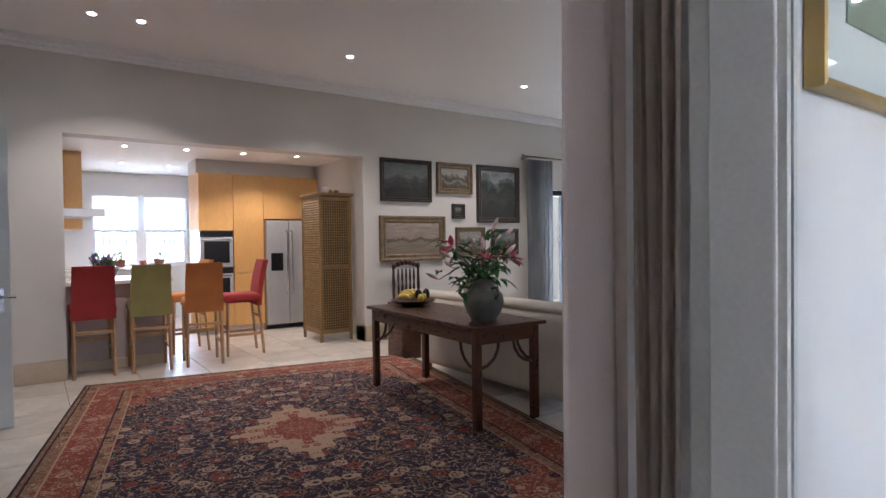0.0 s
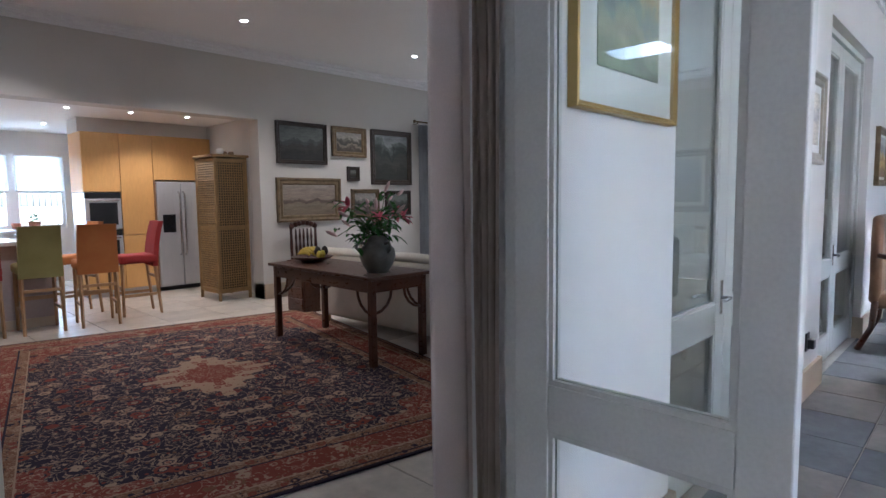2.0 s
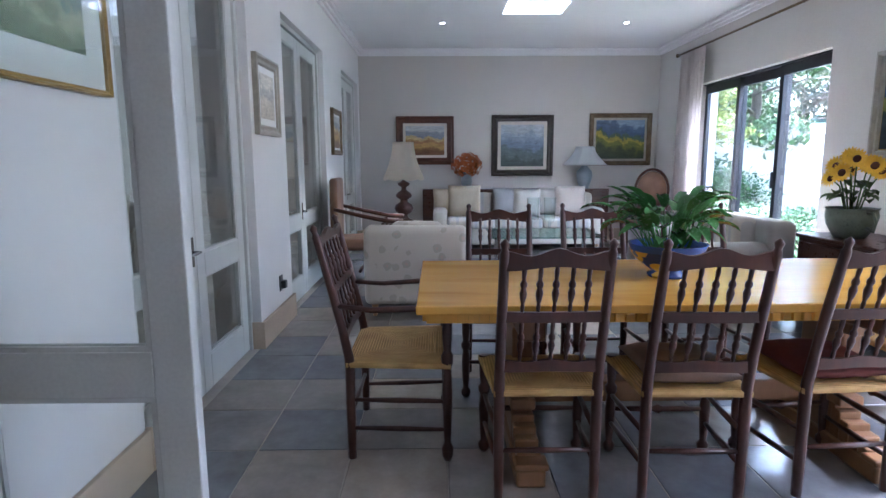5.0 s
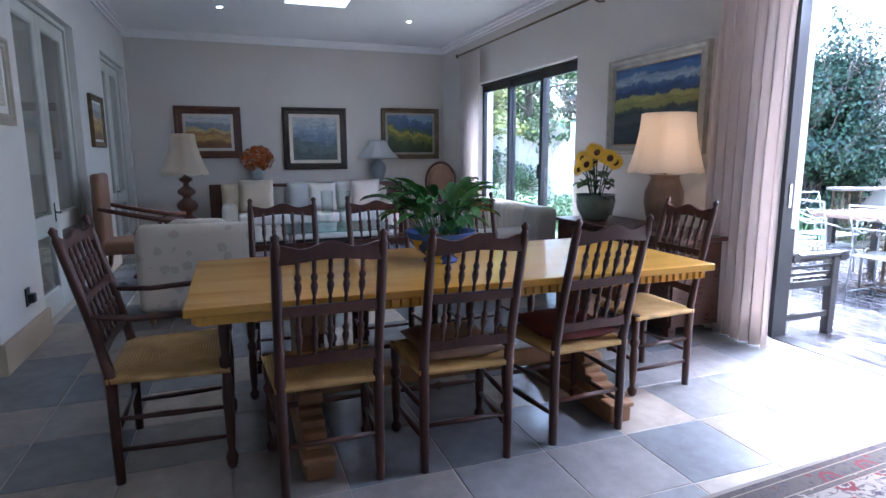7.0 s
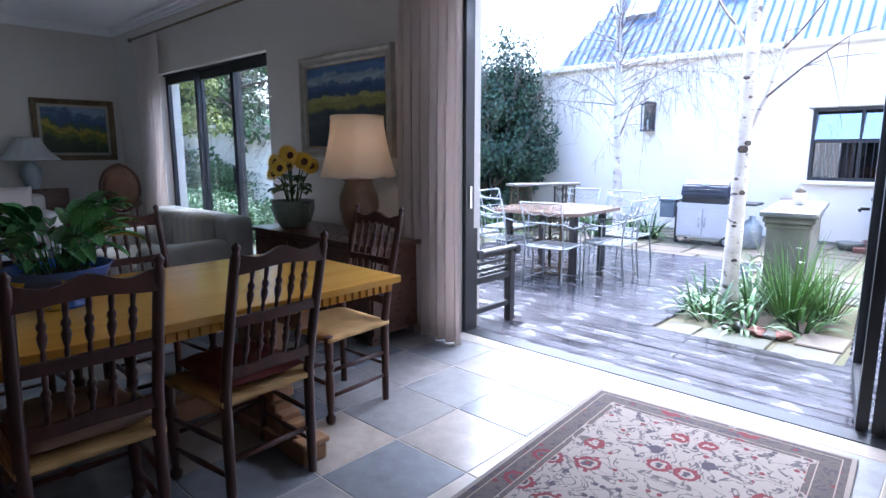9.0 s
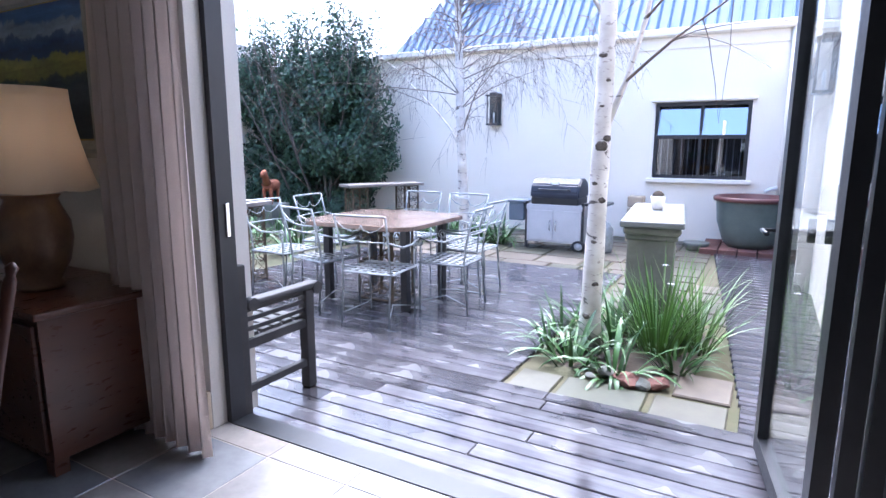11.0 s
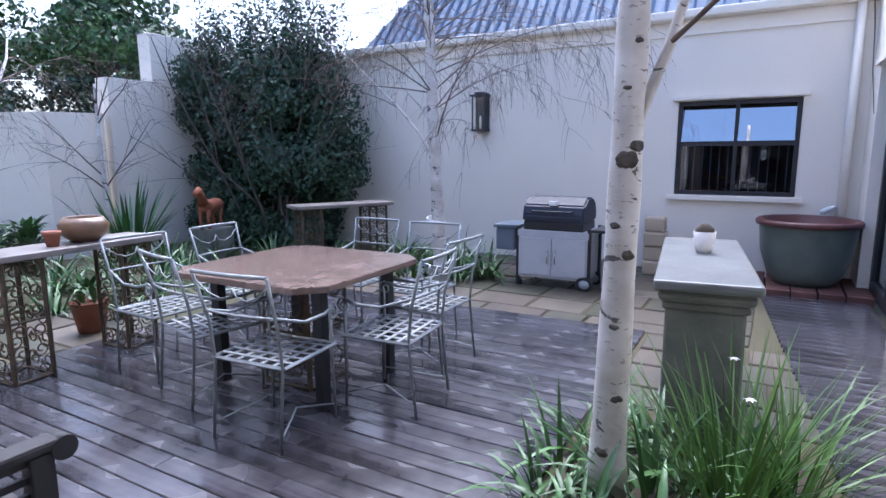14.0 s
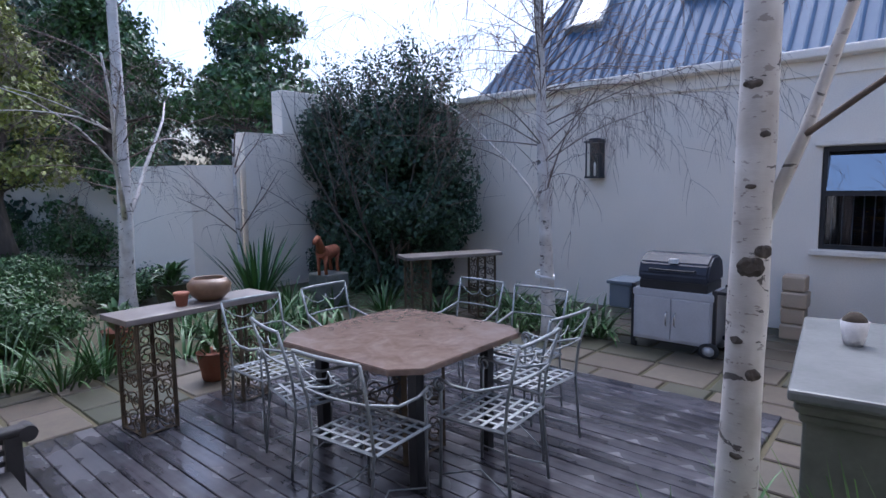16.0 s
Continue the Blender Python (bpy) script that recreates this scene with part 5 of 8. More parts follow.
old = thing("carved_armchair", "high-backed wooden armchair in worn brown leather", "chair", 6.5, 0.2, 0, -88)
part("backrest", S(-0.30, -0.22, -0.28, 0.28, 0.40, 1.12, r=0.035), LEATHER, old)
part("seat", S(-0.27, 0.28, -0.27, 0.27, 0.36, 0.48, r=0.04), LEATHER, old)
for s in (-1, 1):
    part("armrest", sweep(bmesh.new(), [(-0.25, s * 0.29, 0.80), (0, s * 0.30, 0.74), (0.28, s * 0.30, 0.68), (0.46, s * 0.30, 0.67)], [0.02, 0.022, 0.024, 0.03], 10), MAHOGANY, old)
    part("arm_support", sweep(bmesh.new(), [(0.24, s * 0.28, 0.38), (0.28, s * 0.29, 0.52), (0.25, s * 0.30, 0.66)], 0.02, 8), MAHOGANY, old)
    part("front_leg", sweep(bmesh.new(), [(0.24, s * 0.26, 0.40), (0.30, s * 0.27, 0.30), (0.22, s * 0.27, 0.12), (0.29, s * 0.28, 0.0)], [0.03, 0.032, 0.02, 0.028], 10), MAHOGANY, old)
    part("back_leg", sweep(bmesh.new(), [(-0.25, s * 0.25, 0.42), (-0.27, s * 0.26, 0.2), (-0.36, s * 0.26, 0.0)], [0.03, 0.022, 0.026], 10), MAHOGANY, old)
part("stretcher", sweep(bmesh.new(), [(0.0, -0.27, 0.14), (0.0, 0.27, 0.14)], 0.018, 8), MAHOGANY, old)

oval = thing("oval_back_chair", "wooden armchair with an oval brown leather back beside the sofa", "chair", 8.35, -3.62, 0, 150)
bm = bmesh.new()
sweep(bm, [(-0.24, 0.23 * math.sin(a), 0.86 - 0.30 * math.cos(a)) for a in [k * math.pi / 12 for k in range(25)]], 0.02, 8)
part("back_frame", bm, MAHOGANY, oval)
bm = lathe(bmesh.new(), [(0, 0.035), (0.12, 0.03), (0.20, 0.012), (0.205, -0.012), (0.12, -0.03), (0, -0.035)], 24)
bmesh.ops.transform(bm, matrix=pose(-0.24, 0, 0.86, 0, 90) @ Matrix.Diagonal((1.35, 1.02, 1, 1)), verts=bm.verts[:])
part("backrest", bm, LEATHER, oval)
part("seat", S(-0.24, 0.26, -0.26, 0.26, 0.36, 0.47, r=0.04), LEATHER, oval)
for e in (-1, 1):
    part("front_leg", turned(bmesh.new(), (0.22, e * 0.22, 0), (0.22, e * 0.22, 0.38), [(0, 0.016), (0.6, 0.028), (1, 0.022)], 10), MAHOGANY, oval)
    part("back_leg", sweep(bmesh.new(), [(-0.34, e * 0.20, 0), (-0.25, e * 0.20, 0.3), (-0.24, e * 0.17, 0.62)], 0.02, 8), MAHOGANY, oval)
    part("armrest", sweep(bmesh.new(), [(-0.23, e * 0.22, 0.74), (0.0, e * 0.28, 0.68), (0.20, e * 0.28, 0.66), (0.20, e * 0.25, 0.44)], 0.018, 8), MAHOGANY, oval)

RUG2 = rug_material("cream_floral_rug", (0.595, 0.95), (0.135, 0.118, 0.105), (0.075, 0.014, 0.018), (0.050, 0.042, 0.038), (0.030, 0.026, 0.034), False, 1.3, (0.15, 0.12, 0.10))
single("floor_rug", B(-0.595, 0.595, -0.95, 0.95, 0.0, 0.012, 0.003), RUG2, "small cream floral rug by the garden doors", "rug", pose(1.17, -3.06, 0.001, 0, 0, 3.5))

# ---- recessed lights ----


def downlight(x, y, z, group):
    d = thing("downlight", "small round recessed ceiling light, lit", "ceiling light", x, y, z, group=group)
    part("trim_ring", lathe(bmesh.new(), [(0.030, -0.001), (0.030, -0.006), (0.042, -0.006), (0.046, -0.001)], 20), WHITE, d)
    part("bulb", lathe(bmesh.new(), [(0, -0.004), (0.029, -0.003), (0.029, -0.001), (0, -0.001)], 16), DOWNLIGHT, d)


for x in (3.6, 5.75, 7.85):
    for y in (-0.71, -3.05):
        downlight(x, y, 3.02, "living room downlights")
for x, y in ((1.22, 5.75), (1.58, 5.72), (3.5, 5.6), (5.85, 5.47), (3.5, 3.2), (5.85, 3.2), (1.4, 3.2)):
    downlight(x, y, 3.2, "family room downlights")
for x, y in ((1.70, 7.95), (2.37, 7.88), (3.06, 7.83), (3.75, 7.75), (1.85, 9.6), (2.5, 9.7), (3.3, 9.05), (3.95, 8.9)):
    downlight(x, y, 2.45, "kitchen downlights")
for x, y in ((2.0, 7.9), (3.4, 7.8), (2.2, 9.6)):
    lamp("kitchen_spot", "SPOT", 1.1, (1.0, 0.80, 0.62), look((x, y, 2.42), (x, y, 0)), radius=0.04, spot=130)
for x, y in ((3.5, 5.6), (1.5, 5.7), (5.85, 5.5)):
    lamp("family_spot", "SPOT", 1.7, (1.0, 0.84, 0.68), look((x, y, 3.17), (x, y, 0)), radius=0.04, spot=120)
lamp("kitchen_window_light", "AREA", 2.6, (0.93, 0.97, 1.0), look((2.28, 11.6, 1.6), (2.28, 9.0, 1.3)), size=(2.2, 1.8))
lamp("family_window_light", "AREA", 5, (0.93, 0.97, 1.0), look((8.25, 7.6, 1.2), (8.25, 6.0, 1.2)), size=(1.9, 2.3))

# ---- family room ----
RUG1 = rug_material("navy_persian_rug", (1.55, 2.06), (0.030, 0.022, 0.038), (0.21, 0.050, 0.034), (0.20, 0.10, 0.055), (0.38, 0.26, 0.175), True, 1.6)
single("persian_rug", B(-1.55, 1.55, -2.06, 2.06, 0.0, 0.014, 0.004), RUG1, "large navy and red hand-knotted Persian rug", "rug", pose(2.25, 3.95, 0.001, 0, 0, -11.5))

hall = thing("hall_table", "long mahogany hall table with arched leg brackets", "table", 3.45, 3.88, 0.015, -2)
part("tabletop", B(-0.31, 0.31, -0.81, 0.81, 0.675, 0.702, 0.006), MAHOGANY, hall)
bm = bmesh.new()
for s in (-1, 1):
    box(bm, s * 0.265 - 0.012, s * 0.265 + 0.012, -0.73, 0.73, 0.575, 0.675)
    box(bm, -0.25, 0.25, s * 0.745 - 0.012, s * 0.745 + 0.012, 0.575, 0.675)
part("apron", bm, MAHOGANY, hall)
for sx in (-1, 1):
    for sy in (-1, 1):
        x, y = sx * 0.255, sy * 0.735
        part("leg", B(x - 0.026, x + 0.026, y - 0.026, y + 0.026, 0, 0.675, 0.005), MAHOGANY, hall)
        for dx, dy in ((0, sy), (sx, 0)):
            arc = [(x - dx * (0.02 + 0.17 * math.sin(a)), y - dy * (0.02 + 0.17 * math.sin(a)), 0.41 + 0.17 * (1 - math.cos(a))) for a in (0, 0.4, 0.8, 1.2, 1.57)]
            part("bracket", sweep(bmesh.new(), arc, 0.012, 6), MAHOGANY, hall)

jar = thing("lily_vase", "pink lilies in an old stoneware jar on the hall table", "flowers", 3.37, 3.32, 0.717)
part("jar", lathe(bmesh.new(), [(0, 0), (0.085, 0), (0.09, 0.015), (0.12, 0.06), (0.145, 0.13), (0.135, 0.19), (0.10, 0.225), (0.085, 0.25), (0.09, 0.285), (0.105, 0.30), (0.09, 0.30), (0.07, 0.26), (0, 0.2)]), STONEWARE, jar)
for k in range(3):
    a = 0.5 + k * 2.094
    c, s = math.cos(a), math.sin(a)
    part("handle", sweep(bmesh.new(), [(0.10 * c, 0.10 * s, 0.235), (0.15 * c, 0.15 * s, 0.245), (0.17 * c, 0.17 * s, 0.20), (0.135 * c, 0.135 * s, 0.165)], 0.012, 8), STONEWARE, jar)
rnd = random.Random(12)
bm, tips = bmesh.new(), []
for k in range(20):
    a = rnd.uniform(0, 6.28)
    r = rnd.uniform(0.05, 0.36)
    top = Vector((r * math.cos(a), r * math.sin(a), rnd.uniform(0.40, 0.72) - r * 0.35))
    sweep(bm, [(0.1 * top.x, 0.1 * top.y, 0.22), (0.45 * top.x, 0.45 * top.y, 0.40), top], [0.004, 0.004, 0.003], 5)
    tips.append(top)
tagged(part("stem_work", bm, STEM, jar), kind="stuff")
bm = bmesh.new()
for t in tips:
    for q in range(7):
        b = rnd.uniform(0, 6.28)
        p = t * rnd.uniform(0.45, 0.98) + Vector((0, 0, 0.06))
        leaf_blade(bm, p, (math.cos(b), math.sin(b), rnd.uniform(-0.1, 0.6)), rnd.uniform(0.09, 0.17), rnd.uniform(0.031, 0.045), 1.0, 4)
part("foliage", bm, LILY_LEAF, jar)
for i, t in enumerate(tips):
    bm = bmesh.new()
    out = Vector((t.x, t.y, 0.15)).normalized()
    if i % 4 == 0:
        for k in range(6):
            a = k * 1.047
            side_v = out.orthogonal().normalized()
            d = out * 0.7 + 0.9 * (math.cos(a) * side_v + math.sin(a) * out.cross(side_v))
            leaf_blade(bm, t, d, 0.095, 0.038, 0.7, 4)
        part("lily_flower", bm, PINK, jar)
    elif i % 2:
        sweep(bm, [t, t + out * 0.03, t + out * 0.07, t + out * 0.10], [0.006, 0.013, 0.014, 0.003], 8)
        part("lily_bud", bm, PINK_PALE, jar)

bowl = thing("fruit_bowl", "shallow bowl of bananas, lemons and avocados on the hall table", "fruit bowl", 3.50, 4.45, 0.717)
part("dish", lathe(bmesh.new(), [(0, 0), (0.10, 0), (0.11, 0.012), (0.17, 0.03), (0.20, 0.05), (0.196, 0.052), (0.16, 0.038), (0, 0.02)]), MAHOGANY, bowl)
rnd = random.Random(3)
for k in range(6):
    a = -0.5 + 0.2 * k
    pts = []
    for j in range(7):
        u = j / 6 - 0.5
        pts.append((-0.05 + 0.05 * math.cos(u * 2.2) + 0.018 * k - 0.04, 0.21 * u + 0.05, 0.055 + 0.018 * (k % 3) + 0.03 * math.cos(u * 2.4)))
    part("banana", sweep(bmesh.new(), pts, [0.006, 0.015, 0.018, 0.019, 0.018, 0.014, 0.005], 7), BANANA, bowl)
for k, (x, y) in enumerate(((0.06, -0.08), (0.0, -0.12), (0.09, 0.0), (0.05, -0.02))):
    part("lemon", lathe(bmesh.new(), [(0, -0.038), (0.02, -0.03), (0.031, 0), (0.02, 0.03), (0, 0.038)], 12, (x, y, 0.072)), LEMON, bowl)
for x, y in ((0.10, -0.06), (0.02, -0.06)):
    part("avocado", lathe(bmesh.new(), [(0, -0.045), (0.028, -0.03), (0.034, 0), (0.022, 0.035), (0, 0.05)], 12, (x, y, 0.10)), AVOCADO, bowl)

big = sofa("cream linen sofa with its back to the hall table", 2.75, 1.0, 3, CREAM_CLOTH, CREAM_CLOTH, pose(3.86, 3.55, 0, 0, 0, 0), back_z=0.74)
part("back_roll", sweep(bmesh.new(), [(0.12, -1.37, 0.755), (0.12, 0, 0.765), (0.12, 1.37, 0.755)], 0.10, 16, 0.45), CREAM_CLOTH, big, "rolled cream top of the back")


def swirl():
    s = Shade("swirled_cushion_cloth", 0.85)
    n = s.noise(11, None, 2, 0.5, 2.0)
    w = s.math("LESS_THAN", s.math("ABSOLUTE", s.math("SUBTRACT", s.math("FRACT", s.math("MULTIPLY", n, 6.0)), 0.5)), 0.17)
    return s.done(s.mix(w, (0.60, 0.55, 0.45), (0.20, 0.17, 0.12)), s.noise(200), 0.3, 0.003)


SWIRL = swirl()


def family_cushion(label, material, w, m):
    bm = bmesh.new()
    pillow(bm, w, w, 0.15, Matrix())
    single("scatter_cushion", bm, material, label, "cushion", m, "cushions on the family room sofas")


sofa("grey linen sofa facing the hall table", 2.3, 0.95, 3, GREY_CLOTH, GREY_CLOTH, pose(7.3, 3.6, 0, 0, 0, 180), back_z=0.82)
family_cushion("cream cushion with brown swirls on the sofa", SWIRL, 0.46, pose(6.75, 4.15, 0.70, -10, 0, -95))
family_cushion("grey cushion on the sofa", GREY_CLOTH, 0.46, pose(6.80, 3.65, 0.70, -10, 0, -85))
family_cushion("cream cushion on the sofa", CREAM_CLOTH, 0.46, pose(6.80, 3.1, 0.70, -10, 0, -92))
family_cushion("cream cushion with brown swirls on the sofa", SWIRL, 0.44, pose(4.36, 4.55, 0.72, -12, 0, 100))

KW = pose(0, 6.698, 0)


def kpic(label, x0, x1, z0, z1, fw, fm, cv, liner=None, lw=0.0):
    picture(label, x1 - x0, z1 - z0, fw, 0.045, fm, cv, KW @ pose((x0 + x1) / 2, 0, (z0 + z1) / 2), liner, lw)


kpic("dark old landscape in a black frame", 4.45, 5.24, 1.80, 2.36, 0.055, FRAME_BLACK, OLD_A)
kpic("small river scene in a worn gilt frame", 5.34, 5.95, 1.93, 2.36, 0.08, GILT_DARK, OLD_B)
kpic("tall castle scene in a dark gilt frame", 6.05, 6.87, 1.53, 2.37, 0.08, FRAME_BLACK, OLD_C)
kpic("tiny dark carved picture", 5.60, 5.81, 1.58, 1.79, 0.05, FRAME_BLACK, OLD_A)
kpic("long harbour scene in a deep gilt frame", 4.43, 5.46, 1.01, 1.61, 0.095, GILT_DARK, OLD_D)
kpic("small brown landscape in a gilt frame", 5.66, 6.18, 1.03, 1.46, 0.06, GILT_DARK, OLD_B)
kpic("small dark landscape in a black frame", 6.32, 6.84, 1.05, 1.44, 0.055, FRAME_BLACK, OLD_A)
curtain("blue-grey curtain beside the family room garden door", 6.93, 7.48, 6.55, 0.02, 2.50, 6, 0.045, CURTAIN_GREY)
rod("bronze curtain rod above the family room garden door", 6.85, 9.3, 6.55, 2.54, 6.698)
win2 = tagged(new("window_1"), "black-framed glazed garden door", "window", "", "structure")
for x0, x1 in ((7.502, 8.0), (8.0, 8.5), (8.5, 8.998)):
    bm = bmesh.new()
    box(bm, x0, x0 + 0.05, 6.80, 6.86, 0, 2.068)
    box(bm, x1 - 0.05, x1, 6.80, 6.86, 0, 2.068)
    box(bm, x0 + 0.05, x1 - 0.05, 6.80, 6.86, 0, 0.1)
    box(bm, x0 + 0.05, x1 - 0.05, 6.80, 6.86, 1.98, 2.068)
    part("window_frame", bm, IRON_BLACK, win2)
    part("pane", B(x0 + 0.045, x1 - 0.045, 6.827, 6.833, 0.095, 1.985), GLASS, win2).visible_shadow = False

carved = thing("hall_chair", "dark carved wooden hall chair against the picture wall", "chair", 4.75, 6.35, 0, -90)
bm = bmesh.new()
for y in (-0.19, 0.19):
    turned(bm, (-0.2, y, 0), (-0.22, y, 1.0), [(0, 0.02), (0.4, 0.022), (0.5, 0.016), (0.7, 0.022), (0.9, 0.016), (0.95, 0.024), (1, 0.005)], 8)
part("back_post", bm, OAK_DARK, carved)
for k in range(5):
    part("splat", turned(bmesh.new(), (-0.21, -0.12 + 0.06 * k, 0.55), (-0.215, -0.12 + 0.06 * k, 0.92), [(0, 0.01), (0.3, 0.018), (0.5, 0.01), (0.7, 0.018), (1, 0.01)], 8), OAK_DARK, carved)
bm = bmesh.new()
for k in range(7):
    y = -0.18 + 0.06 * k
    lathe(bm, [(0, -0.04), (0.034, -0.02), (0.034, 0.02), (0, 0.04)], 8, (-0.215, y, 0.95 + 0.05 * math.cos((k - 3) * 0.5)))
part("crest", bm, OAK_DARK, carved)
part("seat", B(-0.22, 0.2, -0.22, 0.22, 0.43, 0.47, 0.01), OAK_DARK, carved)
for x in (0.17,):
    for y in (-0.19, 0.19):
        part("front_leg", turned(bmesh.new(), (x, y, 0), (x, y, 0.43), [(0, 0.02), (0.5, 0.026), (1, 0.02)], 8), OAK_DARK, carved)

chest = thing("small_chest", "small mahogany chest with three shallow drawers", "chest", 4.18, 5.62)
part("carcass", B(-0.16, 0.16, -0.18, 0.18, 0, 0.60, 0.006), MAHOGANY, chest)
for k in range(4):
    part("drawer", B(-0.172, -0.158, -0.155, 0.155, 0.04 + k * 0.135, 0.16 + k * 0.135, 0.004), MAHOGANY, chest)

open_door = thing("panel_door", "pale sage door standing open into the family room", "door", -0.20, 5.26, 0)
part("leaf", B(0, 0.85, -0.02, 0.02, 0.005, 2.12, 0.004), SAGE, open_door)
bm = bmesh.new()
sweep(bm, [(0.79, -0.02, 0.93), (0.79, -0.07, 0.93), (0.88, -0.075, 0.93)], 0.009, 8)
box(bm, 0.77, 0.81, -0.026, -0.021, 0.82, 0.99)
part("handle", bm, CHROME, open_door)

# ---- kitchen ----
counter = thing("kitchen_island", "taupe breakfast bar with a pale stone top", "kitchen island", 0, 0)
part("worktop", B(1.035, 2.02, 6.93, 7.75, 0.875, 0.915, 0.006), STONE_TOP, counter)
part("panel", B(1.035, 1.93, 7.02, 7.70, 0.10, 0.875), ISLAND_PAINT, counter)
part("plinth", B(1.035, 1.93, 7.00, 7.68, 0.0, 0.10), SKIRT, counter)


def bar_stool(label, cloth, m):
    s = thing("bar_stool", label, "stool", group="bar stools at the kitchen island")
    s.matrix_world = m
    part("seat", S(-0.20, 0.20, -0.20, 0.20, 0.60, 0.70, r=0.035), cloth, s)
    bm = bmesh.new()
    rows = []
    for j in range(9):
        t = j / 8
        x = -0.17 - 0.05 * t - 0.04 * t ** 3
        row = [bm.verts.new((x - 0.03 + dx, y, 0.56 + 0.52 * t)) for dx, y in ((0, -0.19 + 0.015 * t), (0, 0.19 - 0.015 * t), (0.055, 0.19 - 0.015 * t), (0.055, -0.19 + 0.015 * t))]
        rows.append(row)
    for a, b in zip(rows, rows[1:]):
        for k in range(4):
            bm.faces.new((a[k], a[(k + 1) % 4], b[(k + 1) % 4], b[k])).smooth = False
    bm.faces.new(rows[0])
    bm.faces.new(rows[-1][::-1])
    bmesh.ops.bevel(bm, geom=[e for e in bm.edges if e.is_boundary or e.calc_face_angle(0) > 0.8], offset=0.014, segments=3, affect="EDGES")
    part("backrest", bm, cloth, s)
    for sx in (-1, 1):
        for sy in (-1, 1):
            out = 0.05 if sx < 0 else 0.01
            part("leg", sweep(bmesh.new(), [(sx * 0.17, sy * 0.165, 0.62), (sx * (0.17 + out), sy * 0.17, 0.0)], [0.021, 0.015], 4), BEECH, s)
    for sy in (-1, 1):
        part("rail", B(-0.18, 0.17, sy * 0.165 - 0.01, sy * 0.165 + 0.01, 0.22, 0.25), BEECH, s)
    part("foot_rail", B(0.165, 0.185, -0.16, 0.16, 0.30, 0.34), BEECH, s)
    part("rail", B(-0.20, -0.18, -0.16, 0.16, 0.42, 0.45), BEECH, s)
    return s


bar_stool("bar stool upholstered in red with beech legs", RED_CLOTH, pose(1.25, 6.84, 0, 0, 0, 90))
bar_stool("bar stool upholstered in olive green with beech legs", GREEN_CLOTH, pose(1.75, 6.78, 0, 0, 0, 88))
bar_stool("bar stool upholstered in ochre with beech legs", ORANGE_CLOTH, pose(2.26, 6.74, 0, 0, 0, 84))
bar_stool("bar stool upholstered in red, seen from its side", RED_CLOTH, pose(2.74, 7.0, 0, 0, 0, 176))
bar_stool("bar stool upholstered in ochre behind the island", ORANGE_CLOTH, pose(2.25, 7.55, 0, 0, 0, 185))

for k, (a, b, z0, z1, lab) in enumerate(((2.64, 3.10, 1.45, 2.25, "upper"), (2.64, 3.10, 0.10, 0.42, "lower"), (3.10, 3.53, 0.85, 2.25, "upper"), (3.10, 3.53, 0.10, 0.845, "lower"), (3.53, 4.38, 1.62, 2.25, "upper"))):
    u = thing("kitchen_cabinet", "honey maple %s kitchen cabinet without handles" % lab, "cabinet", group="tall maple kitchen cabinets")
    part("body", B(a + 0.002, b - 0.002, 8.53, 9.1, z0, z1), MAPLE, u)
    part("door", B(a + 0.003, b - 0.003, 8.507, 8.528, z0 + 0.002, z1 - 0.002, 0.002), MAPLE, u)
single("cabinet_plinth", B(2.66, 3.53, 8.56, 9.1, 0, 0.098), STEEL, "steel plinth under the maple cabinets", "plinth")
single("cabinet_top_filler", B(2.64, 4.38, 8.62, 9.1, 2.252, 2.448), PLASTER_PALE, "pale bulkhead above the maple cabinets", "bulkhead")
for z0, z1 in ((0.94, 1.44), (0.44, 0.93)):
    o = thing("oven", "built-in steel oven with a black glass door", "oven", group="stacked ovens")
    part("body", B(2.65, 3.09, 8.53, 9.1, z0, z1), STEEL, o)
    part("control_panel", B(2.65, 3.09, 8.505, 8.528, z1 - 0.08, z1, 0.003), BLACK_GLASS, o)
    d = part("door", B(2.65, 3.09, 8.50, 8.528, z0 + 0.005, z1 - 0.085, 0.004), STEEL, o)
    part("window", B(2.70, 3.04, 8.495, 8.502, z0 + 0.06, z1 - 0.14), BLACK_GLASS, d)
    part("handle", sweep(bmesh.new(), [(2.68, 8.48, z1 - 0.11), (3.06, 8.48, z1 - 0.11)], 0.009, 8), CHROME, d)
fr = thing("fridge_freezer", "tall steel side-by-side fridge with an ice dispenser", "fridge")
part("body", B(3.55, 4.36, 8.53, 9.2, 0.06, 1.60), STEEL, fr)
part("plinth", B(3.56, 4.35, 8.55, 9.1, 0.0, 0.06), IRON_BLACK, fr)
for a, b, h in ((3.555, 3.885, 3.855), (3.895, 4.355, 3.925)):
    d = part("door", B(a, b, 8.47, 8.528, 0.07, 1.59, 0.008), STEEL, fr)
    part("handle", sweep(bmesh.new(), [(h, 8.47, 0.52), (h, 8.43, 0.55), (h, 8.43, 1.42), (h, 8.47, 1.45)], 0.012, 8), CHROME, d)
part("dispenser", B(3.62, 3.80, 8.462, 8.472, 0.86, 1.12, 0.004), BLACK_GLASS, fr)
single("fridge_surround", B(3.53, 3.548, 8.50, 9.1, 0.0, 1.618), WOOD_MID, "thin dark wood panel beside the fridge", "panel")

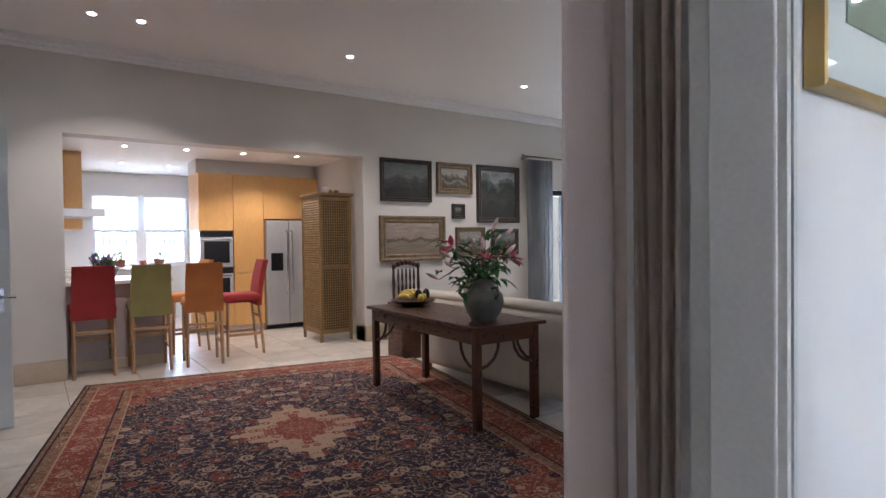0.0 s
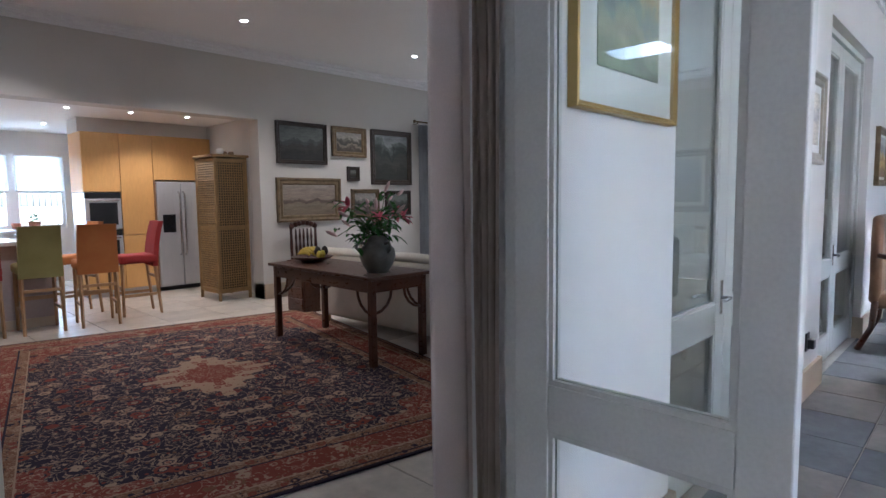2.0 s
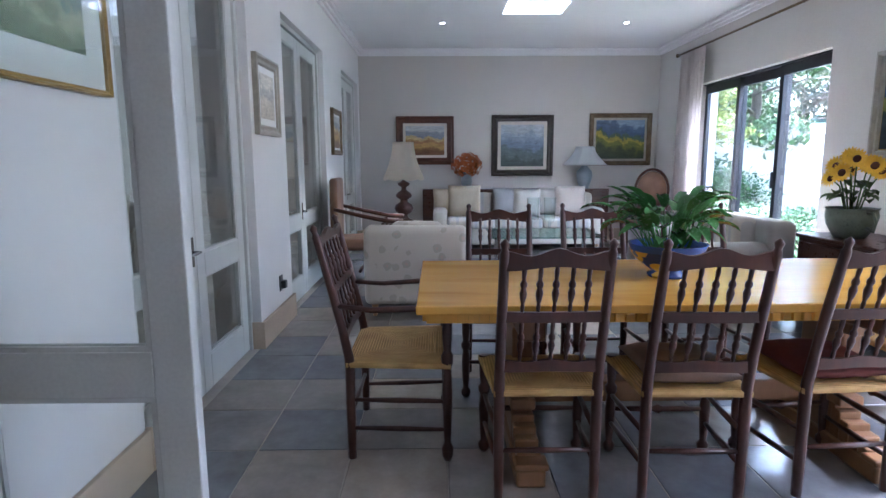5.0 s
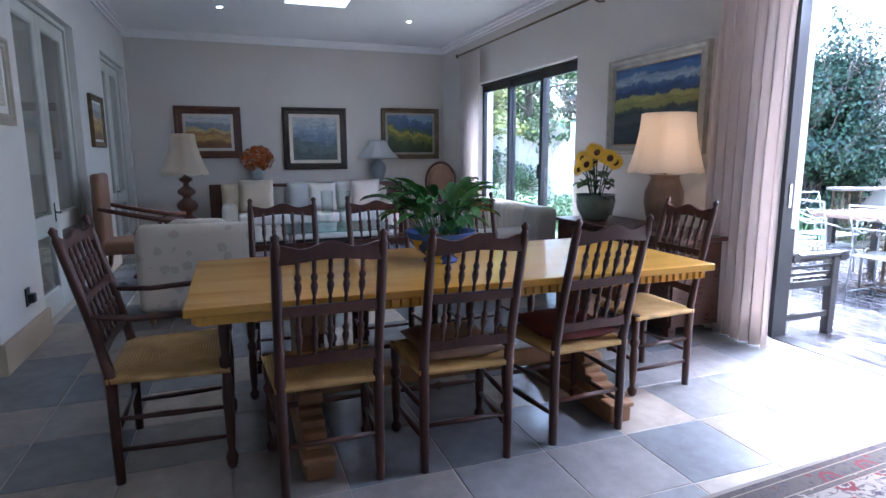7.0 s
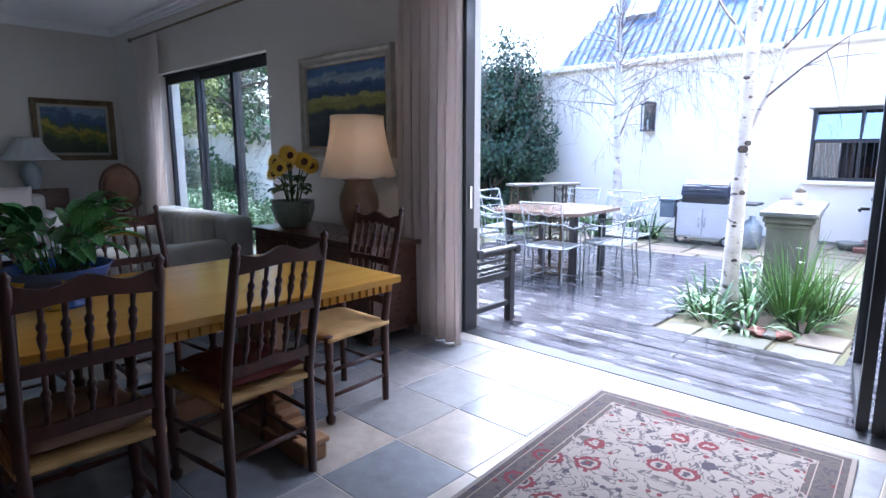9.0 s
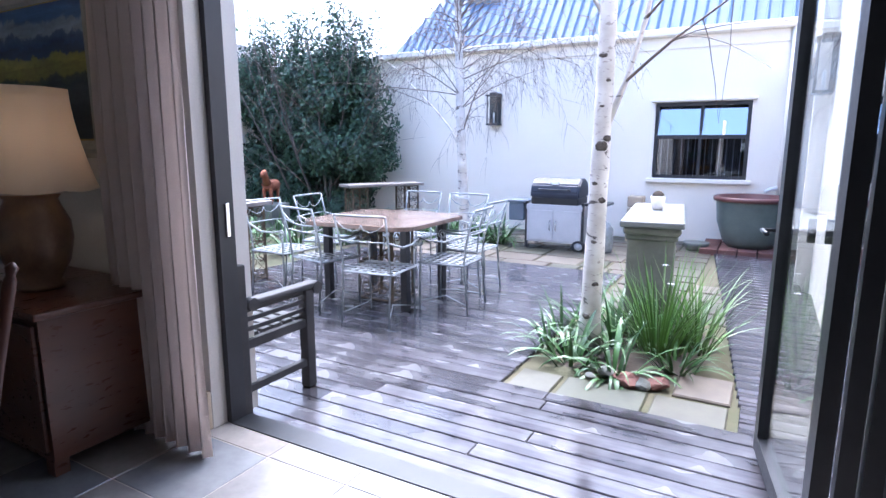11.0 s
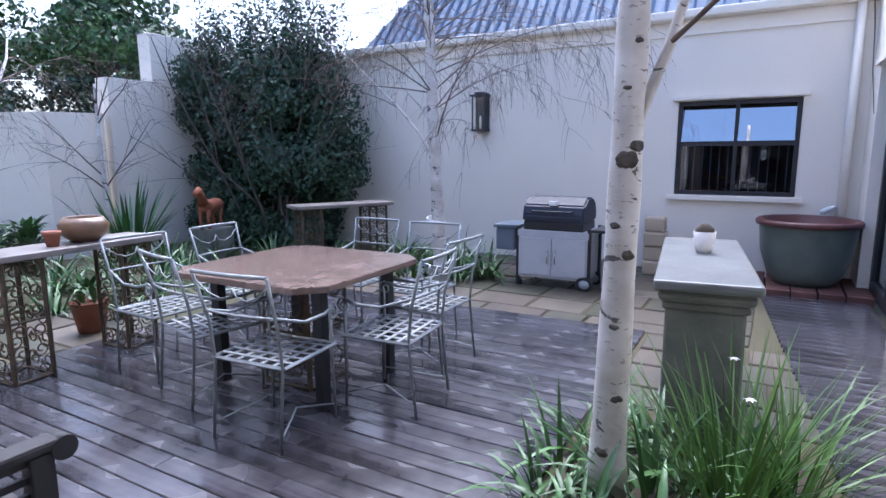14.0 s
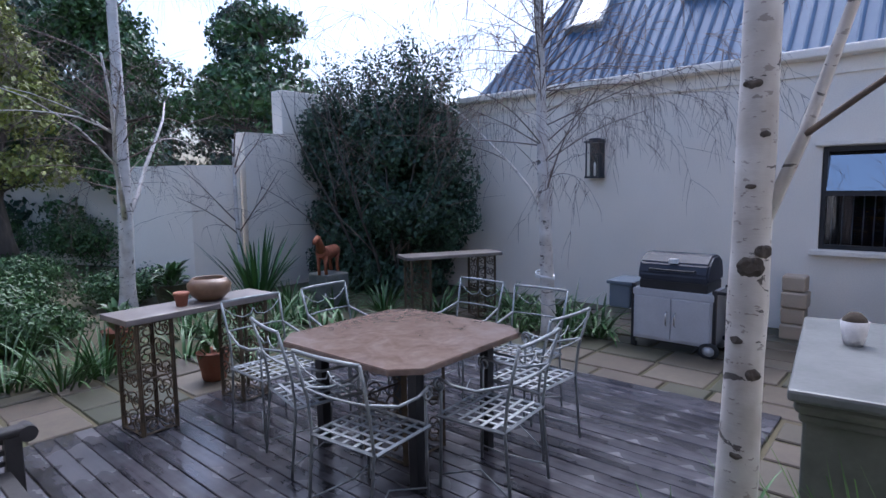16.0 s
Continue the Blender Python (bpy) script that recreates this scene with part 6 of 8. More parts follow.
cab = thing("louvred_cupboard", "tall cane and wood cupboard with slatted doors and lattice sides", "cupboard", 3.73, 6.98, 0)
W_, D_, H_ = 0.45, 0.58, 1.88
# solid filler; its dark colour paints the shade behind slats and lattice
part("inside", B(0.03, W_ - 0.03, 0.03, D_ - 0.02, 0.14, H_ - 0.04), CABINET_SHADE, cab)
for x in (0, W_ - 0.035):
    for y in (0, D_ - 0.035):
        part("post", B(x, x + 0.035, y, y + 0.035, 0, H_, 0.005), CANE, cab)
part("cornice", B(-0.025, W_ + 0.02, -0.025, D_, H_ - 0.01, H_ + 0.025, 0.006), CANE, cab)
for z in (0.10, 0.93, H_ - 0.07):
    part("rail", B(0.035, W_ - 0.035, 0.006, 0.028, z, z + 0.05), CANE, cab)
    part("rail", B(0.006, 0.028, 0.035, D_ - 0.035, z, z + 0.05), CANE, cab)
for z0, z1 in ((0.15, 0.93), (0.98, H_ - 0.07)):
    bm = bmesh.new()
    for k in range(12):
        x = 0.05 + k * (W_ - 0.1) / 11
        box(bm, x - 0.005, x + 0.005, 0.010, 0.016, z0, z1)
    n = int((z1 - z0) / 0.032)
    for k in range(n + 1):
        z = z0 + k * (z1 - z0) / n
        box(bm, 0.035, W_ - 0.035, 0.016, 0.022, z - 0.005, z + 0.005)
    part("lattice_panel", bm, CANE, cab)
    for y0, y1 in ((0.04, D_ / 2 - 0.004), (D_ / 2 + 0.004, D_ - 0.04)):
        n = int((z1 - z0) / 0.03)
        for k in range(n):
            z = z0 + (k + 0.5) * (z1 - z0) / n
            part("slat", box(bmesh.new(), -0.007, 0.007, y0, y1, -0.011, 0.011, 0.0, pose(0.017, 0, z, 0, 30, 0)), CANE, cab)
for k, (x, y, r, h) in enumerate(((3.88, 7.12, 0.05, 0.08), (4.0, 7.3, 0.07, 0.06), (4.05, 7.15, 0.04, 0.05))):
    single("small_pot", lathe(bmesh.new(), [(0, 0), (r * 0.7, 0), (r, h * 0.5), (r * 0.8, h), (r * 0.7, h), (0, h * 0.6)], 14), CERAMIC_BROWN if k else WHITE, "small pottery bowl on top of the cupboard", "pot", pose(x, y, H_ + 0.026), "pots on the cupboard")

base = thing("kitchen_counter", "pale counter below the kitchen window", "counter")
part("worktop", B(1.035, 2.62, 10.3, 10.98, 0.86, 0.90, 0.004), STONE_TOP, base)
part("body", B(1.035, 2.62, 10.36, 10.98, 0, 0.86), WHITE, base)
wc = thing("wall_cabinet", "honey maple wall cabinet beside the cooker hood", "cabinet")
part("body", B(1.035, 1.36, 9.6, 10.6, 1.5, 2.4), MAPLE, wc)
hood = thing("cooker_hood", "steel hood canopy below a maple wall unit", "cooker hood")
# maple box over the canopy, standing for a wall unit
part("maple_unit", B(1.035, 1.30, 8.6, 8.9, 1.72, 2.44), MAPLE, hood)
part("canopy", B(1.035, 1.52, 8.35, 9.15, 1.62, 1.72, 0.01), STEEL, hood)
single("splash_panel", B(1.032, 1.036, 8.0, 9.6, 0.9, 1.55), TAN, "honey-coloured panel on the side wall", "panel")
single("wall_control", B(1.037, 1.05, 8.3, 8.45, 1.22, 1.34, 0.004), WHITE, "small white wall control with a dark screen", "control")
kw = tagged(new("window_2"), "white kitchen window with burglar bars", "window", "", "structure")
for x0, x1 in ((1.572, 2.25), (2.32, 2.998)):
    bm = bmesh.new()
    box(bm, x0, x0 + 0.05, 11.04, 11.10, 0.902, 2.098)
    box(bm, x1 - 0.05, x1, 11.04, 11.10, 0.902, 2.098)
    box(bm, x0 + 0.05, x1 - 0.05, 11.04, 11.10, 0.902, 0.96)
    box(bm, x0 + 0.05, x1 - 0.05, 11.04, 11.10, 2.04, 2.098)
    part("window_frame", bm, WHITE, kw)
    part("pane", B(x0 + 0.045, x1 - 0.045, 11.065, 11.07, 0.955, 2.045), GLASS, kw).visible_shadow = False
    for k in range(7):
        x = x0 + 0.09 + k * 0.083
        part("bar", sweep(bmesh.new(), [(x, 11.14, 0.95), (x, 11.14, 2.05)], 0.006, 6), IRON_BLACK, kw)
    bl2 = thing("venetian_blind", "white slatted blind half lowered at the kitchen window", "blind", group="kitchen blinds")
    for k in range(22):
        z = 1.50 + k * 0.026
        part("slat", box(bmesh.new(), x0 + 0.01, x1 - 0.01, -0.018, 0.018, -0.001, 0.001, 0, pose(0, 10.99, z, -35)), WHITE, bl2)
    part("head_rail", B(x0, x1, 10.96, 11.01, 2.07, 2.11), WHITE, bl2)
    part("bottom_rail", B(x0 + 0.01, x1 - 0.01, 10.97, 11.0, 1.475, 1.492), WHITE, bl2)
part("mullion", B(2.25, 2.32, 11.03, 11.11, 0.902, 2.098), WHITE, kw)


def leafy_pot(label, x, y, z, r, h, spread, n, leaf, pot_mat=TERRACOTTA, size=0.05, seed=1, name="potted_herb"):
    p = thing(name, label, "plant", x, y, z)
    part("pot", lathe(bmesh.new(), [(0, 0), (r * 0.7, 0), (r, h), (r * 1.08, h), (r * 1.08, h * 0.85), (r, h * 0.85), (r * 0.9, h * 0.8), (0, h * 0.8)][:4] + [(r * 0.92, h), (r * 0.85, h * 0.85), (0, h * 0.85)], 16), pot_mat, p)
    bm, q = bmesh.new(), random.Random(seed)
    for k in range(n):
        a, u = q.uniform(0, 6.28), q.uniform(0.1, 1)
        leaf_blade(bm, (0.5 * r * math.cos(a), 0.5 * r * math.sin(a), h * 0.85 + spread * q.uniform(0, 0.9)), (math.cos(a) * u, math.sin(a) * u, 1 - 0.5 * u), size * q.uniform(0.7, 1.4), size * 0.45, 0.8, 3)
    part("foliage", bm, leaf, p)
    return p


for k, (x, r) in enumerate(((1.62, 0.07), (1.95, 0.08), (2.52, 0.09))):
    leafy_pot("herb in a terracotta pot on the kitchen window sill", x, 10.85, 0.90, r, 0.12, 0.14, 60, LEAF_MID, seed=k + 3)
single("small_pot", lathe(bmesh.new(), [(0, 0), (0.05, 0), (0.07, 0.1), (0.06, 0.1), (0, 0.08)], 14), TERRACOTTA, "empty terracotta pot on the kitchen window sill", "pot", pose(2.28, 10.85, 0.90))
lav = leafy_pot("lavender in a dark bowl on the kitchen island", 1.42, 7.45, 0.915, 0.14, 0.10, 0.10, 90, LEAF_MID, STONEWARE, 0.07, 8, "lavender_bowl")
bm, q = bmesh.new(), random.Random(1)
for k in range(26):
    a, r = q.uniform(0, 6.28), q.uniform(0, 0.16)
    sweep(bm, [(0.4 * r * math.cos(a), 0.4 * r * math.sin(a), 0.1), (r * math.cos(a), r * math.sin(a), q.uniform(0.2, 0.28))], [0.002, 0.010], 5)
part("flower_spikes", bm, LAVENDER, lav)
single("steel_bowl", lathe(bmesh.new(), [(0, 0), (0.06, 0), (0.11, 0.06), (0.105, 0.06), (0, 0.02)], 18), CHROME, "shiny steel bowl on the kitchen island", "bowl", pose(1.75, 7.2, 0.915))

# ---- courtyard: walls and roof ----
Z0 = -0.03
HERE = Matrix.Translation((0.08, -0.46, 0))
wall_x("wall_court_south", -11.35, -11.1, -3.0, 10.2, -0.1, 2.86, [(1.05, 2.31, 0.87, 1.96)], RENDER, "white rendered courtyard wall with a barred window")
wall_y("wall_court_west", 0.05, 0.34, -8.63, -3.95, -0.1, 3.6, [], RENDER, "white rendered house wall beside the deck")
wall_y("wall_court_corner", 0.19, 0.47, -11.1, -8.63, -0.1, 3.6, [(-10.55, -8.75, -0.1, 2.15)], RENDER, "white rendered house wall with a glazed door")
wall_y("wall_court_east", 9.8, 10.1, -11.1, -8.75, -0.1, 2.5, [], RENDER, "white rendered end wall behind the shrub")
bm = bmesh.new()
box(bm, 9.8, 10.1, -11.1, -9.47, 2.502, 3.24, 0.012)
structure("wall_court_gable", bm, RENDER, "white rendered raised step of the end wall")
structure("wall_garden", box(bmesh.new(), 0, 12, -0.15, 0.15, -0.1, 2.05, 0.0, pose(13.25, -9.6, 0, 0, 0, 22)), RENDER, "white rendered garden boundary wall")
GATE = [(9.93, -8.72), (10.22, -8.22), (11.6, -7.69), (11.42, -7.42), (10.05, -7.95), (9.75, -8.6)]
bm = bmesh.new()
top, low = ([bm.verts.new((x, y, z)) for x, y in GATE] for z in (1.97, -0.1))
bm.faces.new(top[::-1])
bm.faces.new(low)
for k in range(len(GATE)):
    bm.faces.new((top[k], top[(k + 1) % len(GATE)], low[(k + 1) % len(GATE)], low[k]))
bmesh.ops.recalc_face_normals(bm, faces=bm.faces[:])
structure("wall_garden_pier", bm, RENDER, "white rendered angled garden wall beside the shrub")
bm = bmesh.new()
box(bm, -3.0, 10.2, -11.44, -11.0, 2.862, 2.92, 0.01)
box(bm, 0.4, 10.0, -11.10, -11.07, 2.70, 2.74)
structure("trim_coping", bm, RENDER, "plaster coping and string course")
gut = thing("roof_gutter", "pale gutter along the courtyard eave", "gutter")
part("channel", B(0.3, 7.2, -11.06, -10.96, 2.87, 2.97, 0.02), RENDER, gut)
pipe = thing("downpipe", "cream plastered downpipe in the courtyard corner", "downpipe")
part("pipe", sweep(bmesh.new(), [(0.62, -11.04, 2.86), (0.62, -11.04, 0.25)], 0.045, 12), RENDER, pipe)
part("outlet", sweep(bmesh.new(), [(0.66, -11.04, 0.78), (0.74, -11.0, 0.76), (0.80, -10.98, 0.72)], 0.028, 10), WHITE, pipe)

ROOFING = plain("blue_grey_roof_sheet", (0.085, 0.14, 0.22), (0.13, 0.19, 0.28), 2, 0.55, 0.0, bump=0.05)
roof = thing("metal_roof", "blue-grey standing seam metal roof with skylights", "roof")


def up_roof(x, d, h):
    a = radians(50)
    return Vector((x, -11.05 - d * math.cos(a) - h * math.sin(a) * -1, 2.95 + d * math.sin(a) + h * math.cos(a)))


bm = bmesh.new()
quad = [up_roof(-3, 0, 0), up_roof(6.9, 0, 0), up_roof(5.5, 3.6, 0), up_roof(-3, 3.6, 0)]
f = bm.faces.new([bm.verts.new(p) for p in quad])
r = bmesh.ops.extrude_face_region(bm, geom=[f])
bmesh.ops.translate(bm, vec=(0, -0.03, -0.06), verts=[v for v in r["geom"] if isinstance(v, bmesh.types.BMVert)])
part("sheet", bm, ROOFING, roof)
k = 0
x = -2.9
while x < 6.85:
    top = 3.6 if x < 5.5 else 3.6 * (6.9 - x) / 1.4
    bm = bmesh.new()
    sweep(bm, [up_roof(x, 0.0, 0.015), up_roof(x, top, 0.015)], [0.022, 0.022], 4)
    part("seam", bm, ROOFING, roof)
    x += 0.155
bm = bmesh.new()
f = bm.faces.new([bm.verts.new(p) for p in (up_roof(6.9, 0, 0), up_roof(6.9, 0, 0) + Vector((0, -5.2, 0)), up_roof(5.5, 3.6, 0))])
part("hip_end", bm, ROOFING, roof)
for x, d in ((5.45, 1.55), (3.75, 1.75), (1.2, 1.7)):
    v = thing("roof_window", "small tilted roof skylight", "skylight", group="skylights in the metal roof")
    bm = bmesh.new()
    a = radians(50)
    m = Matrix.Translation(up_roof(x, d, 0.05)) @ pose(0, 0, 0, -50)
    for x0, x1, y0, y1 in ((-0.3, -0.24, -0.4, 0.4), (0.24, 0.3, -0.4, 0.4), (-0.24, 0.24, -0.4, -0.34), (-0.24, 0.24, 0.34, 0.4)):
        box(bm, x0, x1, y0, y1, -0.06, 0.06, 0.0, m)
    part("frame", bm, PEWTER, v)
    part("pane", box(bmesh.new(), -0.24, 0.24, -0.34, 0.34, 0.02, 0.03, 0.0, m), CHROME, v)

cw = fixture("window_3", "dark framed courtyard window with burglar bars", "window")
bm = bmesh.new()
for x0, x1 in ((1.052, 1.10), (1.66, 1.70), (2.26, 2.308)):
    box(bm, x0, x1, -11.20, -11.13, 0.872, 1.958)
for z0, z1 in ((0.872, 0.92), (1.44, 1.49), (1.91, 1.958)):
    for x0, x1 in ((1.10, 1.66), (1.70, 2.26)):
        box(bm, x0, x1, -11.20, -11.13, z0, z1)
part("window_frame", bm, IRON_BLACK, cw)
MIRROR_PANE = glass_material("dark_window_pane", (0.55, 0.58, 0.62), 0.0, 0.08)
# upper panes: gloss raised and tilted 13 degrees so they mirror the sky
SKY_PANE = glass_material("sky_mirror_pane", (0.25, 0.27, 0.30), 0.0, 0.55)
for x0, x1 in ((1.10, 1.66), (1.70, 2.26)):
    for z0, z1 in ((0.92, 1.44), (1.49, 1.91)):
        upper = z0 > 1.4
        m = pose(0, -11.172, (z0 + z1) / 2, 13 if upper else 0)
        part("pane", box(bmesh.new(), x0 - 0.003, x1 + 0.003, -0.003, 0.003, -(z1 - z0) / 2, (z1 - z0) / 2, 0.0, m), SKY_PANE if upper else MIRROR_PANE, cw)
    for k in range(6):
        x = x0 + 0.05 + k * 0.092
        part("bar", sweep(bmesh.new(), [(x, -11.215, 0.90), (x, -11.215, 1.45)], 0.007, 6), WHITE, cw)
part("window_sill", B(0.98, 2.38, -11.10, -11.02, 0.81, 0.865, 0.008), RENDER, cw)
part("window_head", B(0.99, 2.37, -11.10, -11.03, 1.965, 2.01, 0.008), RENDER, cw)
# solid block behind the wall, coloured dark in place of an unlit room
part("unlit_room_block", B(0.9, 2.5, -11.9, -11.36, 0.7, 2.1), DARK_INSIDE, cw)

gd = fixture("door_court", "dark framed glazed door in the courtyard corner", "door")
bm = bmesh.new()
for y0, y1 in ((-10.548, -10.46), (-9.70, -9.60), (-8.84, -8.752)):
    box(bm, 0.30, 0.37, y0, y1, 0, 2.148)
for y0, y1 in ((-10.46, -9.70), (-9.60, -8.84)):
    box(bm, 0.30, 0.37, y0, y1, 0, 0.12)
    box(bm, 0.30, 0.37, y0, y1, 2.05, 2.148)
part("door_frame", bm, IRON_BLACK, gd)
for y0, y1 in ((-10.46, -9.70), (-9.60, -8.84)):
    part("pane", B(0.332, 0.338, y0, y1, 0.12, 2.05), MIRROR_PANE, gd)
part("lintel", B(0.472, 0.51, -10.65, -8.66, 2.17, 2.22, 0.006), RENDER, gd)


def lantern(label, m):
    """A wall lantern that faces +y; its back plate is at y = 0."""
    n = thing("wall_lantern", label, "lantern", group="courtyard lanterns")
    n.matrix_world = HERE @ m
    part("back_plate", B(-0.10, 0.10, 0.0, 0.02, -0.25, 0.25, 0.004), IRON_BLACK, n)
    for x in (-0.10, 0.085):
        for y in (0.021, 0.145):
            part("cage_bar", B(x, x + 0.015, y, y + 0.015, -0.24, 0.20), IRON_BLACK, n)
    part("base", B(-0.11, 0.11, 0.005, 0.17, -0.27, -0.24, 0.004), IRON_BLACK, n)
    part("hood", B(-0.12, 0.12, 0.003, 0.18, 0.20, 0.225, 0.004), IRON_BLACK, n)
    part("cap", B(-0.07, 0.07, 0.02, 0.14, 0.224, 0.26, 0.015), IRON_BLACK, n)
    bm = bmesh.new()
    box(bm, -0.088, 0.088, 0.150, 0.153, -0.238, 0.198)
    part("pane", bm, GLASS, n)
    part("candle_tube", turned(bmesh.new(), (0, 0.085, -0.24), (0, 0.085, -0.06), [(0, 0.015), (0.9, 0.015), (1, 0.006)], 10), WHITE, n)


lantern("black wall lantern on the courtyard wall", pose(4.87, -11.098, 1.945))
lantern("black wall lantern beside the courtyard door", pose(0.342, -8.42, 2.08, 0, 0, -90))

# ---- plants ----


def leaves_mesh(name, centres, normals, size, material, seed, stretch=1.6):
    """Many small pointed leaves, one at each centre."""
    g = np.random.default_rng(seed)
    n = len(centres)
    d = normals + g.normal(0, 0.6, (n, 3))
    d /= np.linalg.norm(d, axis=1)[:, None]
    e = np.cross(d, g.normal(0, 1, (n, 3)))
    e /= np.linalg.norm(e, axis=1)[:, None] + 1e-9
    f = np.cross(d, e)
    s = size * g.uniform(0.6, 1.35, n)[:, None]
    pts = np.stack([centres - e * s * stretch / 2, centres + f * s * 0.45 + d * s * 0.1, centres + e * s * stretch / 2, centres - f * s * 0.45 + d * s * 0.1], 1).reshape(-1, 3)
    me = bpy.data.meshes.new(name)
    me.from_pydata(pts.tolist(), [], np.arange(4 * n).reshape(-1, 4).tolist())
    me.materials.append(material)
    return me


def crown(parent, blobs, count, size, material, seed, name="crown", stretch=1.6):
    """Leaves in the outer parts of many overlapping uneven clumps."""
    g = np.random.default_rng(seed)
    cs, ns = [], []
    vol = np.array([b[3] * b[4] for b in blobs])
    for b, share in zip(blobs, vol / vol.sum()):
        k = max(8, int(count * share))
        d = g.normal(0, 1, (k, 3))
        d /= np.linalg.norm(d, axis=1)[:, None]
        r = 0.55 + 0.5 * np.sqrt(g.uniform(0, 1, k))
        wob = 1 + 0.22 * np.sin(d[:, 0] * 7 + seed + b[0]) * np.sin(d[:, 2] * 6 + b[1]) + g.normal(0, 0.07, k)
        cs.append(np.array(b[:3]) + d * np.array([b[3], b[3], b[4]]) * (r * wob)[:, None])
        ns.append(d)
    ob = new(name, leaves_mesh(name, np.concatenate(cs), np.concatenate(ns), size, material, seed, stretch))
    ob.parent = parent
    return ob


def branch(bm, p, d, length, r, rnd_, depth, droop, twigs):
    """A limb that bends and splits; the thin ends go into twigs."""
    pts, rs = [Vector(p)], [r]
    d = Vector(d).normalized()
    n = 5
    for k in range(n):
        d = (d + Vector((rnd_.uniform(-0.16, 0.16), rnd_.uniform(-0.16, 0.16), rnd_.uniform(-0.08, 0.1) - droop))).normalized()
        pts.append(pts[-1] + d * length / n)
        rs.append(r * (1 - 0.72 * (k + 1) / n))
    sweep(bm if r > 0.012 else twigs, pts, rs, 7 if r > 0.02 else (5 if r > 0.007 else 3))
    if depth > 0:
        for k in range(rnd_.randint(3, 5)):
            i = rnd_.randint(1, n)
            e = (d + Vector((rnd_.uniform(-1, 1), rnd_.uniform(-1, 1), rnd_.uniform(-0.5, 0.5)))).normalized()
            branch(bm, pts[i], e, length * rnd_.uniform(0.45, 0.7), max(0.0025, rs[i] * 0.55), rnd_, depth - 1, droop + 0.06, twigs)


def birch(label, x, y, r, height, lean, limbs, seed, twig_depth=3, hanging=0):
    q = random.Random(seed)
    t = thing("birch_tree", label, "tree", x, y, Z0)
    pts, rs = [], []
    n = 26
    for k in range(n + 1):
        u = k / n
        z = height * u
        pts.append((lean[0] * u + 0.03 * math.sin(3 * u + seed), lean[1] * u + 0.03 * math.cos(4 * u + seed), z))
        rs.append(r * (1.0 - 0.55 * u) * (1 + 0.45 * math.exp(-z / 0.10)) * q.uniform(0.96, 1.05))
    trunk = bmesh.new()
    sweep(trunk, pts, rs, 14)
    limb, twig = bmesh.new(), bmesh.new()
    for z, ang, up, length, rr in limbs:
        i = min(n, int(z / height * n))
        branch(limb, pts[i], (math.cos(ang), math.sin(ang), up), length, rr, q, twig_depth, 0.045, twig)
    for _ in range(hanging):
        # fine pendent shoots below the upper limbs, in sprays of three
        a, out, z = q.uniform(0, 6.28), q.uniform(0.15, 1.5), q.uniform(0.52, 0.86) * height
        c = Vector((out * math.cos(a), out * math.sin(a), z))
        for _ in range(3):
            p, d = c + Vector((q.uniform(-0.1, 0.1), q.uniform(-0.1, 0.1), q.uniform(-0.1, 0.1))), Vector((q.uniform(-0.5, 0.5), q.uniform(-0.5, 0.5), -0.4))
            drop, pts_ = q.uniform(0.3, 0.8), [p]
            for k in range(4):
                d = Vector((d.x * 0.6 + q.uniform(-0.12, 0.12), d.y * 0.6 + q.uniform(-0.12, 0.12), -1))
                pts_.append(pts_[-1] + d.normalized() * drop / 4)
            sweep(twig, pts_, [0.0024, 0.0021, 0.0018, 0.0015, 0.0012], 3)
        sweep(twig, [(pts[n // 2][0], pts[n // 2][1], z - 0.25), (0.5 * c.x, 0.5 * c.y, z + 0.05), c], [0.006, 0.0045, 0.003], 3)
    part("trunk", trunk, BIRCH, t)
    part("limb_work", limb, BIRCH, t)
    tagged(part("twig_work", twig, TWIG, t), kind="stuff")
    return t


rq = random.Random(7)
auto = [(rq.uniform(2.7, 3.9), rq.uniform(0, 6.28), rq.uniform(0.5, 1.2), rq.uniform(0.9, 1.4), 0.006) for _ in range(7)]
front = birch("white birch growing through the deck, with a forking limb", 1.79, -5.84, 0.07, 4.6, (-0.02, 0.05), [(1.46, -2.75, 2.6, 1.9, 0.023), (2.2, 0.4, 1.6, 1.3, 0.016)] + auto, 3, 2)
auto = [(rq.uniform(1.8, 4.0), rq.uniform(0, 6.28), rq.uniform(0.2, 1.0), rq.uniform(1.0, 1.7), 0.008) for _ in range(22)]
birch("slender white birch near the courtyard wall", 4.43, -9.08, 0.075, 4.8, (0.08, 0.1), [(1.30, 0.5, 2.4, 1.8, 0.016), (1.5, 2.8, 2.4, 1.2, 0.012)] + auto, 5, hanging=60)
auto = [(rq.uniform(1.6, 4.4), rq.uniform(0, 6.28), rq.uniform(0.2, 1.0), rq.uniform(1.0, 1.8), 0.012) for _ in range(16)]
birch("white birch in the garden bed beyond the deck", 9.3, -6.68, 0.10, 5.2, (-0.2, 0.0), [(1.25, 2.7, 1.0, 2.4, 0.04), (1.3, -0.8, 1.3, 2.4, 0.04)] + auto, 8)
auto = [(rq.uniform(0.9, 2.2), rq.uniform(0, 6.28), rq.uniform(0.5, 1.4), rq.uniform(0.8, 1.3), 0.012) for _ in range(7)]
birch("thin bare young tree before the garden wall", 9.6, -8.5, 0.045, 2.4, (0.1, 0.0), auto, 11, 2)

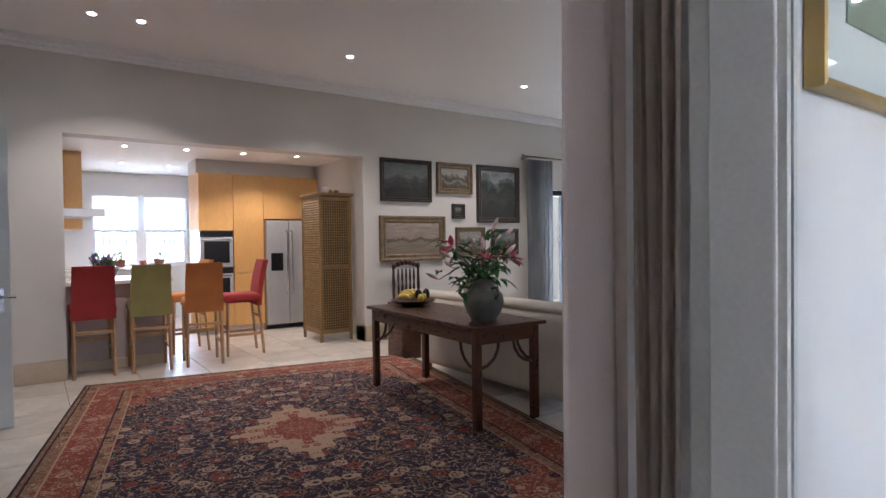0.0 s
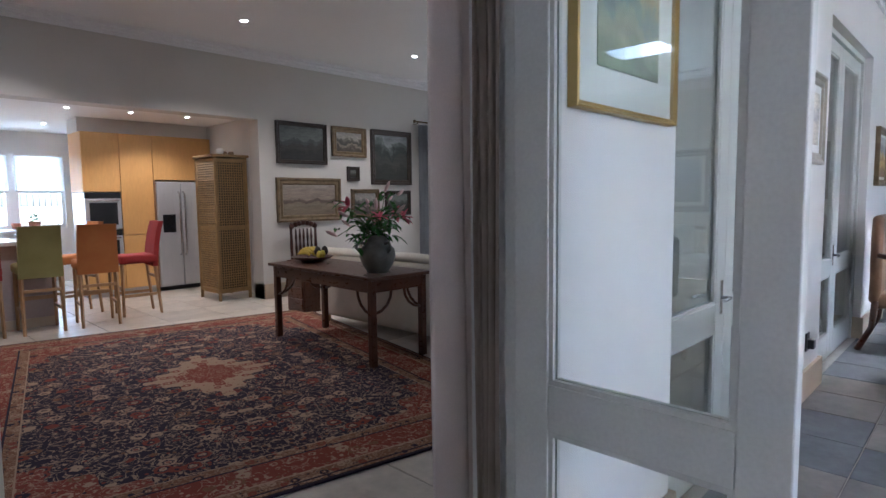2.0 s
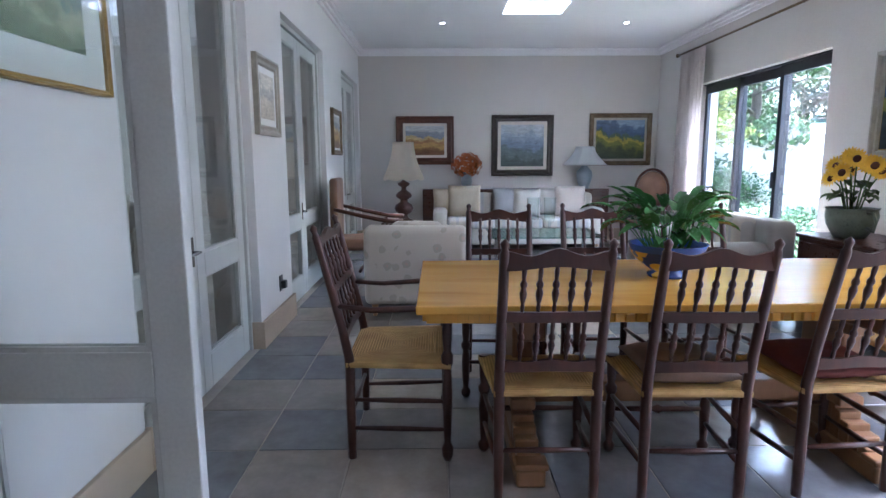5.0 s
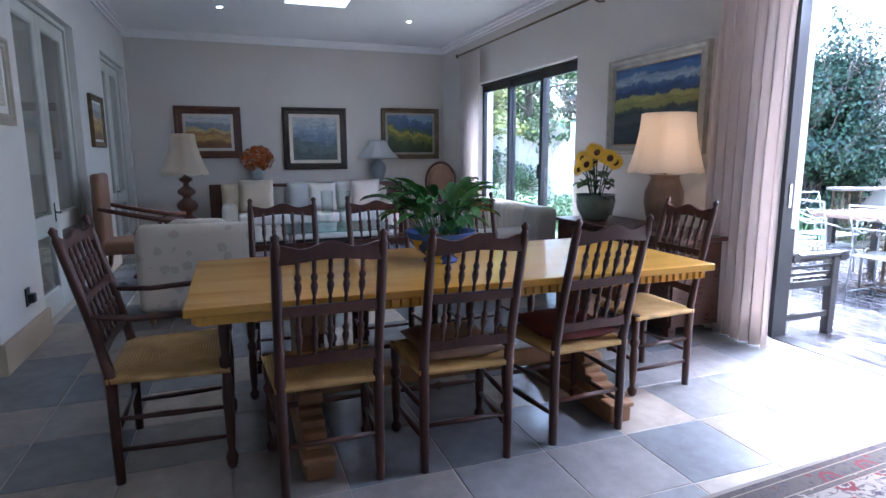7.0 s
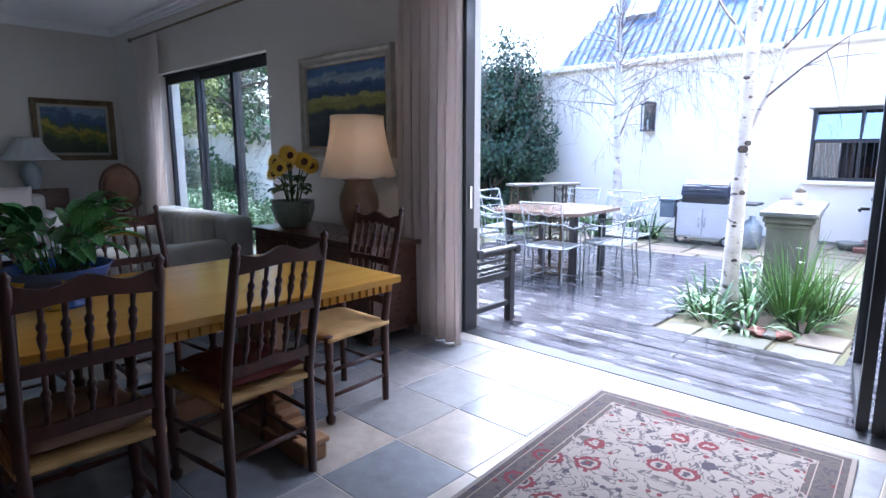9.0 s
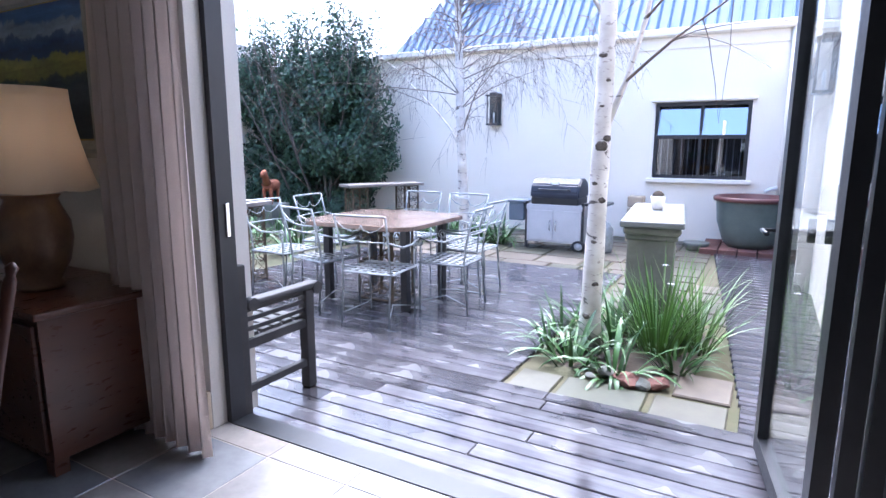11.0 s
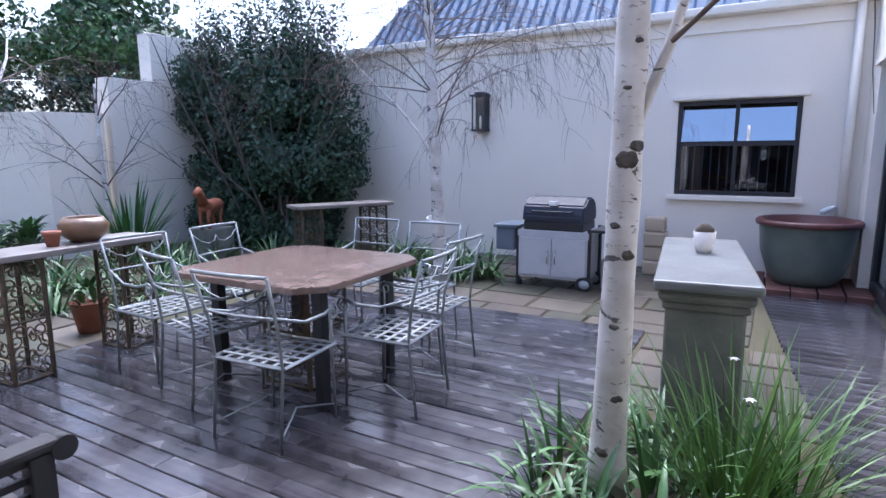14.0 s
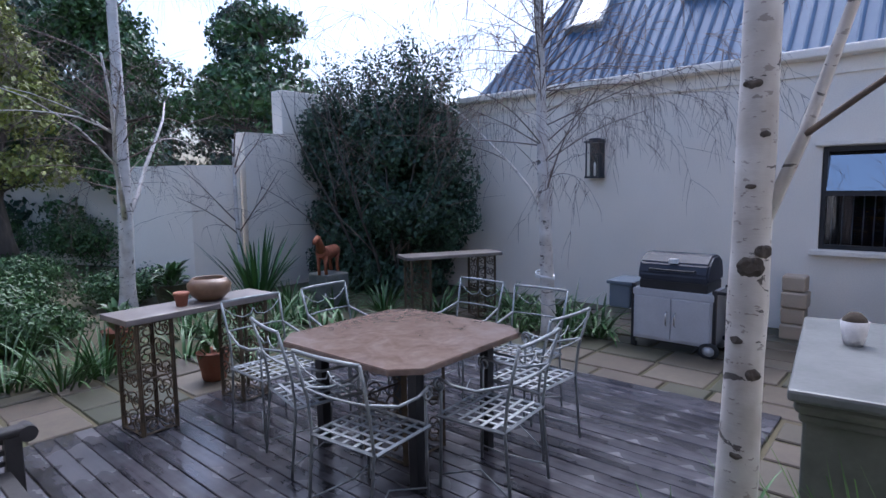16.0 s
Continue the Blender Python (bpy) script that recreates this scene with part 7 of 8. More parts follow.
for z, a, w, h in ((1.37, 1.85, 0.042, 0.034), (1.42, 2.5, 0.030, 0.022), (1.13, 1.3, 0.020, 0.014), (1.02, 2.3, 0.026, 0.020), (0.74, 1.7, 0.022, 0.012), (1.62, 1.6, 0.016, 0.008), (1.78, 2.2, 0.018, 0.010), (1.93, 1.5, 0.030, 0.014), (0.45, 2.1, 0.024, 0.014), (0.22, 1.4, 0.03, 0.02)):
    u = z / 4.6
    r = 0.07 * (1 - 0.55 * u) * (1 + 0.45 * math.exp(-z / 0.10))
    cx, cy = -0.02 * u + 0.03 * math.sin(3 * u + 3), 0.05 * u + 0.03 * math.cos(4 * u + 3)
    bm = bmesh.new()
    bmesh.ops.create_icosphere(bm, subdivisions=3, radius=1.0, matrix=Matrix.Translation((cx + (r - 0.004) * math.cos(a), cy + (r - 0.004) * math.sin(a), z)) @ pose(0, 0, 0, 0, 0, math.degrees(a)) @ Matrix.Diagonal((0.010, w, h, 1)))
    for v in bm.verts:
        v.co += 0.006 * noise.noise_vector(v.co * 60)
    part("branch_scar", bm, BARK, front, "dark rough branch scar")

bush = thing("evergreen_shrub", "tall dense dark evergreen shrub against the courtyard wall", "shrub", 0, 0, Z0)
rq = random.Random(21)
blobs = []
for k in range(60):
    z = 0.30 + 2.25 * (k % 6) / 5 + rq.uniform(-0.12, 0.12)
    wide = 1.0 if z > 0.6 else 0.85
    blobs.append((8.2 + wide * rq.uniform(-1.2, 1.3), rq.uniform(-10.7, -9.85), z, rq.uniform(0.30, 0.46), rq.uniform(0.32, 0.5)))
crown(bush, blobs, 78000, 0.05, LEAF_DARK, 5)
shoots = [(rq.uniform(6.8, 9.6), rq.uniform(-10.6, -9.9), rq.uniform(2.7, 3.45), rq.uniform(0.10, 0.28), rq.uniform(0.30, 0.6)) for _ in range(46)]
crown(bush, shoots, 7000, 0.04, LEAF_DARK, 6)
sides = [(rq.choice((6.62, 6.7, 9.45)), rq.uniform(-10.6, -10.0), rq.uniform(0.9, 2.3), rq.uniform(0.12, 0.22), rq.uniform(0.2, 0.35)) for _ in range(14)]
crown(bush, sides, 2600, 0.045, LEAF_DARK, 7)
core = bmesh.new()
for bx, by, bz, br, bh in blobs:
    q = bmesh.ops.create_icosphere(core, subdivisions=2, radius=1.0, matrix=Matrix.Translation((bx, by, bz)) @ Matrix.Diagonal((br * 0.62, br * 0.62, bh * 0.62, 1)))
    for v in q["verts"]:
        v.co += 0.12 * noise.noise_vector(v.co * 3)
part("inner_foliage", core, LEAF_DARK, bush)
st, tw = bmesh.new(), bmesh.new()
for k in range(16):
    branch(st, (rq.uniform(7.2, 9.0), rq.uniform(-10.4, -9.8), 0), (rq.uniform(-0.25, 0.25), rq.uniform(-0.2, 0.2), 1), 3.2, 0.024, rq, 2, -0.05, tw)
part("stem_work", st, BARK, bush)
tagged(part("twig_work", tw, TWIG, bush), kind="stuff")


rope = bmesh.new()
for k in range(3):
    sweep(rope, [(4.45 + 0.10 * math.cos(a), -9.05 + 0.10 * math.sin(a), 0.62 + 0.02 * k + 0.03 * math.sin(a + k)) for a in [j * 0.4 for j in range(17)]], 0.008, 5)
single("rope_coil", rope, WHITE, "loops of white cord tied round the birch trunk", "cord")


def clump(label, x, y, n, length, width, droop, material, seed, spread=0.12, up=1.0, flowers=0, name="strap_leaf_plant"):
    """A clump of strap leaves that arch out from one crown."""
    q = random.Random(seed)
    bm = bmesh.new()
    for k in range(n):
        a = q.uniform(0, 6.28)
        r = spread * math.sqrt(q.uniform(0, 1))
        o = q.uniform(0.15, 1.0)
        leaf_blade(bm, (r * math.cos(a), r * math.sin(a), -0.02), (o * math.cos(a), o * math.sin(a), up * q.uniform(0.7, 1.4)), length * q.uniform(0.55, 1.1), width * q.uniform(0.7, 1.2), droop * q.uniform(0.5, 1.3), 6, 0.2)
    t = thing(name, label, "plant", x, y, Z0 - 0.01)
    part("leaves", bm, material, t)
    for k in range(flowers):
        a, h = q.uniform(0, 6.28), length * q.uniform(0.7, 0.85)
        tip = Vector((0.4 * h * math.cos(a), 0.4 * h * math.sin(a), h * 0.85))
        part("flower_stalk", sweep(bmesh.new(), [(0, 0, 0), tip * 0.5 + Vector((0, 0, 0.05)), tip], 0.003, 5), STEM, t)
        b = bmesh.new()
        for j in range(6):
            leaf_blade(b, tip, (math.cos(j), math.sin(j), 0.6), 0.028, 0.012, 0.8, 3)
        part("white_flower", b, WHITE, t)
    return t


CL = "strap-leaved clump in the bed round the birch"
for k, (x, y, n, L, w, dr) in enumerate(((2.0, -5.72, 34, 0.40, 0.022, 1.6), (1.80, -5.50, 30, 0.42, 0.030, 2.2), (1.52, -5.42, 30, 0.42, 0.030, 2.4), (1.62, -5.9, 40, 0.52, 0.028, 1.6), (1.92, -6.25, 40, 0.50, 0.026, 1.5), (1.40, -6.2, 40, 0.50, 0.028, 1.5), (1.20, -5.72, 34, 0.36, 0.020, 1.6), (1.62, -6.35, 34, 0.5, 0.028, 1.7), (2.02, -6.0, 26, 0.4, 0.024, 1.8))):
    clump(CL, x, y, n, L, w, dr, BLADE, 30 + k)
for k, (x, y, n, L) in enumerate(((4.35, -9.35, 50, 0.62), (4.7, -9.5, 46, 0.58), (4.9, -9.2, 40, 0.5), (5.4, -9.7, 46, 0.55), (6.2, -9.3, 50, 0.6), (6.9, -9.0, 50, 0.6), (7.6, -8.7, 54, 0.65), (8.2, -8.4, 50, 0.6), (7.2, -7.9, 46, 0.55), (8.0, -7.5, 46, 0.55), (6.9, -7.1, 46, 0.5), (7.7, -6.7, 46, 0.5))):
    clump("strap-leaved clump along the garden bed", x, y, n, L, 0.026, 1.5, BLADE, 130 + k, 0.16)
clump("tall fresh green iris clump in the bed round the birch", 1.34, -5.98, 120, 0.80, 0.016, 0.75, BLADE_PALE, 50, 0.14, 1.5, 1)
clump("tall fresh green iris clump beside the stone plinth", 1.12, -6.15, 70, 0.70, 0.016, 0.9, BLADE_PALE, 51, 0.10, 1.3, 1)
rq = random.Random(77)
for k in range(7):
    clump("strap-leaved clump at the foot of the courtyard wall", 4.0 + 0.25 * k + rq.uniform(-0.1, 0.1), -9.35 - rq.uniform(0, 0.5), 30, 0.55, 0.032, 1.8, BLADE, 60 + k, flowers=1 if k == 2 else 0)
for k, (x, y) in enumerate(((6.2, -6.6), (6.6, -7.1), (6.1, -7.4), (6.9, -6.3), (7.2, -7.6), (6.5, -8.0), (7.6, -6.9), (8.3, -7.9), (8.6, -7.2), (6.0, -8.3))):
    clump("strap-leaved clump in the garden bed", x, y, 32, 0.55, 0.028, 1.7, BLADE, 80 + k)
clump("tall spiky flax clump in the garden bed", 8.7, -8.2, 60, 1.15, 0.045, 0.5, BLADE, 95, 0.12, 1.6, name="flax_plant")
for k, (x, y) in enumerate(((6.9, -5.25), (7.2, -4.9), (7.0, -5.6), (9.8, -8.9), (10.4, -8.6))):
    clump("dense strap-leaved clump beside the garden path", x, y, 70, 0.62, 0.022, 1.3, BLADE, 100 + k, 0.2)


def shrub(label, x, y, r, h, n, size, material, seed, name="garden_shrub", blobs_n=7):
    q = random.Random(seed)
    t = thing(name, label, "shrub", x, y, Z0 - 0.05)
    bl = [(q.uniform(-0.5, 0.5) * r, q.uniform(-0.5, 0.5) * r, h * q.uniform(0.35, 0.7), r * q.uniform(0.45, 0.7), h * q.uniform(0.3, 0.45)) for _ in range(blobs_n)]
    crown(t, bl, n, size, material, seed)
    b, w = bmesh.new(), bmesh.new()
    for k in range(4):
        branch(b, (q.uniform(-0.1, 0.1), q.uniform(-0.1, 0.1), 0), (q.uniform(-0.5, 0.5), q.uniform(-0.5, 0.5), 1), h * 0.7, 0.02, q, 1, 0, w)
    part("stem_work", b, BARK, t)
    tagged(part("twig_work", w, TWIG, t), kind="stuff")


for k, (x, y, r, h, m_) in enumerate(((9.4, -5.0, 0.8, 0.55, LEAF_MID), (10.8, -5.6, 0.9, 0.6, LEAF_MID), (8.4, -5.4, 0.6, 0.5, LEAF_MID), (10.6, -7.0, 0.7, 0.6, LEAF_MID), (12.0, -5.0, 1.0, 0.7, LEAF_MID), (11.5, -8.2, 0.6, 0.8, LEAF_MID), (13.2, -6.4, 0.9, 0.7, LEAF_MID))):
    shrub("low leafy shrub in the garden bed", x, y, r, h, 5200, 0.035, m_, 120 + k)
shrub("clipped round hedge at the back of the garden", 15.5, -8.3, 1.3, 1.1, 6000, 0.05, LEAF_MID, 140, "clipped_hedge", 10)
shrub("clipped round hedge at the back of the garden", 17.0, -6.2, 1.4, 1.2, 6000, 0.05, LEAF_MID, 141, "clipped_hedge", 10)


def tall_tree(label, x, y, h, r, n, material, seed, conifer=False, size=0.16, base=0.25):
    q = random.Random(seed)
    t = thing("conifer_tree" if conifer else "garden_tree", label, "tree", x, y, -0.15)
    b, w = bmesh.new(), bmesh.new()
    pts = [(0.15 * math.sin(k + seed), 0.15 * math.cos(k * 1.3 + seed), h * 0.92 * k / 6) for k in range(7)]
    sweep(b, pts, [0.22 * (1 - 0.13 * k) for k in range(7)], 10)
    bl = []
    for k in range(34):
        u = q.uniform(base, 1.0)
        rad = r * (1.1 - u) * 1.2 if conifer else r * math.sin(math.pi * min(1, 0.15 + 0.8 * u))
        a = q.uniform(0, 6.28)
        o = rad * q.uniform(0.3, 0.95)
        bl.append((o * math.cos(a), o * math.sin(a), h * u, 0.22 * r + 0.3 * rad * q.uniform(0.5, 1), h * 0.055))
        if k < 14:
            branch(b, (0, 0, h * u * 0.85), (math.cos(a), math.sin(a), 0.35), o, 0.05, q, 1, 0, w)
    part("trunk", b, BARK, t)
    tagged(part("twig_work", w, TWIG, t), kind="stuff")
    crown(t, bl, n, size, material, seed)


tall_tree("tall dark conifer behind the garden wall", 24.0, -17.0, 9.0, 3.0, 24000, LEAF_DARK, 201, True, 0.13)
tall_tree("tall dark conifer behind the garden wall", 28.5, -13.5, 9.0, 3.2, 20000, LEAF_DARK, 202, True, 0.13)
tall_tree("tall dark evergreen tree at the back of the garden", 22.0, -9.5, 9.0, 3.2, 26000, LEAF_DARK, 203, False, 0.12, 0.12)
tall_tree("tall dark evergreen tree at the back of the garden", 19.5, -6.2, 8.5, 3.0, 26000, LEAF_DARK, 204, False, 0.12, 0.12)
tall_tree("tall dark evergreen tree at the back of the garden", 21.0, -2.5, 8.5, 3.4, 20000, LEAF_DARK, 208, False, 0.12, 0.12)
tall_tree("yellow-green leafy tree in the garden", 15.0, -6.6, 5.2, 1.3, 9000, LEAF_LIME, 205, False, 0.075, 0.4)
tall_tree("leafy garden tree outside the sliding doors", 13.5, -11.5, 6.0, 1.9, 16000, LEAF_MID, 206, False, 0.09, 0.2)
tall_tree("leafy garden tree outside the sliding doors", 16.5, -9.0, 6.5, 2.2, 16000, LEAF_MID, 207, False, 0.09, 0.15)

# ---- courtyard furniture ----


def scroll(c, u, v, r, turns=1.4, n=12, sign=1):
    """Points of a spiral about c in the plane of u and v."""
    c, u, v = Vector(c), Vector(u), Vector(v)
    return [c + (r * (1 - 0.75 * k / n)) * (math.cos(sign * 2 * math.pi * turns * k / n) * u + math.sin(sign * 2 * math.pi * turns * k / n) * v) for k in range(n + 1)]


def iron_chair():
    """A wrought iron armchair facing +x with a strap seat."""
    c = thing("iron_chair", "weathered grey wrought iron armchair with a lattice seat", "chair", group="iron chairs round the garden table")
    R = 0.0085
    for s in (-1, 1):
        y = s * 0.21
        part("back_leg", sweep(bmesh.new(), [(-0.24, y, 0), (-0.20, y, 0.41), (-0.22, y, 0.60), (-0.29, s * 0.225, 0.86)], R, 6), GALVANISED, c)
        part("front_leg", sweep(bmesh.new(), [(0.20, y, 0), (0.19, y, 0.41), (0.19, y, 0.58)], R, 6), GALVANISED, c)
        bm = bmesh.new()
        sweep(bm, [(-0.235, y, 0.66), (-0.05, s * 0.235, 0.60), (0.10, s * 0.235, 0.60), (0.19, s * 0.225, 0.62)], R, 6)
        sweep(bm, scroll((0.19, s * 0.222, 0.585), (0, 0, 1), (1, 0, 0), 0.042, 1.4, 12), 0.007, 5)
        part("armrest", bm, GALVANISED, c)
        bm = bmesh.new()
        sweep(bm, [(-0.22, y, 0.08), (0, y * 0.55, 0.12), (0.19, y, 0.08)], 0.005, 5)
        part("brace", bm, GALVANISED, c)
    bm = bmesh.new()
    sweep(bm, [(-0.20, -0.22, 0.41), (0.21, -0.22, 0.41), (0.21, 0.22, 0.41), (-0.20, 0.22, 0.41), (-0.20, -0.22, 0.41)], 0.011, 4)
    part("seat_frame", bm, GALVANISED, c)
    for k in range(5):
        y = -0.15 + 0.075 * k
        part("seat_strap", B(-0.20, 0.21, y - 0.010, y + 0.010, 0.412, 0.416), GALVANISED, c)
        x = -0.14 + 0.07 * k
        part("seat_strap", B(x - 0.010, x + 0.010, -0.22, 0.22, 0.4165, 0.4205), GALVANISED, c)
    for z, b, r in ((0.86, 0.02, 1.15), (0.66, 0.03, 0.7)):
        x = -0.22 - 0.07 * (z - 0.6) / 0.26
        part("back_rail", sweep(bmesh.new(), [(x, -0.222, z), (x - b * 0.6, -0.1, z), (x - b * 0.75, 0, z), (x - b * 0.6, 0.1, z), (x, 0.222, z)], R * r, 6), GALVANISED, c)
    for e in (-1, 1):
        loop = [(-0.28, e * 0.22, 0.82), (-0.27, e * 0.15, 0.76), (-0.265, e * 0.08, 0.735), (-0.265, e * 0.02, 0.75), (-0.27, 0, 0.79)]
        part("swag", sweep(bmesh.new(), loop, 0.004, 5), GALVANISED, c)
    return c


gch = iron_chair()
gch.matrix_world = HERE @ pose(3.43, -5.67, Z0, 0, 0, -85)
for x, y, r in ((4.13, -5.84, -103), (3.10, -6.26, 5), (3.24, -6.87, -2), (4.72, -5.95, 178), (4.72, -6.62, 184), (3.55, -7.22, 92), (4.15, -7.25, 88)):
    copy_thing(gch, HERE @ pose(x, y, Z0, 0, 0, r))

gt = thing("garden_table", "square marble-topped garden table with cut corners on an iron pedestal", "table", 3.78, -6.26, Z0, 1)
bm = bmesh.new()
h, c = 0.565, 0.13
octo = [(h - c, -h), (h, -h + c), (h, h - c), (h - c, h), (-h + c, h), (-h, h - c), (-h, -h + c), (-h + c, -h)]
f = bm.faces.new([bm.verts.new((x, y, 0.70)) for x, y in octo])
r = bmesh.ops.extrude_face_region(bm, geom=[f])
bmesh.ops.translate(bm, vec=(0, 0, 0.034), verts=[v for v in r["geom"] if isinstance(v, bmesh.types.BMVert)])
bmesh.ops.bevel(bm, geom=bm.edges[:], offset=0.005, segments=2, affect="EDGES")
part("marble_top", bm, MARBLE, gt)


def filigree(bm, x0, x1, z0, z1, m):
    """A cast iron screen of scrolls between two uprights, in the plane of m's x and z."""
    for x in (x0, x1):
        sweep(bm, [m @ Vector((x, 0, z0)), m @ Vector((x, 0, z1))], 0.012, 4)
    for z in (z0 + 0.01, z1 - 0.01, (z0 + z1) / 2):
        sweep(bm, [m @ Vector((x0, 0, z)), m @ Vector((x1, 0, z))], 0.008, 4)
    w = (x1 - x0) / 2
    n = max(2, int((z1 - z0) / (w * 1.05)))
    for k in range(n):
        z = z0 + (k + 0.5) * (z1 - z0) / n
        for s in (-1, 1):
            pts = scroll((0, 0, 0), (1, 0, 0), (0, 0, 1), w * 0.46, 1.3, 12, s)
            sweep(bm, [m @ (p + Vector(((x0 + x1) / 2 + s * w * 0.5, 0, z))) for p in pts], 0.006, 4)


for a in (0, 90, 180, 270):
    bm = bmesh.new()
    filigree(bm, -0.17, 0.17, 0.0, 0.68, pose(0, 0, 0, 0, 0, a) @ pose(0, -0.18, 0))
    part("filigree_panel", bm, FILIGREE, gt)
part("pedestal_frame", B(-0.2, 0.2, -0.2, 0.2, 0.67, 0.70), FILIGREE, gt)
for x, y in ((-0.42, -0.30), (0.42, 0.30), (-0.42, 0.34), (0.40, -0.36)):
    part("steel_leg", B(x - 0.03, x + 0.03, y - 0.03, y + 0.03, 0, 0.70), IRON_BLACK, gt)


def console(label, x, y, rz, length):
    t = thing("garden_console", label, "table", x, y, Z0, rz, "stone-topped garden consoles")
    part("stone_top", B(-0.19, 0.19, -length / 2, length / 2, 0.77, 0.81, 0.006), CONSOLE_TOP, t)
    for s in (-1, 1):
        y0 = s * (length / 2 - 0.20)
        for dy in (-0.12, 0.12):
            bm = bmesh.new()
            filigree(bm, -0.14, 0.14, 0.0, 0.77, pose(0, y0 + dy, 0))
            part("filigree_panel", bm, FILIGREE, t)
        for dx in (-0.14, 0.14):
            bm = bmesh.new()
            filigree(bm, -0.11, 0.11, 0.0, 0.77, pose(dx, y0, 0, 0, 0, 90))
            part("filigree_panel", bm, FILIGREE, t)


console("stone-topped console on rusty cast iron scroll legs beside the deck", 5.40, -5.74, 4, 1.16)
console("stone-topped console on iron legs near the courtyard wall", 5.85, -9.15, -28, 1.25)
single("clay_pot", lathe(bmesh.new(), [(0, 0), (0.035, 0), (0.05, 0.08), (0.055, 0.08), (0.055, 0.10), (0.045, 0.10), (0, 0.08)], 16), TERRACOTTA, "small terracotta pot on the console", "pot", pose(5.36, -5.62, 0.78))
single("clay_bowl", lathe(bmesh.new(), [(0, 0), (0.08, 0), (0.15, 0.06), (0.16, 0.12), (0.12, 0.17), (0.11, 0.165), (0.14, 0.11), (0, 0.05)], 20), CERAMIC_BROWN, "weathered round brown clay bowl on the console", "pot", pose(5.42, -5.86, 0.78))
leafy_pot("plant in a terracotta pot beside the console", 6.0, -6.15, Z0, 0.14, 0.24, 0.22, 50, LEAF_MID, TERRACOTTA, 0.10, 33, "potted_plant")
leafy_pot("plant in a terracotta pot beside the console", 7.4, -5.9, Z0, 0.16, 0.26, 0.25, 50, LEAF_MID, TERRACOTTA, 0.12, 34, "potted_plant")
leafy_pot("white-flowered plant in a dark pot in the garden", 9.2, -7.2, Z0, 0.22, 0.36, 0.3, 70, LEAF_MID, STONEWARE, 0.16, 35, "potted_plant")

hp = thing("iron_horse_stand", "rusty iron horse figure on a stone post before the shrub", "sculpture", 7.75, -8.75, Z0)
part("post", B(-0.2, 0.2, -0.2, 0.2, 0, 0.45, 0.02), STONE_OLD, hp)
bm = bmesh.new()
sweep(bm, [(-0.26, 0, 0.74), (-0.1, 0, 0.73), (0.1, 0, 0.73), (0.24, 0, 0.77)], [0.085, 0.095, 0.09, 0.08], 10)
sweep(bm, [(0.22, 0, 0.78), (0.30, 0, 0.90), (0.34, 0, 0.96)], [0.07, 0.05, 0.045], 8)
sweep(bm, [(0.32, 0, 0.96), (0.42, 0, 0.93), (0.46, 0, 0.90)], [0.045, 0.035, 0.025], 8)
sweep(bm, [(-0.26, 0, 0.77), (-0.36, 0, 0.72), (-0.38, 0, 0.56)], [0.03, 0.025, 0.01], 6)
for x in (-0.22, 0.2):
    for y in (-0.05, 0.05):
        sweep(bm, [(x, y, 0.70), (x + 0.02, y, 0.57), (x, y, 0.445)], [0.035, 0.022, 0.025], 7)
bmesh.ops.rotate(bm, cent=(0, 0, 0), matrix=Euler((0, 0, radians(120))).to_matrix(), verts=bm.verts[:])
part("horse_figure", bm, RUST, hp)

bench = thing("garden_bench", "dark weathered slatted teak garden bench on the deck", "bench", 2.99, -4.14, Z0)
for x in (0.0, 1.30):
    for y, z in ((-0.24, 0.575), (0.24, 0.80)):
        part("leg", B(x, x + 0.062, y - 0.032, y + 0.032, 0, z, 0.006), BENCH, bench)
    bm = B(x - 0.008, x + 0.070, -0.29, 0.20, 0.577, 0.612, 0.012)
    sweep(bm, [(x - 0.012, -0.295, 0.578), (x + 0.074, -0.295, 0.578)], 0.036, 14)
    sweep(bm, [(x - 0.012, 0.175, 0.590), (x + 0.074, 0.175, 0.590)], 0.034, 14)
    part("armrest", bm, BENCH, bench)
    part("rail", B(x + 0.01, x + 0.045, -0.21, 0.21, 0.13, 0.17, 0.004), BENCH, bench)
    part("rail", B(x + 0.01, x + 0.045, -0.21, 0.21, 0.36, 0.41, 0.004), BENCH, bench)
    for z in (0.45, 0.50, 0.55):
        part("side_slat", B(x + 0.02, x + 0.036, -0.21, 0.21, z, z + 0.022), BENCH, bench)
for k in range(6):
    y = -0.22 + k * 0.082
    part("seat_slat", B(0.04, 1.31, y, y + 0.062, 0.41, 0.43, 0.004), BENCH, bench)
for k in range(4):
    z = 0.52 + 0.08 * k
    part("back_slat", B(0.055, 1.30, 0.22 + 0.015 * k, 0.24 + 0.015 * k, z, z + 0.045, 0.004), BENCH, bench)

plinth = thing("stone_plinth", "mossy stone plinth with a grey slab top", "plinth", 1.585, -7.08, -0.05, 6.8)
part("body", B(-0.172, 0.172, -0.65, 0.65, 0, 0.71, 0.015), STONE_OLD, plinth)
part("moulding", B(-0.186, 0.186, -0.67, 0.67, 0.70, 0.745, 0.014), STONE_OLD, plinth)
part("upper_moulding", B(-0.204, 0.204, -0.70, 0.70, 0.742, 0.80, 0.022), STONE_OLD, plinth)
part("slab_top", B(-0.226, 0.226, -0.735, 0.735, 0.80, 0.85, 0.014), STONE_CAP, plinth)
part("base_course", B(-0.19, 0.19, -0.67, 0.67, 0.0, 0.12, 0.012), STONE_OLD, plinth)
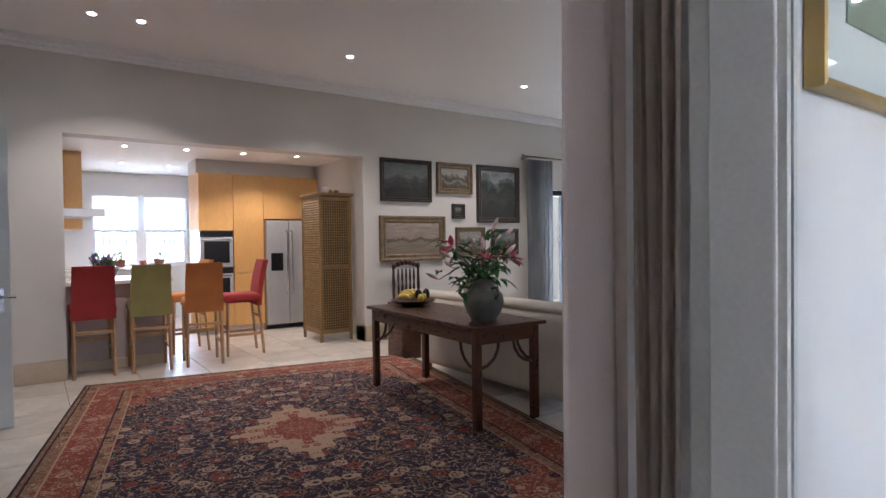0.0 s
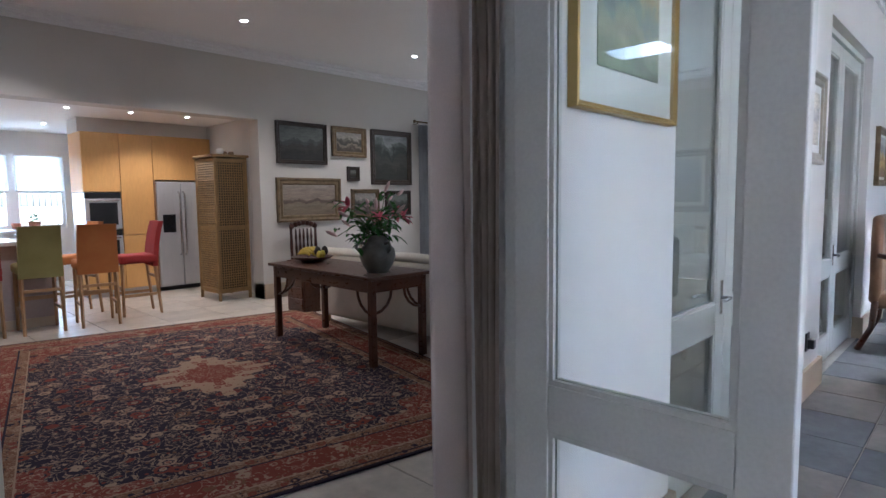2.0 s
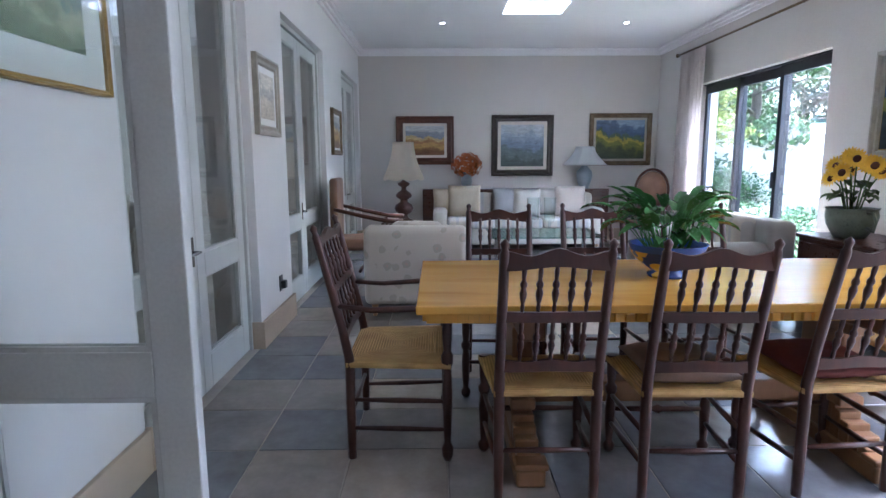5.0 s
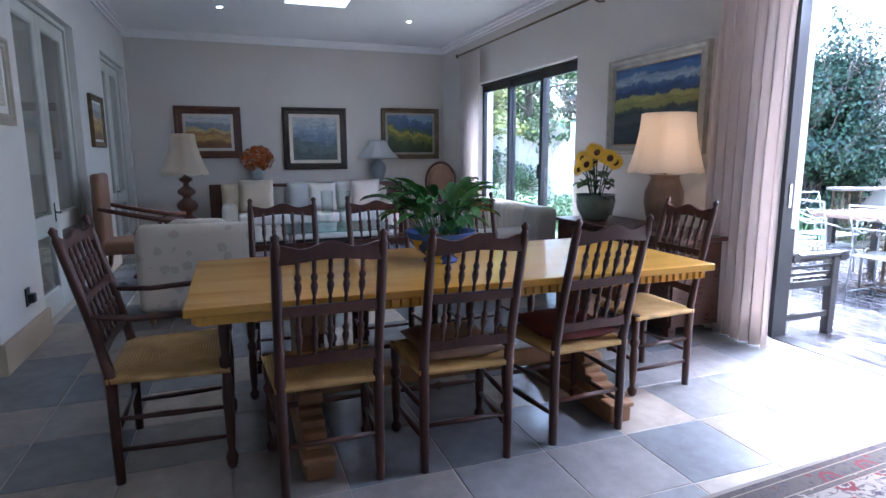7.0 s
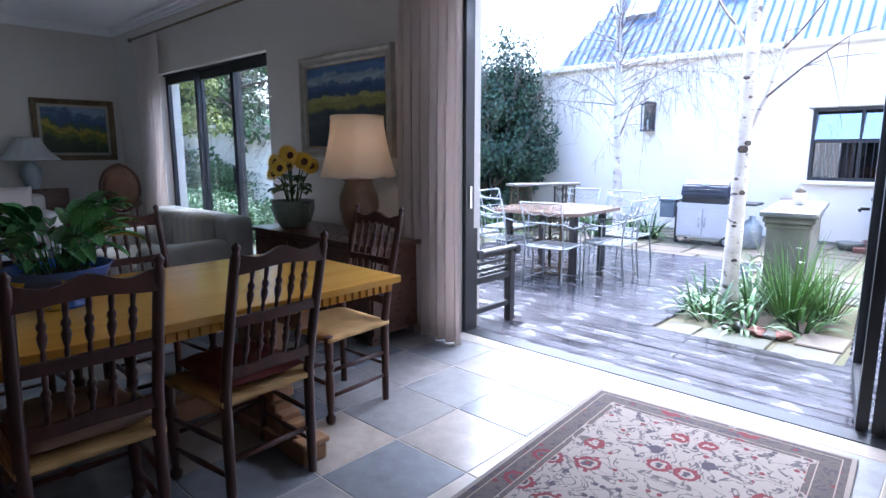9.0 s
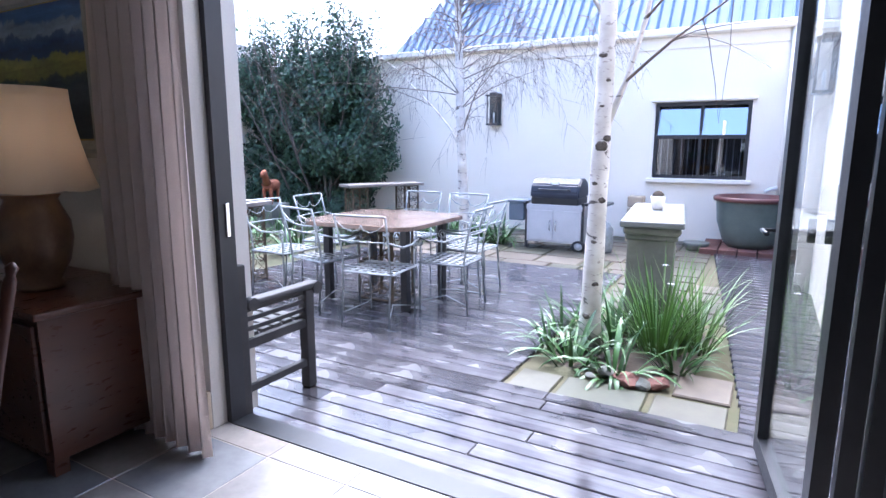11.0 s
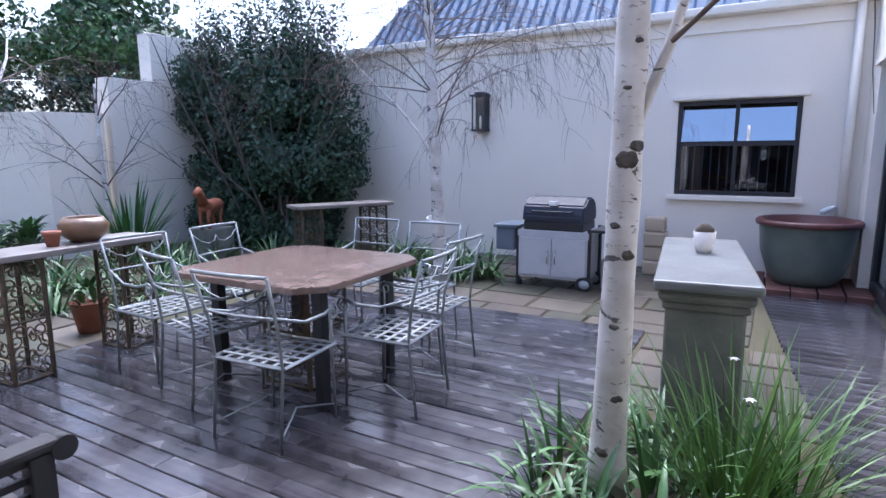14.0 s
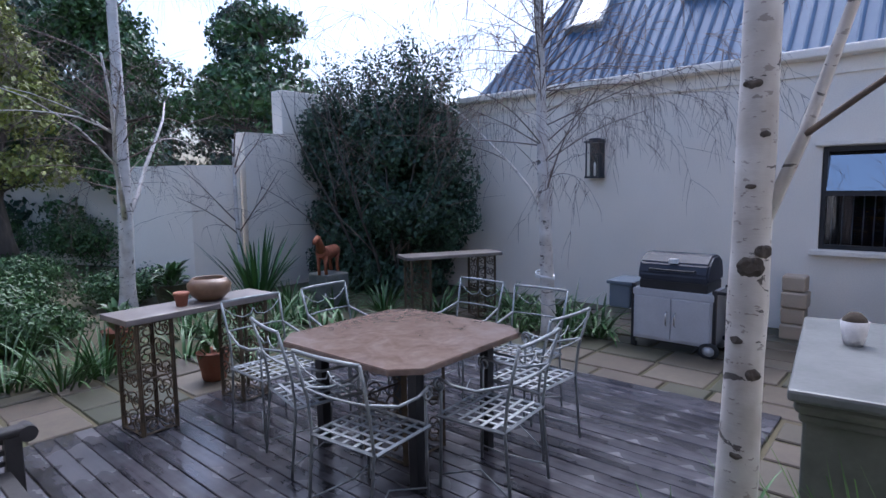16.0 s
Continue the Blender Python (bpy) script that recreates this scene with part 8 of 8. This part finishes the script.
cup = thing("small_planter", "small white cup planter with dark soil on the plinth", "planter", 1.60, -7.22, 0.80)
part("cup", lathe(bmesh.new(), [(0, 0), (0.04, 0), (0.05, 0.03), (0.062, 0.12), (0.056, 0.12), (0.05, 0.1), (0, 0.09)], 18), STONE_TOP, cup)
part("soil", lathe(bmesh.new(), [(0.055, 0.11), (0.05, 0.135), (0.025, 0.16), (0, 0.165)], 14), SOIL, cup)

bbq = thing("gas_barbecue", "blue-black gas barbecue on a silver-grey cabinet trolley", "barbecue", 3.24, -9.62, -0.05)
bbq.scale = (1.04, 0.95, 0.88)
bm = bmesh.new()
prof = [(-0.24, 0.80), (-0.25, 0.88), (-0.21, 1.02), (-0.10, 1.09), (0.10, 1.09), (0.22, 1.00), (0.26, 0.88), (0.26, 0.80)]
a_, b_ = ([bm.verts.new((x, y, z)) for y, z in prof] for x in (-0.32, 0.32))
for k in range(len(prof)):
    bm.faces.new((a_[k], a_[(k + 1) % len(prof)], b_[(k + 1) % len(prof)], b_[k]))
bm.faces.new(a_)
bm.faces.new(b_[::-1])
bmesh.ops.bevel(bm, geom=bm.edges[:], offset=0.02, segments=2, affect="EDGES")
lid = part("lid", bm, BBQ_BLUE, bbq)
part("handle", sweep(bmesh.new(), [(-0.2, 0.25, 0.93), (-0.2, 0.30, 0.93), (0.2, 0.30, 0.93), (0.2, 0.25, 0.93)], 0.012, 8), IRON_BLACK, lid)
part("badge", B(-0.04, 0.04, 0.2, 0.245, 1.00, 1.05, 0.004), WHITE, lid)
part("firebox", B(-0.31, 0.31, -0.23, 0.24, 0.70, 0.80, 0.008), IRON_BLACK, bbq)
part("body", B(-0.36, 0.36, -0.24, 0.24, 0.12, 0.70), BBQ_GREY, bbq)
part("cabinet_rail", B(-0.37, 0.37, 0.235, 0.25, 0.62, 0.69, 0.003), BBQ_GREY, bbq)
for s in (-1, 1):
    d = part("cabinet_door", B(-0.345 if s < 0 else 0.004, -0.004 if s < 0 else 0.345, 0.241, 0.262, 0.15, 0.61, 0.006), BBQ_GREY, bbq)
    part("handle", sweep(bmesh.new(), [(s * 0.04, 0.262, 0.30), (s * 0.04, 0.285, 0.32), (s * 0.04, 0.285, 0.44), (s * 0.04, 0.262, 0.46)], 0.007, 6), CHROME, d)
    for y in (-0.22, 0.22):
        part("leg", B(s * 0.37 - 0.018, s * 0.37 + 0.018, y - 0.018, y + 0.018, 0.02, 0.74), IRON_BLACK, bbq)
part("side_shelf", B(-0.66, -0.385, -0.22, 0.22, 0.70, 0.735, 0.006), IRON_BLACK, bbq)
part("side_shelf", B(0.385, 0.66, -0.22, 0.22, 0.70, 0.74, 0.006), BBQ_SIDE, bbq)
part("side_bin", B(0.42, 0.64, -0.18, 0.20, 0.42, 0.70, 0.02), BBQ_SIDE, bbq)
for y in (-0.2, 0.2):
    wh = bmesh.new()
    lathe(wh, [(0.055, -0.02), (0.085, -0.022), (0.09, 0), (0.085, 0.022), (0.055, 0.02), (0.055, -0.02)], 22)
    bmesh.ops.transform(wh, matrix=pose(-0.34, y + 0.05, 0.09, 90), verts=wh.verts[:])
    tyre = part("wheel", wh, RUBBER, bbq)
    wh = bmesh.new()
    lathe(wh, [(0, -0.015), (0.055, -0.012), (0.055, 0.012), (0, 0.015)], 18)
    bmesh.ops.transform(wh, matrix=pose(-0.34, y + 0.05, 0.09, 90), verts=wh.verts[:])
    part("hub", wh, BBQ_GREY, tyre)
part("castor", sweep(bmesh.new(), [(0.36, 0.2, 0.0), (0.36, 0.2, 0.06)], 0.022, 10), RUBBER, bbq)
single("gas_bottle", lathe(bmesh.new(), [(0, 0), (0.12, 0), (0.14, 0.05), (0.14, 0.32), (0.08, 0.40), (0.04, 0.42), (0.04, 0.47), (0, 0.47)], 20), GALVANISED, "grey gas bottle beside the barbecue", "gas bottle", pose(2.62, -9.55, -0.05))
post = thing("timber_stub", "short yellowed timber post against the wall", "post", 2.42, -10.7, -0.05)
for k in range(4):
    part("block", B(-0.12 + 0.02 * (k % 2), 0.12, -0.12, 0.12 - 0.02 * (k % 2), k * 0.17, k * 0.17 + 0.165, 0.02), SKIRT, post)

bp = thing("glazed_planter", "large grey-green glazed planter with an oxblood rim", "planter", 0.93, -10.55, 0.03)
part("pot", lathe(bmesh.new(), [(0, 0), (0.27, 0), (0.33, 0.08), (0.41, 0.32), (0.435, 0.58), (0.44, 0.60)], 36), GLAZE_POT, bp)
part("rim", lathe(bmesh.new(), [(0.435, 0.60), (0.47, 0.605), (0.475, 0.645), (0.45, 0.665), (0.41, 0.655), (0.39, 0.55), (0, 0.50)], 36), RED_RIM, bp, "oxblood glazed rim")
step = thing("brick_step", "low red brick step under the planter", "step", 0.93, -10.52, -0.06)
brick_mesh = None
for i in range(5):
    for j in range(9):
        bx, by = -0.50 + i * 0.225 + 0.11, -0.45 + j * 0.108
        if brick_mesh is None:
            b = part("brick", B(-0.105, 0.105, -0.048, 0.048, 0, 0.088, 0.006), BRICK, step)
            brick_mesh = b.data
        else:
            b = new("brick", brick_mesh)
            b.parent = step
        b.matrix_local = pose(bx - 0.06, by, 0)
single("moss_bowl", lathe(bmesh.new(), [(0, 0), (0.10, 0), (0.16, 0.08), (0.17, 0.12), (0.15, 0.12), (0, 0.08)], 20), STONE_OLD, "small mossy stone bowl beside the planter", "bowl", pose(1.55, -10.3, -0.05))
for k, (x, y, s) in enumerate(((1.40, -5.32, 0.07), (1.33, -5.30, 0.05), (1.47, -5.36, 0.05), (1.62, -5.28, 0.04), (1.25, -5.36, 0.06), (1.56, -5.40, 0.05))):
    b = bmesh.new()
    bmesh.ops.create_icosphere(b, subdivisions=2, radius=s)
    for v in b.verts:
        v.co += s * 0.5 * noise.noise_vector(v.co * 14 + Vector((k, 0, 0)))
        v.co.z *= 0.65
    single("bed_stone", b, STONE_OLD if k % 2 else BRICK, "rough stone at the edge of the planted bed", "stone", pose(x, y, Z0 + 0.01), "stones in the bed")

# ---- pieces of floors and paving ----


def shared(name, meshes, key, make, parent, m, material):
    if key not in meshes:
        ob = mesh_ob(name, make(), material)
        meshes[key] = ob.data
    else:
        ob = new(name, meshes[key])
    ob.parent = parent
    ob.matrix_local = m
    return ob


def slab(w, d, h, c=0.003):
    """A slab with a chamfered top edge, its top at z = 0."""
    bm = bmesh.new()
    lo = [bm.verts.new((sx * w / 2, sy * d / 2, -h)) for sx, sy in ((-1, -1), (1, -1), (1, 1), (-1, 1))]
    mi = [bm.verts.new((sx * w / 2, sy * d / 2, -c)) for sx, sy in ((-1, -1), (1, -1), (1, 1), (-1, 1))]
    up = [bm.verts.new((sx * (w / 2 - c), sy * (d / 2 - c), 0)) for sx, sy in ((-1, -1), (1, -1), (1, 1), (-1, 1))]
    for a, b in ((lo, mi), (mi, up)):
        for k in range(4):
            bm.faces.new((a[k], a[(k + 1) % 4], b[(k + 1) % 4], b[k]))
    bm.faces.new(up)
    return bm


tiles = {}
T = 0.43
y = -1.10 + 4 * T
while y > -4.4:
    x = 2.25 - 8 * T
    while x < 9.6:
        x0, x1, y0, y1 = max(x, -1.39), min(x + T, 9.59), max(y - T, -4.249), min(y, 0.755)
        if x1 - x0 > 0.03 and y1 - y0 > 0.03:
            w, d = round(x1 - x0 - 0.005, 3), round(y1 - y0 - 0.005, 3)
            shared("tile", tiles, ("s", w, d), lambda: slab(w, d, 0.011), floor_dining, pose((x0 + x1) / 2, (y0 + y1) / 2, 0), SLATE)
        x += T
    y -= T
T = 0.60
y = 0.76
while y < 11:
    x = -1.4
    while x < 9.6:
        x0, x1, y0, y1 = x, min(x + T, 9.59), y, min(y + T, 10.99)
        if x1 - x0 > 0.03 and y1 - y0 > 0.03:
            w, d = round(x1 - x0 - 0.006, 3), round(y1 - y0 - 0.006, 3)
            shared("tile", tiles, ("t", w, d), lambda: slab(w, d, 0.011), floor_family, pose((x0 + x1) / 2, (y0 + y1) / 2, -0.0005), TRAVERTINE)
        x += T
    y += T

deck = fixture("deck", "wet grey timber deck", "deck")
part("joists", B(0.36, 5.65, -8.18, -3.95, -0.117, -0.06), SOIL, deck)
boards = {}
rq = random.Random(5)
pitch_ = 0.118
k = 0
y = -4.38 + 4 * 0.118
while y > -8.2:
    inner = 0.82 + max(0.0, -5.2 - y) * 0.10
    spans = [(0.335, 5.68)] if y > -4.93 else [(0.335, inner), (2.07, 5.68)]
    for a, b in spans:
        cuts = [a]
        if b - a > 2.4:
            cuts.append(a + (b - a) * rq.choice((0.28, 0.45, 0.62)) + rq.uniform(-0.15, 0.15))
        cuts.append(b)
        for p, q in zip(cuts, cuts[1:]):
            ob = part("board", slab(q - p - 0.004, pitch_ - 0.006, 0.028, 0.004), DECK, deck)
            ob.matrix_local = pose((p + q) / 2, y - pitch_ / 2, Z0 + rq.uniform(-0.002, 0.002))
    y -= pitch_
    k += 1
while y > -10.4:
    inner = 0.82 + max(0.0, -5.2 - y) * 0.10
    ob = part("board", slab(inner - 0.41 - 0.004, pitch_ - 0.006, 0.028, 0.004), DECK, deck)
    ob.matrix_local = pose((inner + 0.41) / 2, y - pitch_ / 2, Z0 + rq.uniform(-0.002, 0.002))
    y -= pitch_

pavement = structure("pavement", B(0.42, 9.7, -11.08, -3.96, -0.119, -0.052), GROUND, "bed of soil and moss between paving stones")


def pave(x0, x1, y0, y1, rows, seed, skip=None, skew=0.0):
    q = random.Random(seed)
    y = y0
    while y < y1 - 0.1:
        h = min(q.choice(rows), y1 - y)
        x = x0
        while x < x1 - 0.12:
            w = min(q.uniform(0.32, 0.62), x1 - x)
            if x1 - x - w < 0.15:
                w = x1 - x
            cx, cy = x + w / 2, y + h / 2
            shift = skew * (y1 - cy)
            if not (skip and skip(cx, cy)):
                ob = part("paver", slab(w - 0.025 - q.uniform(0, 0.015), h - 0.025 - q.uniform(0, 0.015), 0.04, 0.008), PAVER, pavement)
                ob.matrix_local = pose(cx + shift, cy, Z0 - 0.008 + q.uniform(-0.005, 0.003), q.uniform(-0.5, 0.5), q.uniform(-0.5, 0.5), q.uniform(-1.2, 1.2))
            x += w
        y += h


def in_bed(x, y):
    return 1.05 < x < 2.2 and -6.75 < y < -5.36


pave(0.85, 2.05, -8.2, -4.94, (0.34, 0.40, 0.30), 3, in_bed)
pave(1.32, 6.2, -11.0, -8.25, (0.30, 0.38, 0.45), 4)
pave(5.72, 6.9, -6.6, -4.0, (0.35, 0.42), 6)
pave(6.9, 9.6, -4.9, -4.0, (0.4,), 7)
bm = bmesh.new()
n = 14
g = [[bm.verts.new((0.98 + 1.1 * i / n, -6.8 + 1.42 * j / n, Z0 - 0.03 + 0.05 * math.sin(math.pi * i / n) * math.sin(math.pi * j / n) + 0.02 * noise.noise(Vector((i * 0.9, j * 0.9, 0))))) for j in range(n + 1)] for i in range(n + 1)]
for i in range(n):
    for j in range(n):
        bm.faces.new((g[i][j], g[i + 1][j], g[i + 1][j + 1], g[i][j + 1])).smooth = True
structure("ground_bed", bm, SOIL, "mounded dark soil round the birch")
